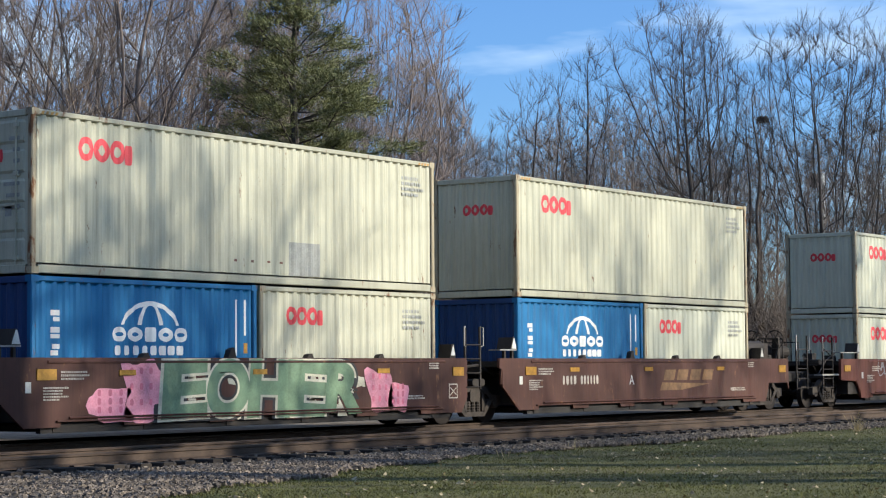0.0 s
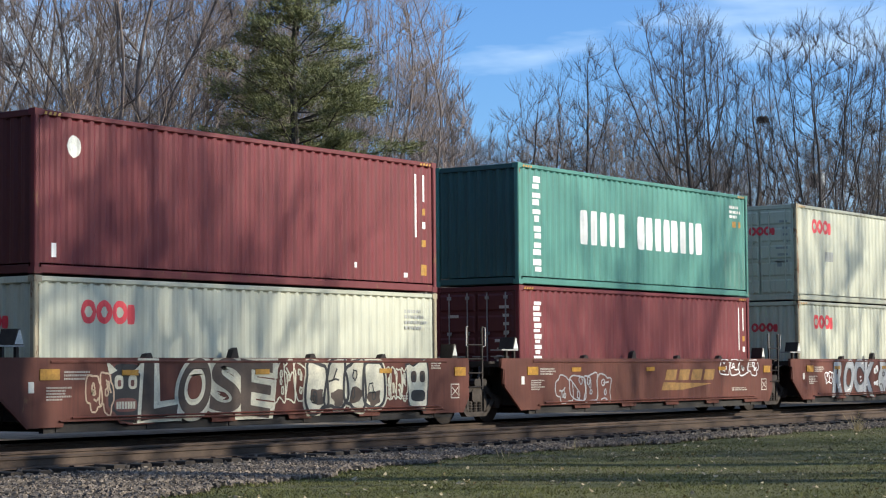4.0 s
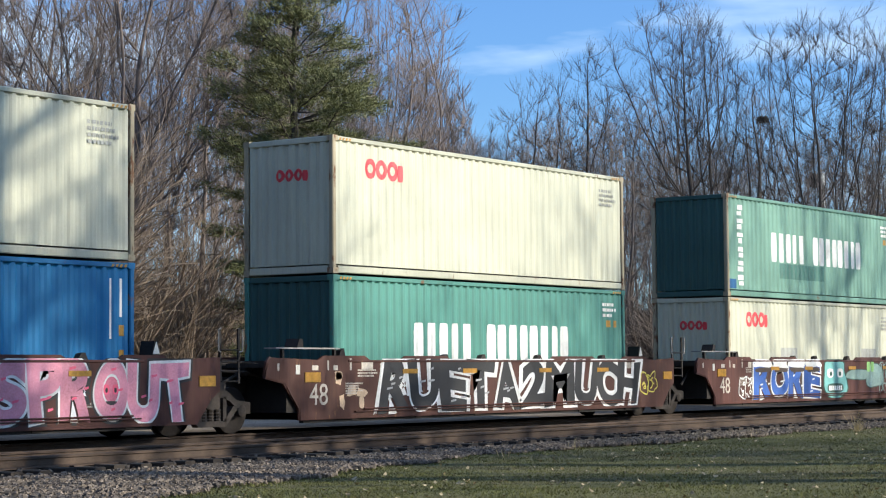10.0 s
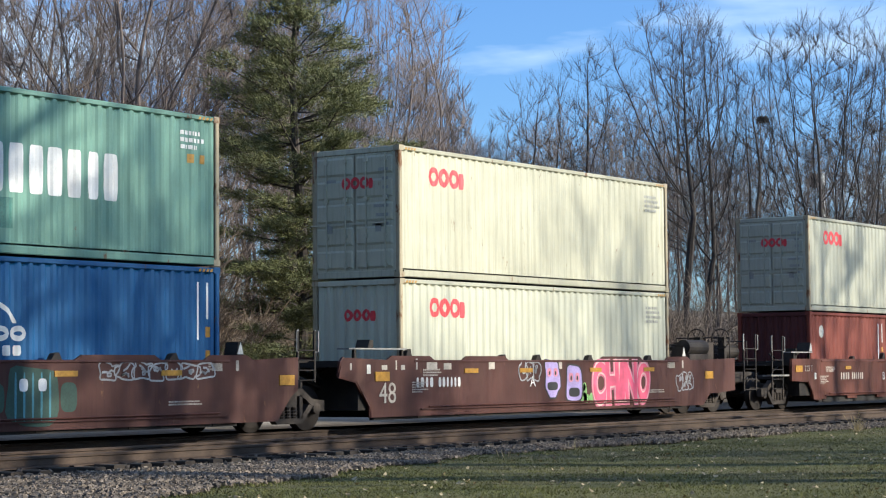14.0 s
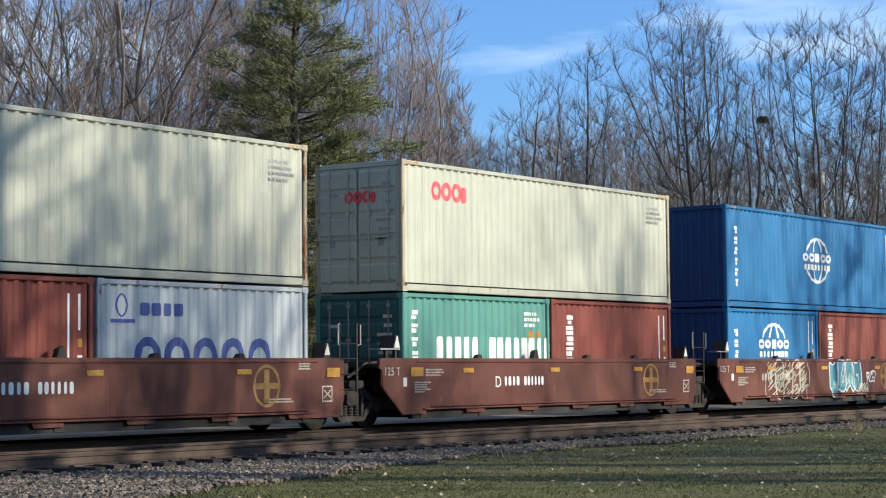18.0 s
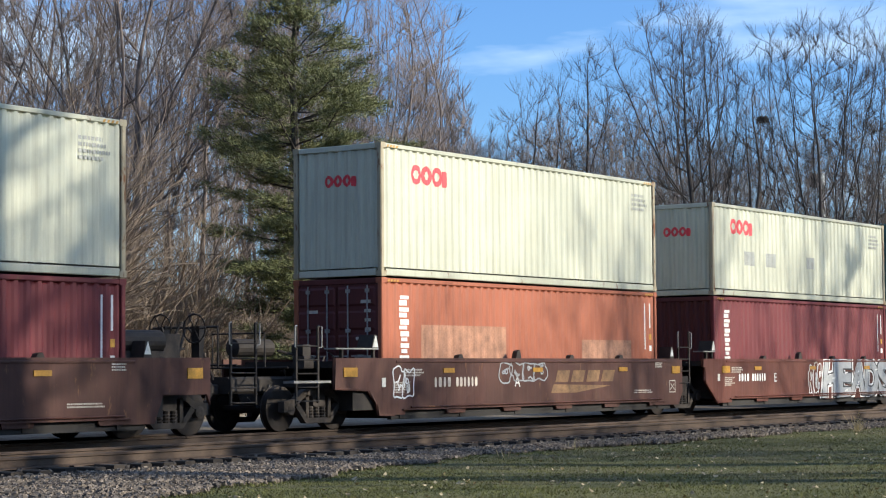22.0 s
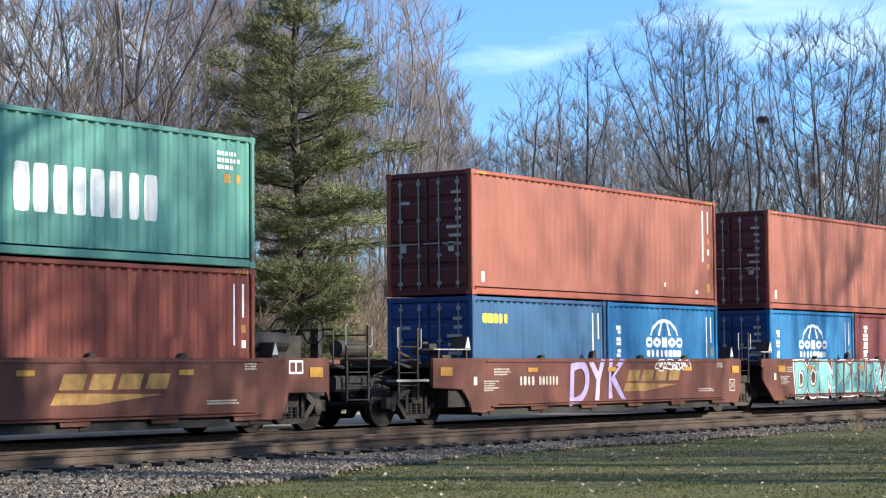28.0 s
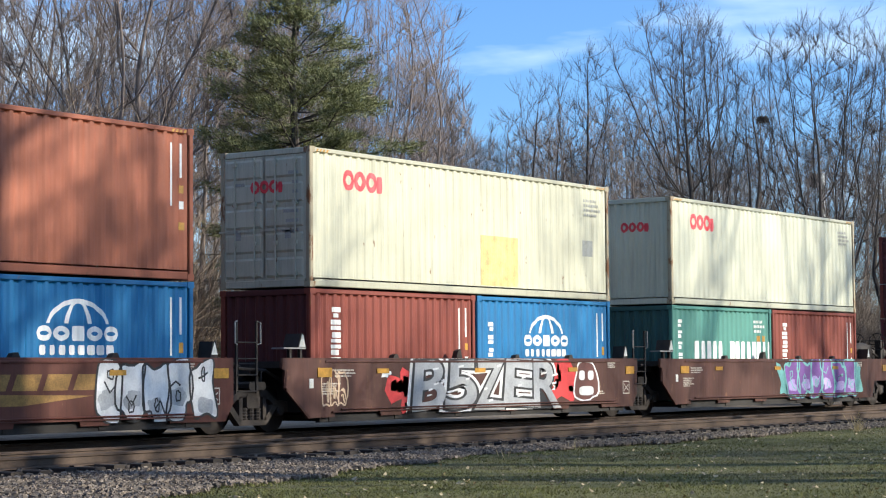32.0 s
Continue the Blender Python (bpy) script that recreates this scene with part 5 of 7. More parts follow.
def vase_tree(seed, height, stems=3, trunk=0.22, flare=0.22, levels=5, wide=(20, 36), shoots=(3, 5), sub=3, lean=(0, 0)):
    """Meshes of a leafless tree whose limbs fork again and again and curve upwards: the trunk, and the crown of limbs and twigs."""
    rnd = random.Random(seed)
    limbs, twigs = [], []
    first = height / sum(0.84 ** k for k in range(levels + 1)) * 1.04

    def off_axis(d, a):
        side = d.orthogonal().normalized()
        side.rotate(Matrix.Rotation(rnd.random() * 6.283, 3, d))
        return (d * math.cos(a) + side * math.sin(a)).normalized()

    def twig(p, d, length, r, n):
        q, e, pts = p.copy(), d.copy(), [p.copy()]
        for k in range(2):
            e = (e + Vector((rnd.gauss(0, 0.14), rnd.gauss(0, 0.14), rnd.gauss(0.07, 0.08)))).normalized()
            q = q + e * length / 2
            pts.append(q.copy())
        twigs.append((4, pts, [r, r * 0.75, r * 0.4]))
        for k in range(n):
            u = rnd.uniform(0.25, 0.95) * 2
            i = min(1, int(u))
            twig(pts[i].lerp(pts[i + 1], u - i), off_axis(e, radians(rnd.uniform(20, 45))), length * rnd.uniform(0.4, 0.65), max(0.0055, r * 0.6), 0)

    def limb(p, d, length, r, level):
        n = 4 if level < 3 else 3
        pts, rad = [p.copy()], [r]
        q, e = p.copy(), d.copy()
        for k in range(n):
            e = (e + Vector((rnd.gauss(0, 0.05), rnd.gauss(0, 0.05), rnd.gauss(0.03, 0.03)))).normalized()
            q = q + e * length / n
            pts.append(q.copy())
            rad.append(max(0.009, r * (1 - 0.26 * (k + 1) / n)))
        limbs.append((level, pts, rad))
        if level > 0:
            for k in range(rnd.randint(*shoots)):
                u = rnd.uniform(0.1, 1.0) * n * 0.999
                i = int(u)
                twig(pts[i].lerp(pts[i + 1], u - i), off_axis(e, radians(rnd.uniform(22, 55))), rnd.uniform(0.7, 1.7) * height / 17, max(0.008, min(0.015, rad[i] * 0.5)), sub)
        if level >= levels:
            return
        a0 = radians(rnd.uniform(6, 15))
        limb(q, off_axis(e, a0), length * rnd.uniform(0.76, 0.92), rad[-1] * rnd.uniform(0.82, 0.95), level + 1)
        for k in range(2 if rnd.random() < 0.30 else 1):
            limb(q, off_axis(e, radians(rnd.uniform(*wide))), length * rnd.uniform(0.66, 0.90), rad[-1] * rnd.uniform(0.58, 0.81), level + 1)

    turn = rnd.random() * 6.283
    for k in range(stems):
        a = turn + 6.283 * k / max(1, stems) + rnd.uniform(-0.4, 0.4)
        tilt = flare * rnd.uniform(0.45, 1.15) if stems > 1 else flare * 0.2
        d = Vector((math.cos(a) * tilt + lean[0], math.sin(a) * tilt + lean[1], 1)).normalized()
        off = 0.14 * (stems > 1)
        limb(Vector((math.cos(a) * off, math.sin(a) * off, -0.15)), d, first * rnd.uniform(0.8, 1.15), trunk * rnd.uniform(0.75, 1.1), 0)
    tb, cb = MB(), MB()
    tubes_into(tb, [m for m in limbs if m[0] == 0], {0: 8})
    tubes_into(cb, [m for m in limbs if m[0] > 0], {1: 6, 2: 5, 3: 4})
    tubes_into(cb, twigs, {})
    return raw_mesh(tb, "trunk"), raw_mesh(cb, "crown")


def plant(meshes, x, y, turn, size, label, bark=None, twig=None, group="", name="bare_tree"):
    t = thing(name, (x, y, ground_height(x, y)), label, "tree", group)
    t.rotation_euler.z, t.scale = turn, (size, size, size)
    part("trunk", meshes[0], bark or BARK, t)
    part("crown", meshes[1], twig or BARK, t)
    return t


def pine(seed, height):
    """A white pine: uneven whorls of boughs that end in soft, ragged clumps of long needles."""
    rnd = random.Random(seed)
    tb, cb, nb = MB(), MB(), MB()
    trunk = [Vector((0.15 * math.sin(k * 0.9), 0.1 * math.cos(k * 1.3), height * k / 8)) for k in range(9)]
    tubes_into(tb, [(0, trunk, [0.26 * (1 - 0.11 * k) for k in range(9)])], {0: 10})

    def tuft(c, d, size, n):
        for w in range(n):
            e = (d * 0.8 + Vector((rnd.gauss(0, 0.6), rnd.gauss(0, 0.6), rnd.gauss(0.12, 0.42)))).normalized()
            s = e.orthogonal().normalized()
            s.rotate(Matrix.Rotation(rnd.random() * 6.28, 3, e))
            lw, wd = size * rnd.uniform(0.45, 0.9), rnd.uniform(0.008, 0.015)
            b0 = c + Vector((rnd.gauss(0, 0.62), rnd.gauss(0, 0.62), rnd.gauss(0, 0.20))) * size
            i0 = len(nb.v)
            nb.v += [tuple(b0 - s * wd), tuple(b0 + s * wd), tuple(b0 + e * lw)]
            nb.f.append((i0, i0 + 1, i0 + 2))

    z = 1.4
    while z < height - 0.2:
        u = z / height
        reach = 3.45 * min(1.0, (1.04 - u) / 0.56) * (0.75 + 0.25 * min(1, u / 0.4))
        for k in range(rnd.choice((3, 4, 5))):
            a = rnd.random() * 6.283
            ln = reach * rnd.uniform(0.40, 1.0) * (1.22 if rnd.random() < 0.12 else 1.0)
            pts = [Vector((0, 0, z + rnd.uniform(-0.2, 0.2)))]
            d = Vector((math.cos(a), math.sin(a), rnd.uniform(-0.10, 0.15) + 0.5 * u * u)).normalized()
            for q in range(6):
                d = (d + Vector((rnd.gauss(0, 0.10), rnd.gauss(0, 0.10), rnd.gauss(0.035, 0.06)))).normalized()
                pts.append(pts[-1] + d * ln / 6)
            tubes_into(cb, [(1, pts, [0.045 * (1 - 0.14 * q) * (1.2 - u) + 0.007 for q in range(7)])], {1: 4})
            for q in range(int((3 + 4.6 * ln) * (0.9 if u > 0.66 else 1.1))):
                f = min(1, rnd.uniform(0.30, 1.10)) * 5.99
                i = int(f)
                o = pts[i].lerp(pts[i + 1], f - i)
                side = Vector((-d.y, d.x, 0)) * rnd.gauss(0, 0.38) * min(1.0, ln / 2.4)
                c = o + side + Vector((0, 0, rnd.uniform(-0.12, 0.16))) + d * rnd.uniform(0, 0.35)
                tubes_into(cb, [(2, [o, o.lerp(c, 0.5) + Vector((0, 0, -0.04)), c], [0.014, 0.010, 0.005])], {2: 3})
                tuft(c, (d + side * 0.3 + Vector((0, 0, 0.1))).normalized(), rnd.uniform(0.24, 0.40), rnd.randint(44, 74))
        z += rnd.uniform(0.26, 0.46)
    return raw_mesh(tb, "trunk"), raw_mesh(cb, "limbs"), raw_mesh(nb, "crown")


def bush(seed, height, stems, spread=0.55, droop=0.02):
    rnd = random.Random(seed)
    limbs = []
    for k in range(stems):
        a = rnd.random() * 6.283
        t = rnd.uniform(0.05, spread)
        d = Vector((math.cos(a) * t, math.sin(a) * t, 1)).normalized()
        base = Vector((rnd.gauss(0, 0.5), rnd.gauss(0, 0.5), -0.05))
        grow(rnd, base, d, height * rnd.uniform(0.55, 1.0), rnd.uniform(0.014, 0.03), 2, limbs, (15, 40), -droop, 0.5, (0, 0, 6, 4))
    b, s = MB(), MB()
    tubes_into(s, [m for m in limbs if m[0] == 2], {2: 4})
    tubes_into(b, [m for m in limbs if m[0] > 2], {})
    return raw_mesh(s, "stems"), raw_mesh(b, "twigs")


def set_bush(meshes, x, y, turn, size, label, mat_s, mat_t):
    t = thing("bush", (x, y, ground_height(x, y)), label, "bush", "leafless bushes by the track")
    t.rotation_euler.z, t.scale = turn, size if isinstance(size, tuple) else (size, size, size)
    part("framework", meshes[0], mat_s, t)
    part("crown", meshes[1], mat_t, t)


def beyond(x, y, k):
    """The place k times as far from the camera."""
    return EYE[0] + (x - EYE[0]) * k, EYE[1] + (y - EYE[1]) * k


def bearing(turn, dist):
    """The place at a turn in degrees from the camera's line of sight, and at a distance."""
    a = radians(55.2 + turn)
    return EYE[0] + math.sin(a) * dist, EYE[1] + math.cos(a) * dist


def crown_tree(seed, height, radius, low=0.30, stems=1, flare=0.12, count=900, trunk=0.2, widest=0.62, lift=0.35, twiggy=1.0, lean=(0.0, 0.0), tip=0.0075):
    """Meshes of a leafless tree whose limbs fill a lobed crown: each limb grows towards free room, and twigs stand on the fine ones."""
    rnd = random.Random(seed)
    gen = np.random.default_rng(seed)
    # free places in the crown
    u = gen.random(count) ** 0.85
    th = gen.random(count) * 6.283
    ph = gen.random(4) * 6.283
    prof = np.where(u < widest, 0.30 + 0.70 * np.sin(1.571 * u / widest) ** 1.1, np.sqrt(np.maximum(0.0, 1 - ((u - widest) / (1.04 - widest)) ** 2)))
    lobes = 1 + 0.22 * np.sin(3 * th + ph[0] + 4 * u) + 0.14 * np.sin(5 * th + ph[1] - 7 * u)
    rr = radius * prof * lobes * gen.random(count) ** 0.42
    zz = height * (low + (1 - low) * u)
    free = np.stack([rr * np.cos(th) + lean[0] * zz, rr * np.sin(th) + lean[1] * zz, zz], 1)
    # stems
    pts, mum = [], []
    turn0 = rnd.random() * 6.283
    step = max(0.22, height / 62)
    for k in range(stems):
        a = turn0 + 6.283 * k / stems + rnd.uniform(-0.5, 0.5)
        tilt = flare * (rnd.uniform(0.4, 1.2) if stems > 1 else 0.3)
        d = Vector((math.cos(a) * tilt + lean[0], math.sin(a) * tilt + lean[1], 1)).normalized()
        q = Vector((math.cos(a), math.sin(a), 0)) * (0.16 if stems > 1 else 0) + Vector((0, 0, -0.2))
        last = -1
        top = height * low * rnd.uniform(0.85, 1.35)
        while q.z < top:
            pts.append(tuple(q))
            mum.append(last)
            last = len(pts) - 1
            d = (d + Vector((rnd.gauss(0, 0.035), rnd.gauss(0, 0.035), 0))).normalized()
            q = q + d * step
    room = 9000
    pos = np.zeros((room, 3))
    pos[:len(pts)] = pts
    n = len(pts)
    kids = [0] * room
    gap = np.full(len(free), 1e9)
    near = np.zeros(len(free), int)

    def meet(i0, i1):
        d = np.linalg.norm(free[:, None, :] - pos[None, i0:i1, :], axis=2)
        j = d.argmin(1)
        m = d[np.arange(len(free)), j]
        better = m < gap
        gap[better] = m[better]
        near[better] = j[better] + i0
    meet(0, n)
    for turn in range(130):
        if len(free) == 0 or n > room - 700:
            break
        pull = np.zeros((n, 3))
        to = free - pos[near]
        to /= np.linalg.norm(to, axis=1)[:, None] + 1e-9
        use = gap < max(2.6, height * 0.2) if turn > 12 else gap < 1e8
        np.add.at(pull, near[use], to[use])
        grow_at = np.nonzero(np.abs(pull).sum(1) > 1e-6)[0]
        n0 = n
        for i in grow_at:
            if kids[i] > 2:
                continue
            d = pull[i] / (np.linalg.norm(pull[i]) + 1e-9)
            if mum[i] >= 0:
                back = pos[i] - pos[mum[i]]
                d = d + 0.75 * back / (np.linalg.norm(back) + 1e-9)
            d = d + gen.normal(0, 0.05, 3) + np.array((0, 0, lift))
            d[2] = max(d[2], 0.35 * float(np.hypot(d[0], d[1])))
            pos[n] = pos[i] + step * d / np.linalg.norm(d)
            mum.append(int(i))
            kids[i] += 1
            n += 1
        if n == n0:
            break
        meet(n0, n)
        keep = gap > step * 1.25
        free, gap, near = free[keep], gap[keep], near[keep]
    # girth from the tips down
    size = np.zeros(n)
    main = [-1] * n
    best = np.zeros(n)
    for i in range(n - 1, -1, -1):
        r = max(tip, size[i] ** (1 / 2.25))
        size[i] = r
        m = mum[i]
        if m >= 0:
            size[m] += r ** 2.25
            if r > best[m]:
                best[m], main[m] = r, i
    thick = max(size[i] for i in range(n) if mum[i] < 0)
    size = np.where(size > tip * 1.01, tip + (trunk - tip) * ((size - tip) / (thick - tip)) ** 1.2, size)
    tb, cb = MB(), MB()
    body = [Vector(p) for p in pos[:n]]
    heads = [i for i in range(n) if mum[i] < 0 or main[mum[i]] != i]
    for h in heads:
        chain = [h] if mum[h] < 0 else [mum[h], h]
        while main[chain[-1]] >= 0:
            chain.append(main[chain[-1]])
        if len(chain) < 2:
            continue
        rad = [float(size[i]) for i in chain]
        if mum[h] >= 0:
            rad[0] = rad[1]
        sides = 7 if rad[0] > 0.07 else (5 if rad[0] > 0.025 else 3)
        if mum[h] < 0:
            cut = max(2, next((k for k, i in enumerate(chain) if rad[k] < rad[0] * 0.45), len(chain)))
            tubes_into(tb, [(7, [body[i] for i in chain[:cut]], rad[:cut])], {7: 8})
            chain, rad = chain[cut - 1:], rad[cut - 1:]
            if len(chain) < 2:
                continue
        tubes_into(cb, [(sides, [body[i] for i in chain], rad)], {sides: sides})
    for i in range(n):
        if size[i] > 0.05 or mum[i] < 0 or rnd.random() > 0.8 * twiggy:
            continue
        along = (body[i] - body[mum[i]]).normalized()
        for k in range(rnd.choice((1, 2)) if main[i] >= 0 else 4):
            d = (along * 0.9 + Vector((rnd.gauss(0, 0.42), rnd.gauss(0, 0.42), rnd.gauss(0.60, 0.22)))).normalized()
            ln = rnd.uniform(0.4, 1.15) * height / 18
            q = body[i] + d * ln * 0.5
            e = q + (d + Vector((rnd.gauss(0, 0.15), rnd.gauss(0, 0.15), 0.22))).normalized() * ln * 0.5
            tubes_into(cb, [(3, [body[i], q, e], [tip * 0.85, tip * 0.7, tip * 0.4])], {3: 3})
            if rnd.random() < 0.6:
                f = q + (d + Vector((rnd.gauss(0, 0.5), rnd.gauss(0, 0.5), 0.3))).normalized() * ln * 0.4
                tubes_into(cb, [(3, [q, f], [tip * 0.65, tip * 0.4])], {3: 3})
    return raw_mesh(tb, "trunk"), raw_mesh(cb, "crown")


# large trees beyond the track, far end first
UPRIGHT = "tall leafless tree with ascending dark limbs"
for turn, dist, mesh_t, rz, bark, words in (
        (6.72, 106, crown_tree(101, 19.6, 3.2, 0.34, 1, 0.1, 1300, 0.19), 0.4, BARK_DARK, UPRIGHT + " and a rounded crown"),
        (7.50, 108, crown_tree(102, 19.0, 2.3, 0.30, 2, 0.10, 1000, 0.15), 1.9, BARK_DARK, UPRIGHT + " in two stems"),
        (8.70, 121, crown_tree(103, 17.6, 1.8, 0.28, 2, 0.12, 420, 0.13), 0.2, BARK_DARK, "slender dark leafless tree holding a bird's nest"),
        (10.85, 100, crown_tree(104, 18.1, 4.1, 0.22, 4, 0.24, 1500, 0.15, 0.7), 0.9, BARK_DARK, UPRIGHT + " spreading like a vase"),
        (12.50, 108, crown_tree(105, 18.0, 2.6, 0.26, 2, 0.14, 900, 0.14), 2.7, BARK_DARK, UPRIGHT + " at the wood's edge"),
        (4.14, 115, crown_tree(106, 18.4, 1.9, 0.32, 2, 0.09, 420, 0.13), 1.2, BARK_DARK, "slim leafless tree with a narrow forked crown"),
        (2.85, 118, crown_tree(107, 17.0, 1.9, 0.30, 2, 0.10, 420, 0.12), 3.1, BARK_DARK, "slim leafless tree with a narrow forked crown"),
        (-1.9, 80, crown_tree(108, 17.4, 3.7, 0.24, 4, 0.26, 3200, 0.13, 0.6, 0.15, 1.5), 0.5, BARK_PALE, "leafless tree with a fine-twigged rounded crown behind the pine"),
        (-0.75, 83, crown_tree(109, 13.8, 3.0, 0.22, 4, 0.42, 2200, 0.09, 0.55, 0.05, 1.5), 2.0, BARK_PALE, "smaller leafless tree with a fine-twigged crown behind the pine"),
        (-9.2, 69, crown_tree(110, 20.5, 6.2, 0.26, 6, 0.34, 2600, 0.17, 0.66, 0.25, 1.2), 0.3, BARK_PALE, "large leafless tree of many spreading stems near the track"),
        (-11.6, 75, crown_tree(111, 20.0, 4.6, 0.30, 3, 0.25, 2000, 0.15, 0.66, 0.25, 1.2), 2.3, BARK_PALE, "spreading leafless tree with fine grey twigs"),
        (-6.6, 71, crown_tree(112, 16.0, 3.2, 0.26, 2, 0.20, 1300, 0.12, 0.6, 0.2, 1.1), 4.4, BARK_PALE, "leafless tree with leaning limbs near the pine"),
        (-8.3, 84, crown_tree(113, 19.0, 4.0, 0.3, 2, 0.2, 1700, 0.13, 0.62, 0.25, 1.2), 5.1, BARK_PALE, "leafless tree with fine grey twigs behind the brush"),
        (-4.9, 82, crown_tree(114, 17.5, 3.6, 0.28, 2, 0.2, 1500, 0.12, 0.62, 0.22, 1.2), 1.1, BARK_PALE, "leafless tree with fine grey twigs behind the pine")):
    plant(mesh_t, *bearing(turn, dist), rz, 1.0, words, bark, bark)

pm = pine(31, 17.2)
px, py = bearing(-4.1, 66.0)
pt = thing("pine_tree", (px, py, ground_height(px, py)), "dark green white pine with layered ragged boughs", "tree")
part("trunk", pm[0], BARK_DARK, pt)
part("bough_frame", pm[1], BARK_DARK, pt)
part("crown", pm[2], NEEDLE, pt, (0, 0, 0), "tufted green needles")

# the wood behind: its edge, then its depth
rnd = random.Random(77)
THIN = (crown_tree(121, 17.0, 2.0, 0.28, 2, 0.12, 420, 0.11), crown_tree(122, 16.5, 2.2, 0.26, 1, 0.1, 420, 0.13), crown_tree(123, 17.0, 1.7, 0.30, 3, 0.14, 400, 0.09), crown_tree(124, 16.0, 2.4, 0.22, 2, 0.16, 460, 0.11))
for k in range(34):
    x, y = bearing(-0.6 + 13.6 * (k + rnd.random()) / 34, rnd.uniform(112, 132))
    plant(THIN[k % 4], x, y, rnd.random() * 6.28, rnd.uniform(0.80, 0.98) * (0.94 if k < 14 else 1.0), "slim leafless tree at the wood's edge", BARK, BARK, "trees of the wood")
for k in range(40):
    x, y = bearing(rnd.uniform(-1.5, 14), rnd.uniform(132, 190))
    plant(rnd.choice(THIN), x, y, rnd.random() * 6.28, rnd.uniform(0.8, 1.05), "leafless tree in the wood behind the track", BARK, BARK, "trees of the wood")
for k in range(34):
    x, y = bearing(rnd.uniform(-14, -2.0), rnd.uniform(86, 150))
    plant(rnd.choice(THIN), x, y, rnd.random() * 6.28, rnd.uniform(0.9, 1.15), "leafless tree among the brush behind the track", BARK_PALE, BARK_PALE, "trees of the wood")

# brush along the far side of the track
brush1 = bush(41, 6.0, 60, 0.55)
brush2 = bush(42, 4.4, 55, 0.7)
brush3 = bush(43, 3.4, 45, 0.8)
for x, y, m, s in ((30.5, 8.0, brush1, 1.1), (32.0, 9.0, brush1, 1.2), (33.8, 9.6, brush1, 1.1), (35.4, 11.0, brush2, 1.4), (36.0, 11.0, brush2, 1.2), (39.6, 10.3, brush2, 1.1), (42.5, 12.0, brush2, 1.0), (43.6, 15.0, brush1, 0.9), (45.0, 13.6, brush3, 1.1), (48.2, 11.8, brush3, 1.0), (50.6, 13.0, brush3, 1.1), (52.5, 14.6, brush2, 0.9), (55.0, 16.5, brush2, 1.0)):
    set_bush(m, *beyond(x, y, 1.22), x * 1.7, s * 1.2, "tangled leafless bush of reddish brown stems", TWIG_RED, TWIG_RED)
for k in range(64):
    ang, dist = radians(55.2 + rnd.uniform(-15, 15)), rnd.uniform(84, 150)
    x, y = math.sin(ang) * dist, -25.8 + math.cos(ang) * dist
    if y > 11 and abs(math.degrees(ang) - 46.1) > 0.9:
        set_bush(rnd.choice((brush2, brush3)), x, y, rnd.random() * 6.28, rnd.uniform(0.9, 1.6), "leafless undergrowth bush at the wood's edge", TWIG, TWIG)

# trees on the near lawn, beside the camera, whose shade falls across the train and the grass
shade1 = crown_tree(61, 30.0, 6.0, 0.58, 1, 0.05, 520, 0.42, 0.6, 0.3, 0.5)
shade3 = crown_tree(63, 24.0, 4.6, 0.36, 2, 0.12, 900, 0.26)
shade2 = vase_tree(62, 28.0, 2, 0.35, 0.14, 5, (16, 32), (2, 4), 3)
for x, y, m, r, s in ((45.2, -37.0, shade1, 0.5, 1.0), (40.5, -35.0, shade2, 2.6, 0.95), (49.0, -36.0, shade2, 1.2, 0.85), (37.0, -36.0, shade1, 4.4, 0.9), (45.0, -27.0, shade2, 2.0, 0.7), (69.5, -37.0, shade2, 3.1, 1.0), (79.0, -37.0, shade3, 1.0, 1.15)):
    plant(m, x, y, r, s, "leafless shade tree on the lawn beside the track", BARK, BARK)
plant(shade3, 43.6, -33.0, 1.4, 1.0, "fine-twigged leafless shade tree on the lawn beside the track", BARK, BARK)
plant(crown_tree(64, 14.5, 4.2, 0.30, 3, 0.2, 1500, 0.16, 0.6, 0.2, 1.3), 50.5, -30.0, 0.6, 1.0, "low fine-twigged leafless shade tree on the lawn beside the track", BARK, BARK)


# added screens, out of sight, that keep low sky light off the container ends
wrnd = random.Random(9)
for a0, a1, far_w, tall in ((80, 200, 78, 17.0), (200, 279, 56, 27.0), (295, 382, 60, 27.0)):
    woods, rows_w = MB(), []
    for k in range(61):
        a = radians(a0 + (a1 - a0) * k / 60)
        r = far_w + 6 * math.sin(k * 0.7) + wrnd.uniform(-3, 3)
        x, y = r * math.sin(a), r * math.cos(a)
        rows_w.append([(EYE[0] + 12 + x * (1 + q * 0.06), EYE[1] + y * (1 + q * 0.06), -0.6 + tall * h * (0.75 + 0.25 * wrnd.random())) for q, h in ((0, 0.0), (0.2, 0.35), (0.6, 0.7), (1.0, 1.0))])
    woods.loft(rows_w, caps=False, closed=False)
    tagged(part("far_woods", woods, BARK_DARK, None), "dark brown screen added out of sight to block low sky light", "woods", kind="structure")


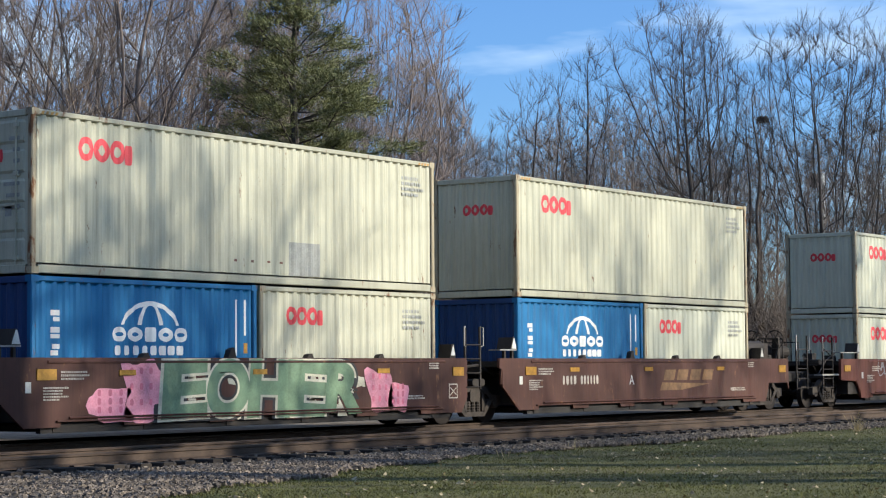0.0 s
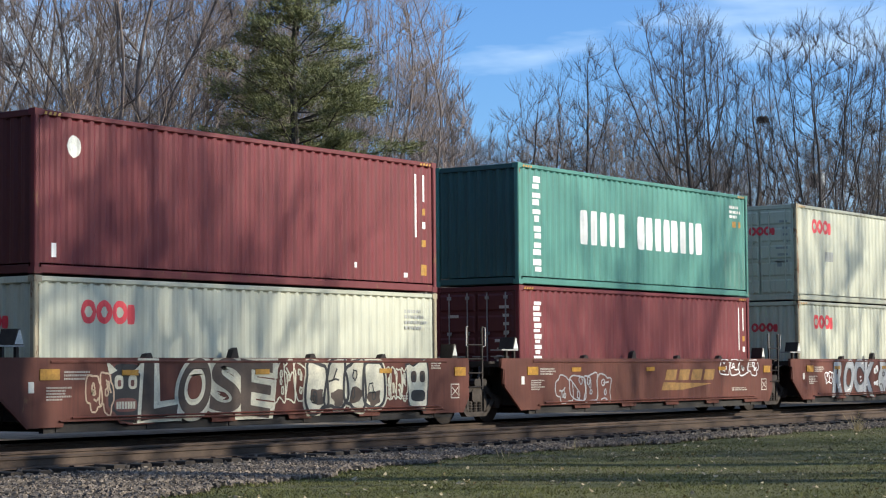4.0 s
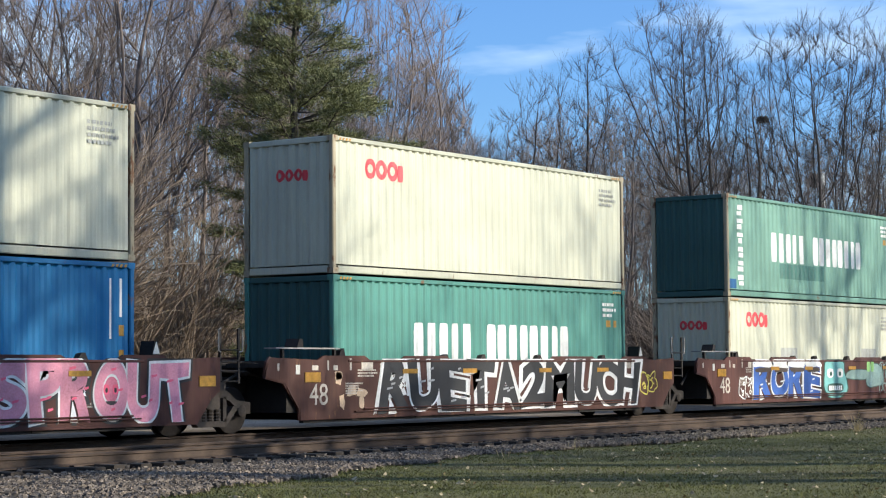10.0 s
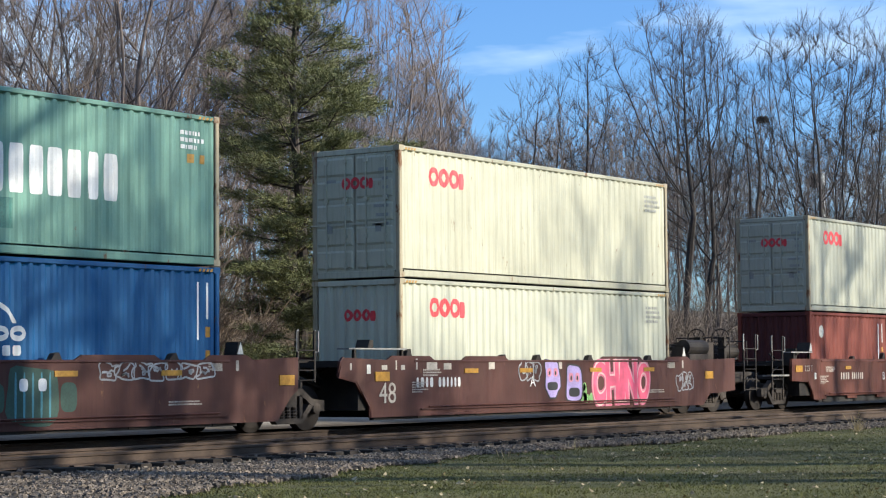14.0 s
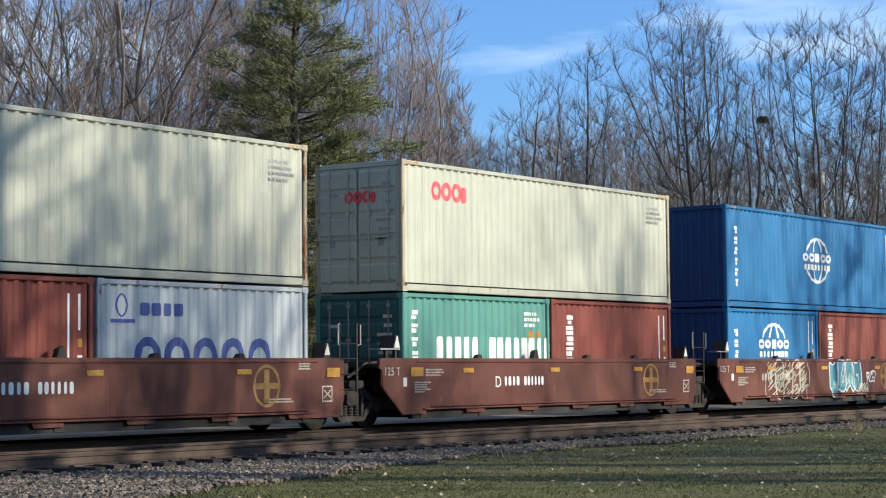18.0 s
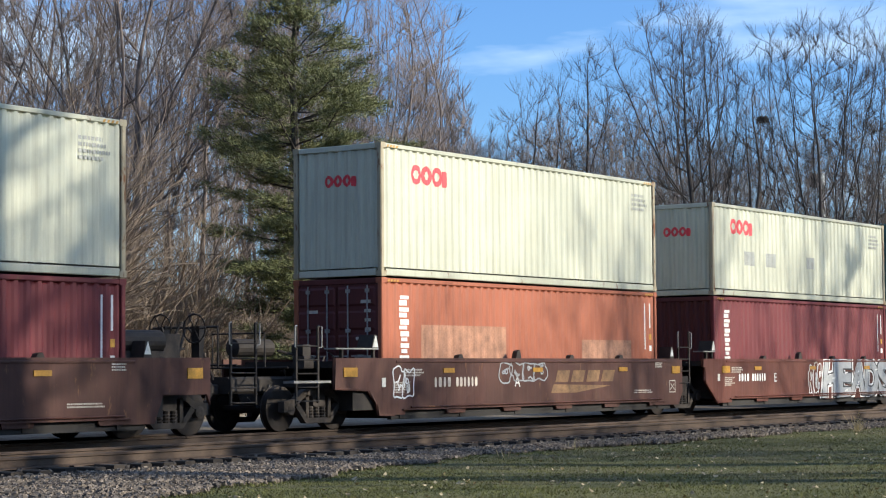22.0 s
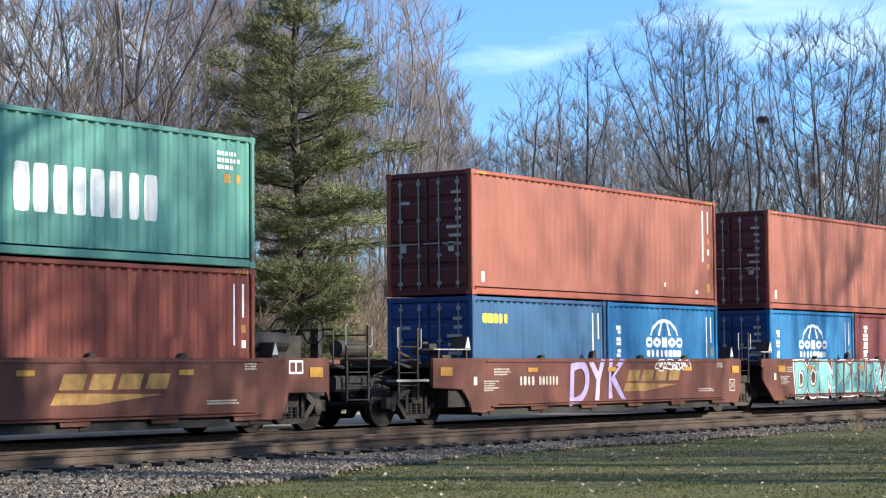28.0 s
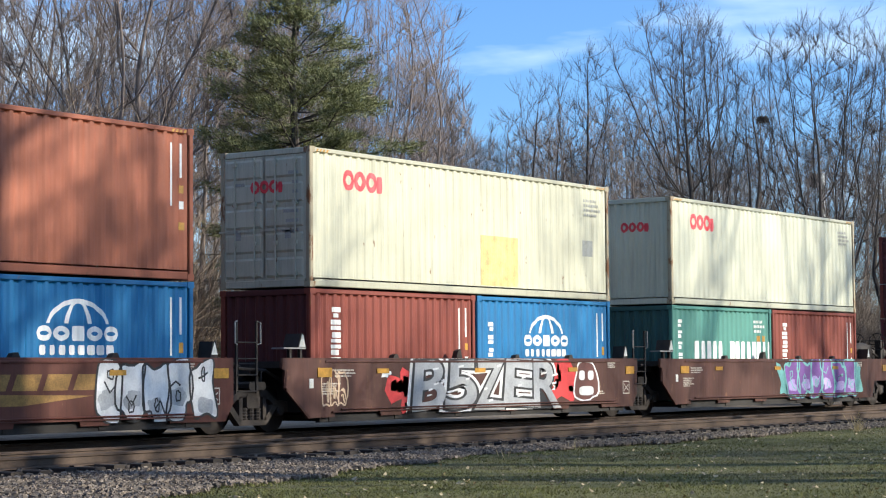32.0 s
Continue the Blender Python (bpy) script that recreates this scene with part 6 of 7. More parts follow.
# ---- a bird's nest, a pole and a parked car beyond the trees ----
nb = MB()
nrnd = random.Random(5)
for k in range(300):
    a, r = nrnd.random() * 6.28, nrnd.uniform(0.02, 0.36)
    p = Vector((r * math.cos(a), r * math.sin(a), nrnd.uniform(-0.18, 0.14)))
    d = Vector((-math.sin(a) + nrnd.gauss(0, 0.4), math.cos(a) + nrnd.gauss(0, 0.4), nrnd.gauss(0, 0.25))).normalized() * nrnd.uniform(0.15, 0.3)
    nb.tube([p - d, p + d], 0.014, 3)
nest = thing("bird_nest", (109.5, 26.95, 16.1), "dark bird's nest of sticks high in a bare tree", "nest")
part("stick_bowl", nb, GRIME, nest)
top_z = 14.2 - ground_height(124.0, 29.7)
pole = thing("utility_pole", (124.0, 29.7, ground_height(124.0, 29.7)), "pale pole with a dark box near its top", "pole")
part("mast", MB().tube([(0, 0, -0.2), (0, 0, top_z)], 0.20, 10, 0.17), BARE, pole)
part("transformer", MB().disc((-0.34, 0.45, top_z - 1.0), 2, [(0, 0.1), (0.04, 0.30), (0.9, 0.30), (0.96, 0.1)], 12), GRIME, pole)
part("bracket", MB().box(-0.35, 0.05, -0.05, 0.40, top_z - 0.6, top_z - 0.52), GRIME, pole)
sx, sy = 95.05, 65.6
CARPAINT = surface("white_car_paint", (0.75, 0.76, 0.77), 0.3, 0, 0.06, 2.0, 40.0, 0.0)
GLASS = surface("dark_car_glass", (0.03, 0.04, 0.045), 0.12, 0.0, 0.2, 3.0, 40.0, 0.0)
suv = thing("parked_car", (sx, sy, ground_height(sx, sy)), "white car parked beyond the bare trees", "car")
suv.rotation_euler.z = radians(205)
body = MB()
for y0, y1 in ((-0.92, 0.92),):
    body.loft([[(x, y, z) for x, z in ((-2.3, 0.45), (-2.35, 0.95), (-1.2, 1.08), (-0.55, 1.72), (1.7, 1.78), (2.25, 1.05), (2.3, 0.45))] for y in (y0, y0 + 0.12, y1 - 0.12, y1)], caps=True)
part("body", body, CARPAINT, suv)
part("windscreen", MB().face([(-1.17, -0.75, 1.12), (-1.17, 0.75, 1.12), (-0.60, 0.68, 1.69), (-0.60, -0.68, 1.69)]), GLASS, suv, (-0.03, 0, 0.02))
for y in (-0.935, 0.93):
    part("side_window", MB().box(-0.5, 1.6, y, y + 0.006, 1.15, 1.62), GLASS, suv)
for x in (-1.45, 1.45):
    for y in (-0.85, 0.65):
        part("wheel", MB().disc((0, 0, 0), 1, [(0, 0.2), (0.02, 0.34), (0.18, 0.34), (0.2, 0.2)], 18), RUBBER, suv, (x, y, 0.34))


# ---- the train ----
HC, STD = 2.896, 2.591
Z0 = 0.34
F40, F20 = 12.192, 6.058
LOOKS = {"cream": (CREAM, "cream-painted"), "worn": (CREAM_WORN, "rust-streaked cream"), "ash": (CREAM_DULL, "dull grey-cream"), "grey": (WHITE_GREY, "pale grey"), "blue": (BLUE, "bright blue"),
         "deep": (BLUE_DEEP, "deep blue"), "dull": (BLUE_DULL, "faded blue"), "teal": (TEAL, "green"), "pale": (TEAL_PALE, "weathered pale green"),
         "maroon": (MAROON, "maroon"), "brick": (BRICK, "brick red"), "salmon": (SALMON, "faded red"), "orange": (ORANGE, "faded orange-red")}
HUES = {"cream": (0.491, 0.499, 0.390), "worn": (0.452, 0.445, 0.335), "ash": (0.42, 0.425, 0.34), "grey": (0.421, 0.460, 0.468), "blue": (0.003, 0.150, 0.350), "deep": (0.003, 0.100, 0.262), "dull": (0.023, 0.082, 0.195), "teal": (0.078, 0.257, 0.211), "pale": (0.164, 0.335, 0.265), "maroon": (0.164, 0.027, 0.031), "brick": (0.211, 0.043, 0.027), "salmon": (0.315, 0.080, 0.046), "orange": (0.374, 0.113, 0.058)}
MARKS = {"rings": "with a coral red emblem", "globe": "with a white globe emblem", "word": "with white blocks", "navy": "with navy rings",
         "column": "with white signs", "small": "with small white marks", "yellow": "with a small yellow emblem"}
MOVING = []
# worn coats for the edges; darker end coats with shade put into the colour
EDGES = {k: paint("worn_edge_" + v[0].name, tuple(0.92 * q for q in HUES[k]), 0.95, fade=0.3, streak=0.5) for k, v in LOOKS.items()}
DOORS = {"salmon": MAROON_SHADE, "orange": MAROON_SHADE, "brick": MAROON_SHADE, "deep": NAVY_SHADE, "dull": NAVY_SHADE, "blue": NAVY_SHADE, "teal": TEAL_SHADE, "pale": TEAL_SHADE, "maroon": MAROON_SHADE}


STRAWY = surface("yellowed_patch", (0.60, 0.47, 0.18), 0.6, 0.0, 0.35, 3.0, 30.0, 0.0)
SCUFF = surface("scuffed_rust_patch", (0.17, 0.075, 0.05), 0.7, 0.0, 0.4, 6.0, 30.0, 0.0)
CHALK = surface("chalky_patch", (0.38, 0.185, 0.11), 0.75, 0.0, 0.4, 3.0, 30.0, 0.0)
SKY_PATCH = surface("light_blue_patch", (0.06, 0.27, 0.50), 0.5, 0.0, 0.1, 3.0, 30.0, 0.0)
PALE_PATCH = surface("pale_patch", (0.51, 0.49, 0.34), 0.5, 0.0, 0.12, 3.0, 30.0, 0.0)
MOSSY = surface("dark_green_patch", (0.055, 0.20, 0.16), 0.5, 0.0, 0.2, 3.0, 30.0, 0.0)
PATCHES = {(-91, True): ((7.1, 8.09, 0.20, 0.88, GREY_PATCH), (5.41, 5.5, 0.42, 0.47, SCUFF), (5.9, 6.0, 0.42, 0.47, SCUFF), (6.4, 6.5, 0.43, 0.47, SCUFF), (6.8, 6.9, 0.43, 0.47, SCUFF)),
           (-55, True): ((5.54, 6.66, 0.40, 1.36, PALE_PATCH), (3.72, 4.43, 0.70, 1.10, GREY_PATCH)),
           (-24, True): ((10.69, 11.95, 0.22, 1.24, MOSSY),),
           (-9, True): ((2.09, 2.72, 1.23, 1.53, GREY_PATCH), (11.15, 11.76, 1.26, 1.60, GREY_PATCH)),
           (28, False): ((3.30, 4.03, 1.22, 1.53, SKY_PATCH),),
           (28, True): ((3.75, 3.95, 0.95, 1.08, GREY_PATCH),),
           (64, True): ((3.42, 6.59, 0.60, 1.04, MOSSY), (0.18, 0.58, 0.22, 0.49, BLUE_DEEP)),
           (64, False): ((3.40, 4.55, 1.10, 1.48, GREY_PATCH), (9.34, 10.5, 1.10, 1.48, GREY_PATCH)),
           (82, True): ((6.01, 6.85, 0.45, 0.98, MOSSY),),
           (203, False): ((1.49, 4.94, 1.0, 1.89, CHALK), (8.36, 10.84, 1.0, 1.62, CHALK)),
           (219, True): ((2.0, 2.7, 0.9, 1.3, GREY_PATCH), (3.4, 4.1, 0.9, 1.3, GREY_PATCH), (6.2, 6.8, 0.95, 1.3, GREY_PATCH)),
           (316, True): ((5.34, 7.16, 0.20, 0.95, SCUFF),),
           (332, True): ((6.35, 7.95, 0.22, 1.38, STRAWY), (10.9, 11.4, 1.08, 1.48, GREY_PATCH))}


def load(x, z, size, h, look_key, logo, end, words="", deep=0.021, top=True):
    mat_c, word = LOOKS[look_key]
    feet = "forty-foot" if size == F40 else "twenty-foot"
    where = "on top" if top else "in the well"
    doors = "doors leading" if end == "door" else ""
    lab = f"{word} {feet} container {MARKS[logo]}, {where}"
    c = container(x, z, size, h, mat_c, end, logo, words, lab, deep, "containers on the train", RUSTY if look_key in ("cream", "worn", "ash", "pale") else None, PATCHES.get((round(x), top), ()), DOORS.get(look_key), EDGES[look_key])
    MOVING.append((c, x, z))


def unit(x, kind, left, right, paint_mat, letter, extra, lower, upper, label):
    c = well_car(x, kind, left, right, paint_mat, letter, extra, label)
    MOVING.append((c, x, 0.0))
    h0 = lower[0][0]
    if len(lower) == 1:
        load(x, Z0, F40, h0, *lower[0][1:], top=False)
    else:
        load(x, Z0, F20, h0, *lower[0][1:], top=False)
        load(x + F40 - F20, Z0, F20, h0, *lower[1][1:], top=False)
    if upper:
        load(x, Z0 + h0 + 0.026, F40, *upper)
    return c


SHALLOW = 0.015
RED_CAR = "rust-red steel well car"
OLD_CAR = "weathered red-brown well car"
LONG_CAR = "long dirty red-brown well car with graffiti"
SEAL_CAR = "red-brown well car with a round gold emblem"
W0 = unit(-90.74, "short", "joint", "joint", CAR_OLD, "", {"nonum"}, [(STD, "blue", "globe", "front"), (STD, "worn", "rings", "front")], (HC, "worn", "rings", "door"), OLD_CAR + " and large green graffiti")
W1 = unit(-75.17, "short", "joint", "end", CAR_OLD, "A", {"gold", "faded"}, [(STD, "blue", "globe", "front"), (STD, "cream", "rings", "front")], (HC, "worn", "rings", "front"), OLD_CAR)
W2 = unit(-55.27, "short", "end", "joint", CAR_RED, "A", {"gold"}, [(STD, "cream", "rings", "front")], (STD, "cream", "rings", "front"), RED_CAR)
W3 = unit(-39.70, "short", "joint", "joint", CAR_RED, "", {"nonum"}, [(STD, "cream", "rings", "front", "", SHALLOW)], (HC, "maroon", "small", "front", "dot"), RED_CAR + " and cream graffiti")
W4 = unit(-24.12, "short", "joint", "joint", CAR_RED, "", {"gold", "nonum"}, [(HC, "maroon", "column", "door")], (HC, "teal", "word", "front"), RED_CAR)
W5 = unit(-8.65, "short", "joint", "joint", CAR_RED, "", {"nonum"}, [(HC, "cream", "rings", "front")], (HC, "cream", "rings", "door", "", SHALLOW), RED_CAR + " and silver and yellow graffiti")
W6 = unit(6.86, "short", "joint", "end", CAR_RED, "B", {"gold", "box", "faded"}, [(HC, "brick", "column", "front")], (STD, "grey", "navy", "door", "", SHALLOW), RED_CAR)
W7 = unit(27.96, "long", "end", "joint", CAR_BROWN, "B", set(), [(HC, "blue", "globe", "front")], (HC, "cream", "rings", "front", "", SHALLOW), LONG_CAR + " in pink")
W8 = unit(46.07, "long", "joint", "joint", CAR_OLD, "", {"nonum"}, [(HC, "teal", "word", "front", "plain")], (HC, "cream", "rings", "front", "", SHALLOW), LONG_CAR + " in black and white")
W9 = unit(64.10, "long", "joint", "joint", CAR_BROWN, "", {"nonum"}, [(HC, "cream", "rings", "front", "", SHALLOW)], (HC, "pale", "word", "front"), LONG_CAR + " in blue, white and turquoise")
W10 = unit(82.21, "long", "joint", "joint", CAR_BROWN, "", {"nonum"}, [(HC, "deep", "globe", "door")], (HC, "pale", "word", "front"), LONG_CAR + " in white and dark green")
W11 = unit(100.31, "long", "joint", "end", CAR_BROWN, "A", {"bright"}, [(HC, "cream", "rings", "front")], (HC, "worn", "rings", "door", "", SHALLOW), LONG_CAR + " in bright pink")
W12 = unit(121.40, "short", "end", "joint", CAR_RED, "B", {"seal", "faded"}, [(STD, "brick", "small", "front", "dot"), (STD, "grey", "navy", "front")], (HC, "ash", "rings", "door", "", SHALLOW), SEAL_CAR)
W13 = unit(136.72, "short", "joint", "joint", CAR_RED, "C", {"seal", "lc", "bright"}, [(STD, "brick", "column", "front"), (STD, "grey", "navy", "front")], (HC, "ash", "rings", "front", "", SHALLOW), SEAL_CAR)
W14 = unit(152.20, "short", "joint", "joint", CAR_RED, "D", {"seal", "lc", "bright"}, [(STD, "teal", "word", "door"), (STD, "brick", "column", "front")], (HC, "ash", "rings", "door", "", SHALLOW), SEAL_CAR)
W15 = unit(167.71, "short", "joint", "joint", CAR_RED, "", {"seal"}, [(STD, "blue", "globe", "front"), (STD, "brick", "column", "front")], (HC, "blue", "globe", "front", "whole"), SEAL_CAR + " and striped graffiti")
W16 = unit(183.27, "short", "joint", "end", CAR_OLD, "A", {"load", "nonum"}, [(STD, "blue", "globe", "front"), (STD, "maroon", "column", "front")], (HC, "cream", "rings", "door", "", SHALLOW), OLD_CAR + " and a scrawled tag")
W17 = unit(203.29, "short", "end", "joint", CAR_OLD, "A", {"gold", "faded"}, [(HC, "orange", "column", "door", "", SHALLOW)], (HC, "cream", "rings", "front"), OLD_CAR + " and a gold emblem")
W18 = unit(218.74, "short", "joint", "joint", CAR_RED, "E", {"bright", "early"}, [(HC, "maroon", "column", "front")], (STD, "cream", "rings", "front"), RED_CAR + " and silver graffiti")
W19 = unit(234.22, "short", "joint", "joint", CAR_RED, "D", {"gold", "bright", "early"}, [(HC, "pale", "word", "front")], (HC, "teal", "word", "door", "plain"), RED_CAR + " and white line graffiti")
W20 = unit(249.63, "short", "joint", "joint", CAR_RED, "C", {"lc"}, [(HC, "cream", "rings", "door")], (HC, "deep", "globe", "front", "whole"), RED_CAR + " and black and green graffiti")
W21 = unit(265.29, "short", "joint", "end", CAR_RED, "B", {"gold", "box"}, [(HC, "brick", "column", "door")], (STD, "teal", "word", "door"), RED_CAR)
W22 = unit(285.14, "short", "end", "joint", CAR_RED, "", {"gold"}, [(STD, "dull", "yellow", "door"), (STD, "blue", "globe", "front")], (HC, "salmon", "small", "door", "", SHALLOW), RED_CAR + " and a pale violet scrawl")
W23 = unit(300.66, "short", "joint", "joint", CAR_RED, "", {"nonum"}, [(STD, "blue", "globe", "door"), (STD, "maroon", "column", "front")], (HC, "salmon", "small", "door", "", SHALLOW), RED_CAR + " and turquoise graffiti")
W24 = unit(316.20, "short", "joint", "joint", CAR_RED, "", {"gold", "nonum"}, [(STD, "maroon", "column", "front"), (STD, "blue", "globe", "front")], (HC, "orange", "column", "door", "", SHALLOW), RED_CAR + " and cream and silver graffiti")
W25 = unit(331.93, "short", "joint", "joint", CAR_OLD, "", {"nonum"}, [(STD, "brick", "column", "front", "", 0.028), (STD, "blue", "globe", "front")], (HC, "worn", "rings", "door", "", SHALLOW), OLD_CAR + " and large silver graffiti")
W26 = unit(347.42, "short", "joint", "end", CAR_OLD, "", {"nonum", "faded", "gold"}, [(STD, "teal", "word", "front"), (STD, "brick", "column", "front", "", 0.028)], (HC, "cream", "rings", "front", "", SHALLOW), OLD_CAR + " and purple graffiti")
W27 = unit(367.40, "short", "end", "joint", CAR_OLD, "", {"nonum"}, [(STD, "maroon", "small", "door")], (HC, "brick", "small", "door"), OLD_CAR)


# ---- graffiti ----
def spray_paint(name, col):
    return surface(name, col, 0.5, 0.0, 0.22, 2.5, 30.0, 0.0)


SP = {k: spray_paint(k + "_spray_paint", v) for k, v in {
    "moss": (0.16, 0.26, 0.15), "pink": (0.62, 0.16, 0.24), "rose": (0.72, 0.28, 0.36), "hot": (0.85, 0.12, 0.22), "silver": (0.37, 0.38, 0.385), "white": (0.74, 0.74, 0.72), "black": (0.018, 0.018, 0.02),
    "cream": (0.58, 0.55, 0.42), "mustard": (0.38, 0.30, 0.045), "navy": (0.04, 0.06, 0.20), "aqua": (0.16, 0.42, 0.40), "bottle": (0.02, 0.07, 0.05), "lilac": (0.42, 0.33, 0.62), "rust": (0.13, 0.04, 0.03), "sand": (0.50, 0.36, 0.24), "teal": (0.06, 0.25, 0.30), "violet": (0.16, 0.06, 0.26), "lime": (0.25, 0.50, 0.16), "gold": (0.50, 0.36, 0.06), "red": (0.55, 0.03, 0.03), "grey": (0.32, 0.33, 0.34), "umber": (0.060, 0.038, 0.026), "tan": (0.50, 0.42, 0.24), "lemon": (0.66, 0.56, 0.10), "cobalt": (0.03, 0.11, 0.40), "mint": (0.27, 0.40, 0.36), "blush": (0.80, 0.50, 0.48)}.items()}


def tag(w, x0, x1, z0, z1, fill, line, n, seed, halo="", accent="", style="bubble"):
    spray(w, x0, x1, z0, z1, SP[fill], SP[line], n, seed, SP[halo] if halo else None, SP[accent] if accent else None, style)


def word(w, body, x0, x1, z0, z1, fill, edge, halo="", shade="", seed=1, fat=0.05, swing=1.0):
    sprayed_word(w, body, x0, x1, z0, z1, SP[fill], SP[edge] if edge else None, SP[halo] if halo else None, SP[shade] if shade else None, seed, fat, swing)


word(W0, "EOHER", 3.0, 9.1, 0.31, 1.47, "moss", "cream", "black", "", 1, 0.05, 0.5)
sprayed_specks(W0, 3.1, 9.0, 0.4, 1.4, 22, 0.16, SP["cream"], 101)
for q, r, h in ((9.7, 0.45, 0.62), (10.35, 0.35, 0.42), (2.45, 0.5, 0.75), (1.65, 0.55, 0.40)):
    berry = sprayed_disc(W0, "sprayed_shape", q, 0.34 + h * 0.75, r, h * 0.75, SP["rose"], 0.005, int(q * 10), 0.2)
    for k in range(9):
        sprayed_disc(berry, "sprayed_dot", q - r * 0.55 + (k % 3) * r * 0.5, 0.42 + h * 0.35 + (k // 3) * h * 0.38, 0.045, 0.06, SP["pink"], 0.0075, k)
tag(W2, 0.9, 1.8, 1.0, 1.46, "white", "grey", 2, 4, style="wire")
tag(W2, 10.3, 11.1, 1.05, 1.47, "white", "grey", 2, 5, style="wire")
word(W3, "LOSE", 2.45, 6.05, 0.36, 1.46, "umber", "cream", "cream", "", 6, 0.02)
sprayed_face(W3, 1.95, 0.88, 0.42, 0.50, SP["black"], SP["rust"], SP["cream"], SP["cream"], 61)
for q in (-1, 1):
    part("sprayed_horn", MB().face([(1.95 + q * 0.22, YS - 0.0075, 1.26), (1.95 + q * 0.42, YS - 0.0075, 1.18), (1.95 + q * 0.50, YS - 0.0075, 1.45)]), SP["cream"], W3)
tag(W3, 6.15, 7.1, 0.6, 1.42, "cream", "cream", 3, 62, style="wire")
tag(W3, 7.15, 9.75, 0.38, 1.46, "cream", "black", 4, 7, "cream", "umber", "block")
tag(W3, 9.8, 10.6, 0.6, 1.3, "cream", "cream", 4, 63, style="wire")
sprayed_face(W3, 11.0, 0.92, 0.38, 0.50, SP["cream"], SP["black"], SP["umber"], None, 64)
tag(W3, 1.0, 1.6, 0.5, 1.2, "cream", "sand", 2, 8, style="wire")
tag(W4, 1.2, 3.7, 0.4, 1.1, "grey", "grey", 4, 9, style="wire")
tag(W4, 9.7, 12.0, 1.05, 1.46, "white", "white", 4, 10, style="wire")
word(W5, "ROCK", 1.75, 4.85, 0.33, 1.47, "silver", "black", "", "white", 11, 0.05)
tag(W5, 1.2, 1.7, 0.75, 1.1, "white", "white", 2, 51, style="wire")
sprayed_specks(W5, 4.6, 5.2, 0.7, 1.2, 4, 0.12, SP["white"], 52)
tag(W5, 5.3, 6.7, 0.40, 1.42, "silver", "umber", 2, 12, "", "grey")
tag(W5, 6.6, 8.2, 0.42, 1.42, "tan", "umber", 3, 53, "", "sand")
word(W5, "7", 8.25, 8.65, 0.5, 1.2, "white", "", "", "", 54, 0.05)
word(W5, "FEVER", 8.7, 11.35, 0.35, 1.46, "mustard", "black", "gold", "gold", 13, 0.05)
tag(W6, 5.2, 6.1, 0.85, 1.25, "white", "white", 3, 14, style="wire")
sprayed_specks(W7, 1.3, 6.1, 0.34, 1.46, 42, 0.10, SP["lemon"], 70)
word(W7, "CHUKN", 1.6, 5.9, 0.36, 1.46, "pink", "black", "lemon", "hot", 15, 0.05)
word(W7, "SPROUT", 8.4, 13.3, 0.33, 1.47, "rose", "white", "black", "hot", 16, 0.05)
sprayed_face(W7, 11.25, 0.80, 0.28, 0.36, SP["pink"], SP["black"], SP["hot"], None, 71)
sprayed_specks(W8, -0.6, 1.0, 0.5, 1.2, 6, 0.16, SP["sand"], 81)
word(W8, "RUETA", 1.2, 6.6, 0.31, 1.47, "black", "white", "white", "silver", 17, 0.05)
word(W8, "2MUCH", 6.75, 12.3, 0.33, 1.46, "black", "white", "white", "", 18, 0.05)
tag(W8, 12.4, 13.2, 0.6, 1.1, "lemon", "lemon", 2, 82, style="wire")
tag(W9, 0.0, 0.8, 0.4, 1.0, "white", "white", 2, 90, style="wire")
word(W9, "RORE", 0.9, 5.4, 0.34, 1.42, "cobalt", "white", "umber", "white", 19, 0.05)
for k in range(4):
    q = 0.95 + 1.12 * k
    sprayed_disc(W9, "sprayed_cap", q + 0.56, 1.36, 0.58, 0.13, SP["white"], 0.0140, 91 + k, 0.12)
    sprayed_disc(W9, "sprayed_cap", q + 0.56, 1.17, 0.50, 0.07, SP["umber"], 0.0135, 95 + k, 0.10)
sprayed_face(W9, 6.5, 0.87, 0.85, 0.55, SP["aqua"], SP["bottle"], SP["white"], SP["white"], 99)
beak = sprayed_disc(W9, "sprayed_shape", 8.25, 1.0, 0.85, 0.15, SP["mint"], 0.0060, 110, 0.10)
sprayed_disc(beak, "sprayed_edge", 8.25, 1.0, 0.90, 0.18, SP["bottle"], 0.0045, 110, 0.10)
trunk_p = sprayed_disc(W9, "sprayed_shape", 9.55, 0.95, 0.62, 0.36, SP["mint"], 0.0065, 111, 0.15)
sprayed_disc(trunk_p, "sprayed_edge", 9.55, 0.95, 0.66, 0.39, SP["bottle"], 0.0050, 111, 0.15)
for q in (9.05, 9.35):
    sprayed_disc(trunk_p, "sprayed_eye", q, 1.25, 0.13, 0.17, SP["lime"], 0.0090, 112)
tag(W9, 9.9, 11.2, 0.45, 1.42, "mint", "mint", 4, 20, style="wire")
tag(W9, 11.0, 13.0, 0.7, 1.44, "white", "white", 5, 21, style="wire")
crab = sprayed_disc(W10, "sprayed_shape", 2.25, 1.0, 0.42, 0.40, SP["silver"], 0.0060, 113, 0.16)
sprayed_disc(crab, "sprayed_edge", 2.25, 1.0, 0.46, 0.43, SP["black"], 0.0045, 113, 0.16)
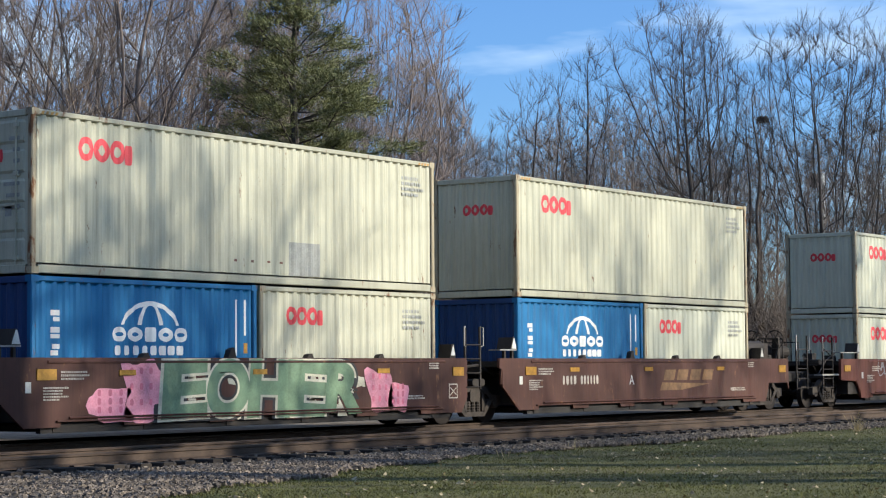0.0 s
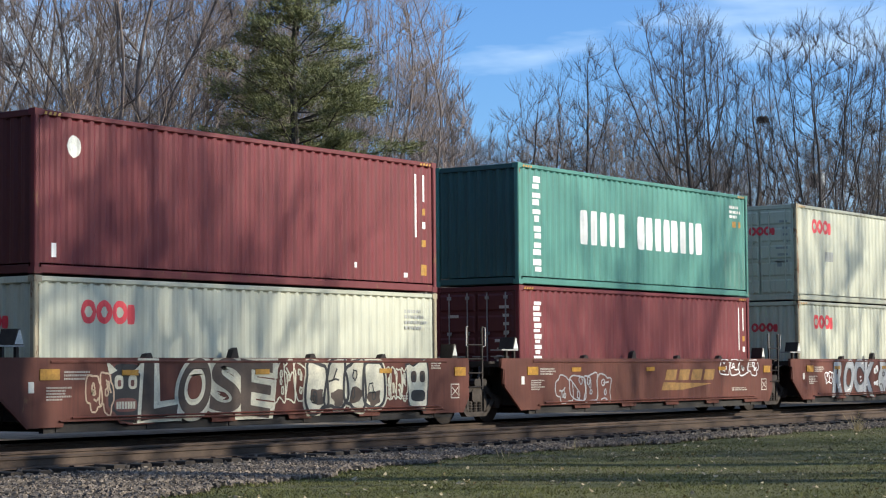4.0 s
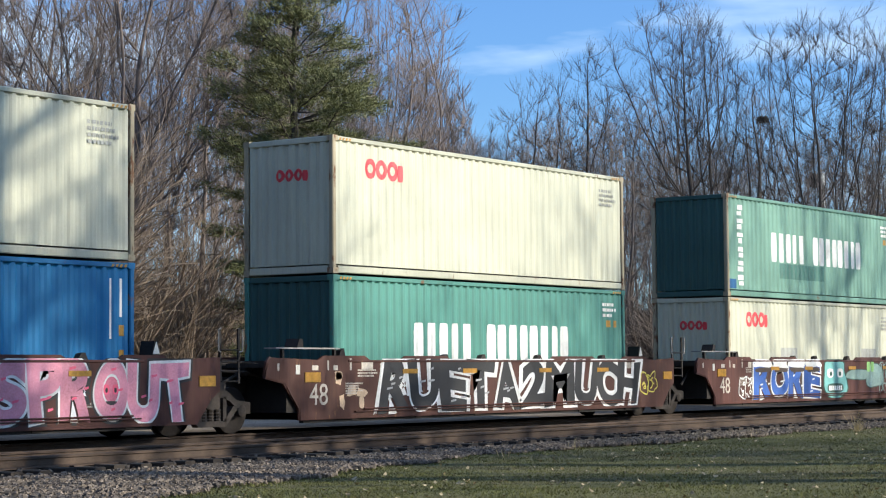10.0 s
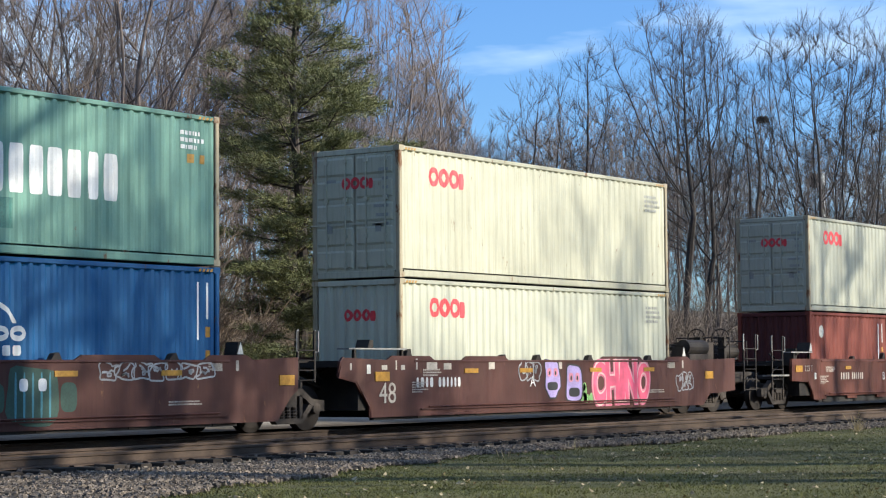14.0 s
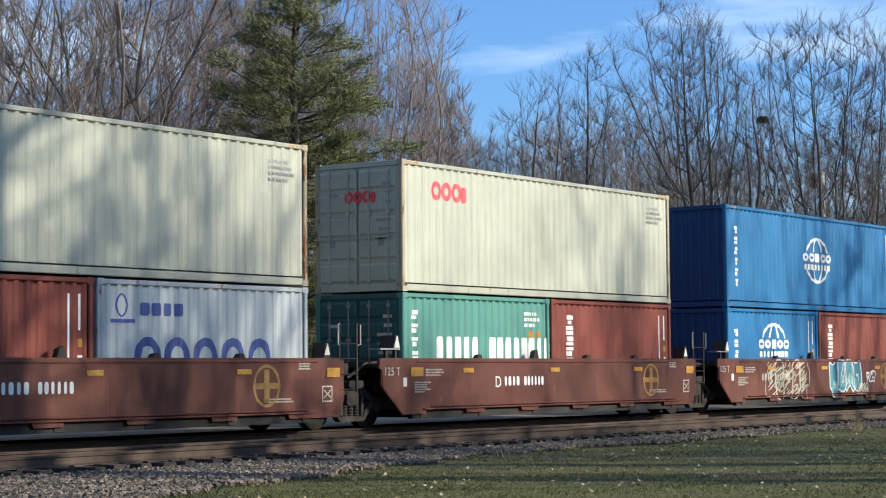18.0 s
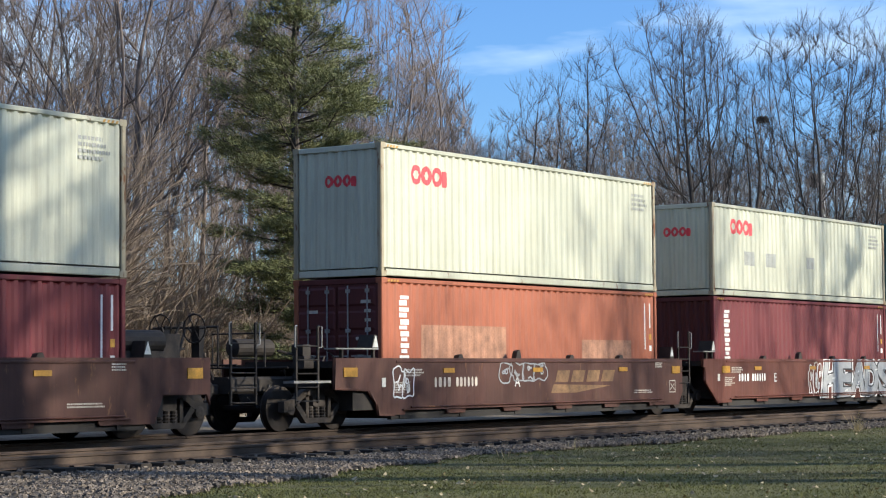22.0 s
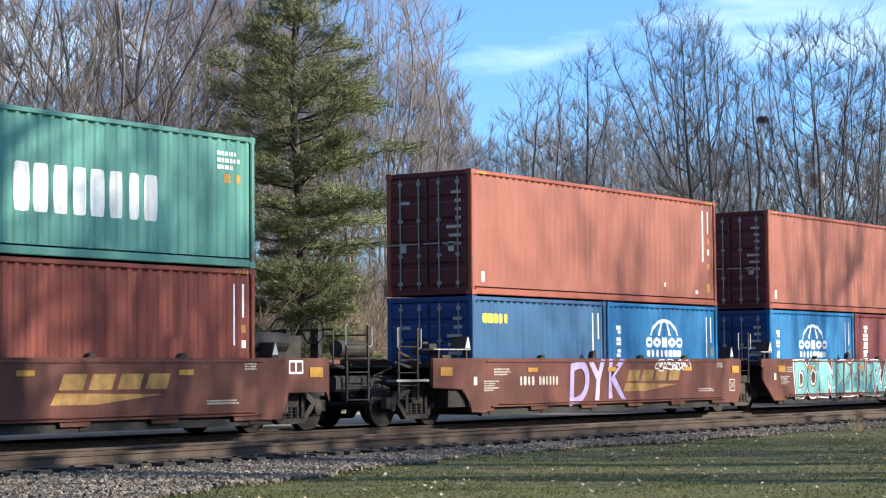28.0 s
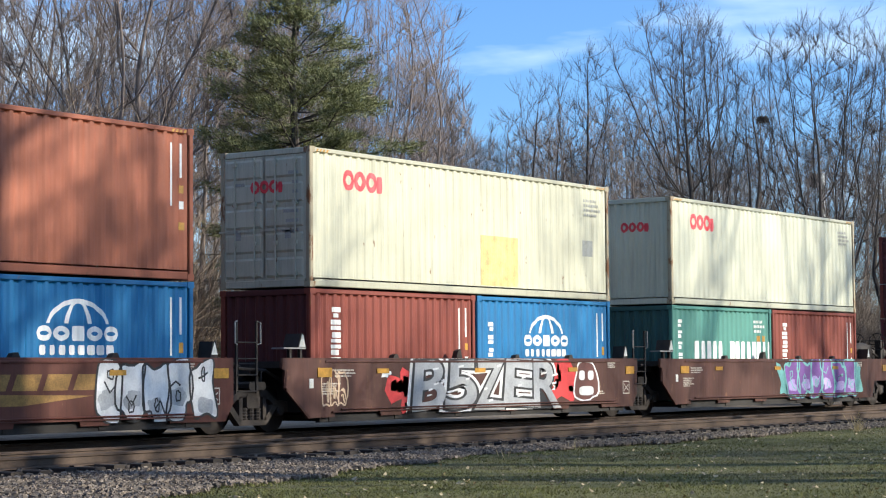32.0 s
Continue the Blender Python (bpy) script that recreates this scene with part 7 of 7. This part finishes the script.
for q0, q1, r0, r1 in ((2.5, 4.4, 1.32, 1.46), (2.6, 3.5, 0.85, 1.28), (3.2, 4.1, 0.45, 0.80)):
    part("sprayed_shape", MB().face([(q0, YS - 0.0065, r1), (q0 + 0.1, YS - 0.0065, r0), (q1, YS - 0.0065, r0 if r0 < 0.7 else r1), (q1 - 0.2, YS - 0.0065, r1)]), SP["silver"], W10)
tag(W10, 3.9, 4.9, 0.6, 1.35, "grey", "sand", 3, 24, style="wire")
cactus = sprayed_disc(W10, "sprayed_shape", 7.0, 0.82, 0.62, 0.52, SP["bottle"], 0.0060, 114, 0.05)
for q in (-0.85, 0.85):
    sprayed_disc(cactus, "sprayed_arm", 7.0 + q, 0.80, 0.20, 0.26, SP["bottle"], 0.0055, 115)
for k in range(5):
    sprayed_disc(cactus, "sprayed_stripe", 6.6 + 0.2 * k, 0.82, 0.025, 0.42, SP["teal"], 0.0080, 116 + k)
for q in (6.78, 7.22):
    sprayed_disc(cactus, "sprayed_eye", q, 1.02, 0.10, 0.11, SP["white"], 0.0100, 121)
tag(W10, 8.6, 11.6, 1.08, 1.40, "white", "grey", 7, 122, style="wire")
tag(W11, 4.3, 5.2, 0.95, 1.42, "white", "grey", 3, 27, style="wire")
sprayed_face(W11, 5.75, 1.02, 0.34, 0.40, SP["lilac"], SP["black"], SP["rose"], None, 25)
sprayed_face(W11, 6.75, 0.88, 0.36, 0.44, SP["lilac"], SP["black"], SP["rose"], None, 28)
sprayed_specks(W11, 6.7, 7.6, 0.40, 0.8, 5, 0.16, SP["lime"], 29)
word(W11, "CHINO", 7.65, 10.5, 0.36, 1.42, "hot", "blush", "pink", "", 26, 0.05, 0.6)
tag(W11, 12.0, 12.9, 0.65, 1.1, "grey", "grey", 3, 30, style="wire")
word(W12, "RESKUE", 7.25, 8.85, 1.02, 1.44, "white", "", "", "", 128, -0.02)
word(W12, "2", 7.75, 8.0, 0.70, 0.98, "white", "", "", "", 129, -0.02)
tag(W12, 8.0, 8.5, 0.70, 0.98, "white", "white", 2, 130, style="wire")
tag(W15, 1.8, 4.6, 0.34, 1.44, "cream", "cream", 5, 29, style="wire")
sprayed_hatch(W15, 1.85, 4.5, 0.40, 1.36, 70, SP["cream"], 50)
tag(W15, 6.2, 8.5, 0.42, 1.47, "teal", "white", 4, 31, "", "aqua")
word(W15, "R", 8.95, 9.25, 0.75, 1.12, "white", "", "", "", 32, 0.02)
tag(W15, 9.25, 9.6, 0.75, 1.12, "white", "white", 1, 33, style="wire")
tag(W15, 8.2, 9.1, 0.40, 0.72, "cream", "cream", 4, 34, style="wire")
word(W16, "RUCKUS", 1.45, 3.75, 0.45, 1.34, "sand", "", "", "", 35, -0.02)
tag(W17, 0.0, 0.7, 0.6, 1.3, "white", "white", 2, 36, style="wire")
tag(W17, 4.1, 6.1, 0.95, 1.4, "grey", "grey", 4, 37, style="wire")
word(W18, "HEADS", 6.5, 11.75, 0.31, 1.47, "silver", "black", "white", "white", 38, 0.05)
tag(W18, 5.5, 6.4, 0.4, 1.3, "white", "white", 3, 39, style="wire")
tag(W18, 11.6, 12.3, 0.9, 1.44, "white", "white", 2, 40, style="wire")
tag(W19, 5.2, 7.4, 0.85, 1.44, "white", "white", 4, 41, style="wire")
tag(W19, 5.2, 7.4, 0.36, 0.95, "white", "white", 4, 42, style="wire")
tag(W19, 9.6, 10.9, 0.33, 1.47, "white", "white", 3, 43, style="wire")
sprayed_disc(W20, "sprayed_shape", 6.9, 0.95, 0.75, 0.50, SP["lime"], 0.0030, 131, 0.25)
sprayed_disc(W20, "sprayed_shape", 11.2, 0.85, 0.70, 0.48, SP["teal"], 0.0030, 132, 0.25)
sprayed_specks(W20, 6.6, 11.2, 0.9, 1.45, 14, 0.22, SP["aqua"], 133)
word(W20, "SAMOE", 6.9, 11.0, 0.33, 1.47, "black", "white", "white", "", 44, 0.05)
tag(W20, 5.5, 7.0, 0.42, 0.75, "white", "white", 4, 45, style="wire")
tag(W20, 5.7, 6.8, 1.05, 1.44, "white", "white", 3, 46, style="wire")
word(W22, "DYK", 3.75, 6.45, 0.38, 1.46, "lilac", "", "", "", 47, 0.02, 1.4)
tag(W22, 8.1, 9.9, 1.2, 1.46, "white", "white", 4, 48, style="wire")
word(W23, "DOIN", 1.0, 3.9, 0.34, 1.46, "aqua", "rust", "white", "white", 49, 0.05)
tag(W23, 3.9, 6.75, 0.34, 1.46, "aqua", "rust", 5, 50, "white", "teal", "block")
word(W23, "RAW", 6.75, 9.2, 0.34, 1.46, "aqua", "rust", "white", "white", 51, 0.05)
word(W24, "LUOS", 1.0, 3.95, 0.36, 1.44, "rust", "cream", "", "", 52, 0.02)
tag(W24, 4.3, 4.9, 1.1, 1.42, "mustard", "mustard", 2, 53, style="wire")
tag(W24, 6.0, 6.9, 0.55, 1.25, "umber", "umber", 3, 54, style="wire")
tag(W24, -1.0, 0.0, 1.1, 1.42, "white", "white", 3, 55, style="wire")
tag(W24, 9.25, 12.4, 0.31, 1.47, "white", "black", 5, 56, "", "silver")
sprayed_disc(W25, "sprayed_shape", 2.9, 0.80, 0.42, 0.48, SP["red"], 0.0030, 57, 0.3)
sprayed_disc(W25, "sprayed_shape", 9.4, 0.95, 0.55, 0.50, SP["red"], 0.0030, 58, 0.3)
sprayed_specks(W25, 1.9, 3.2, 0.40, 1.2, 7, 0.14, SP["white"], 59)
sprayed_specks(W25, 8.9, 9.9, 0.6, 1.4, 5, 0.12, SP["gold"], 60)
word(W25, "B5ZER", 3.2, 9.2, 0.33, 1.47, "silver", "black", "white", "white", 61, 0.02, 0.7)
sprayed_face(W25, 10.45, 0.92, 0.50, 0.46, SP["rust"], SP["white"], SP["white"], SP["white"], 62)
tag(W25, 0.0, 0.8, 0.5, 1.25, "mustard", "sand", 3, 63, style="wire")
sprayed_disc(W26, "sprayed_shape", 6.3, 0.9, 0.45, 0.48, SP["aqua"], 0.0030, 64, 0.25)
sprayed_disc(W26, "sprayed_shape", 11.3, 0.9, 0.55, 0.48, SP["aqua"], 0.0030, 65, 0.25)
tag(W26, 6.4, 11.3, 0.34, 1.47, "violet", "aqua", 6, 66, "navy", "lilac", "block")


# ---- everything that moves ----
def motions():
    for ob, x, z in MOVING:
        walk(ob, [(t, pose(x - s, 0, z)) for t, s in TRAIN])
    for w, dx, x in WHEELS:
        # the wheel turns while it rolls past; a row for each thirtieth of a second
        t0 = min(31.0, max(0.0, float(np.interp(x - 72, [r[1] for r in TRAIN], [r[0] for r in TRAIN]))))
        t1 = max(t0 + 0.1, min(32.0, float(np.interp(x - 17, [r[1] for r in TRAIN], [r[0] for r in TRAIN]))))
        f0, f1 = int(t0 * 30), int(math.ceil(t1 * 30))
        rows = []
        for f in range(f0, min(f1, 960) + 1):
            a = -math.degrees((gone(f / 30) - gone(f0 / 30)) / 0.46)
            rows.append((f / 30, pose(dx, 0, 0.46, 0, a % 360, 0)))
        if f0 > 0:
            rows.insert(0, (0.0, rows[0][1]))
        if f1 < 960:
            rows.append((32.0, rows[-1][1]))
        walk(w, rows)


motions()
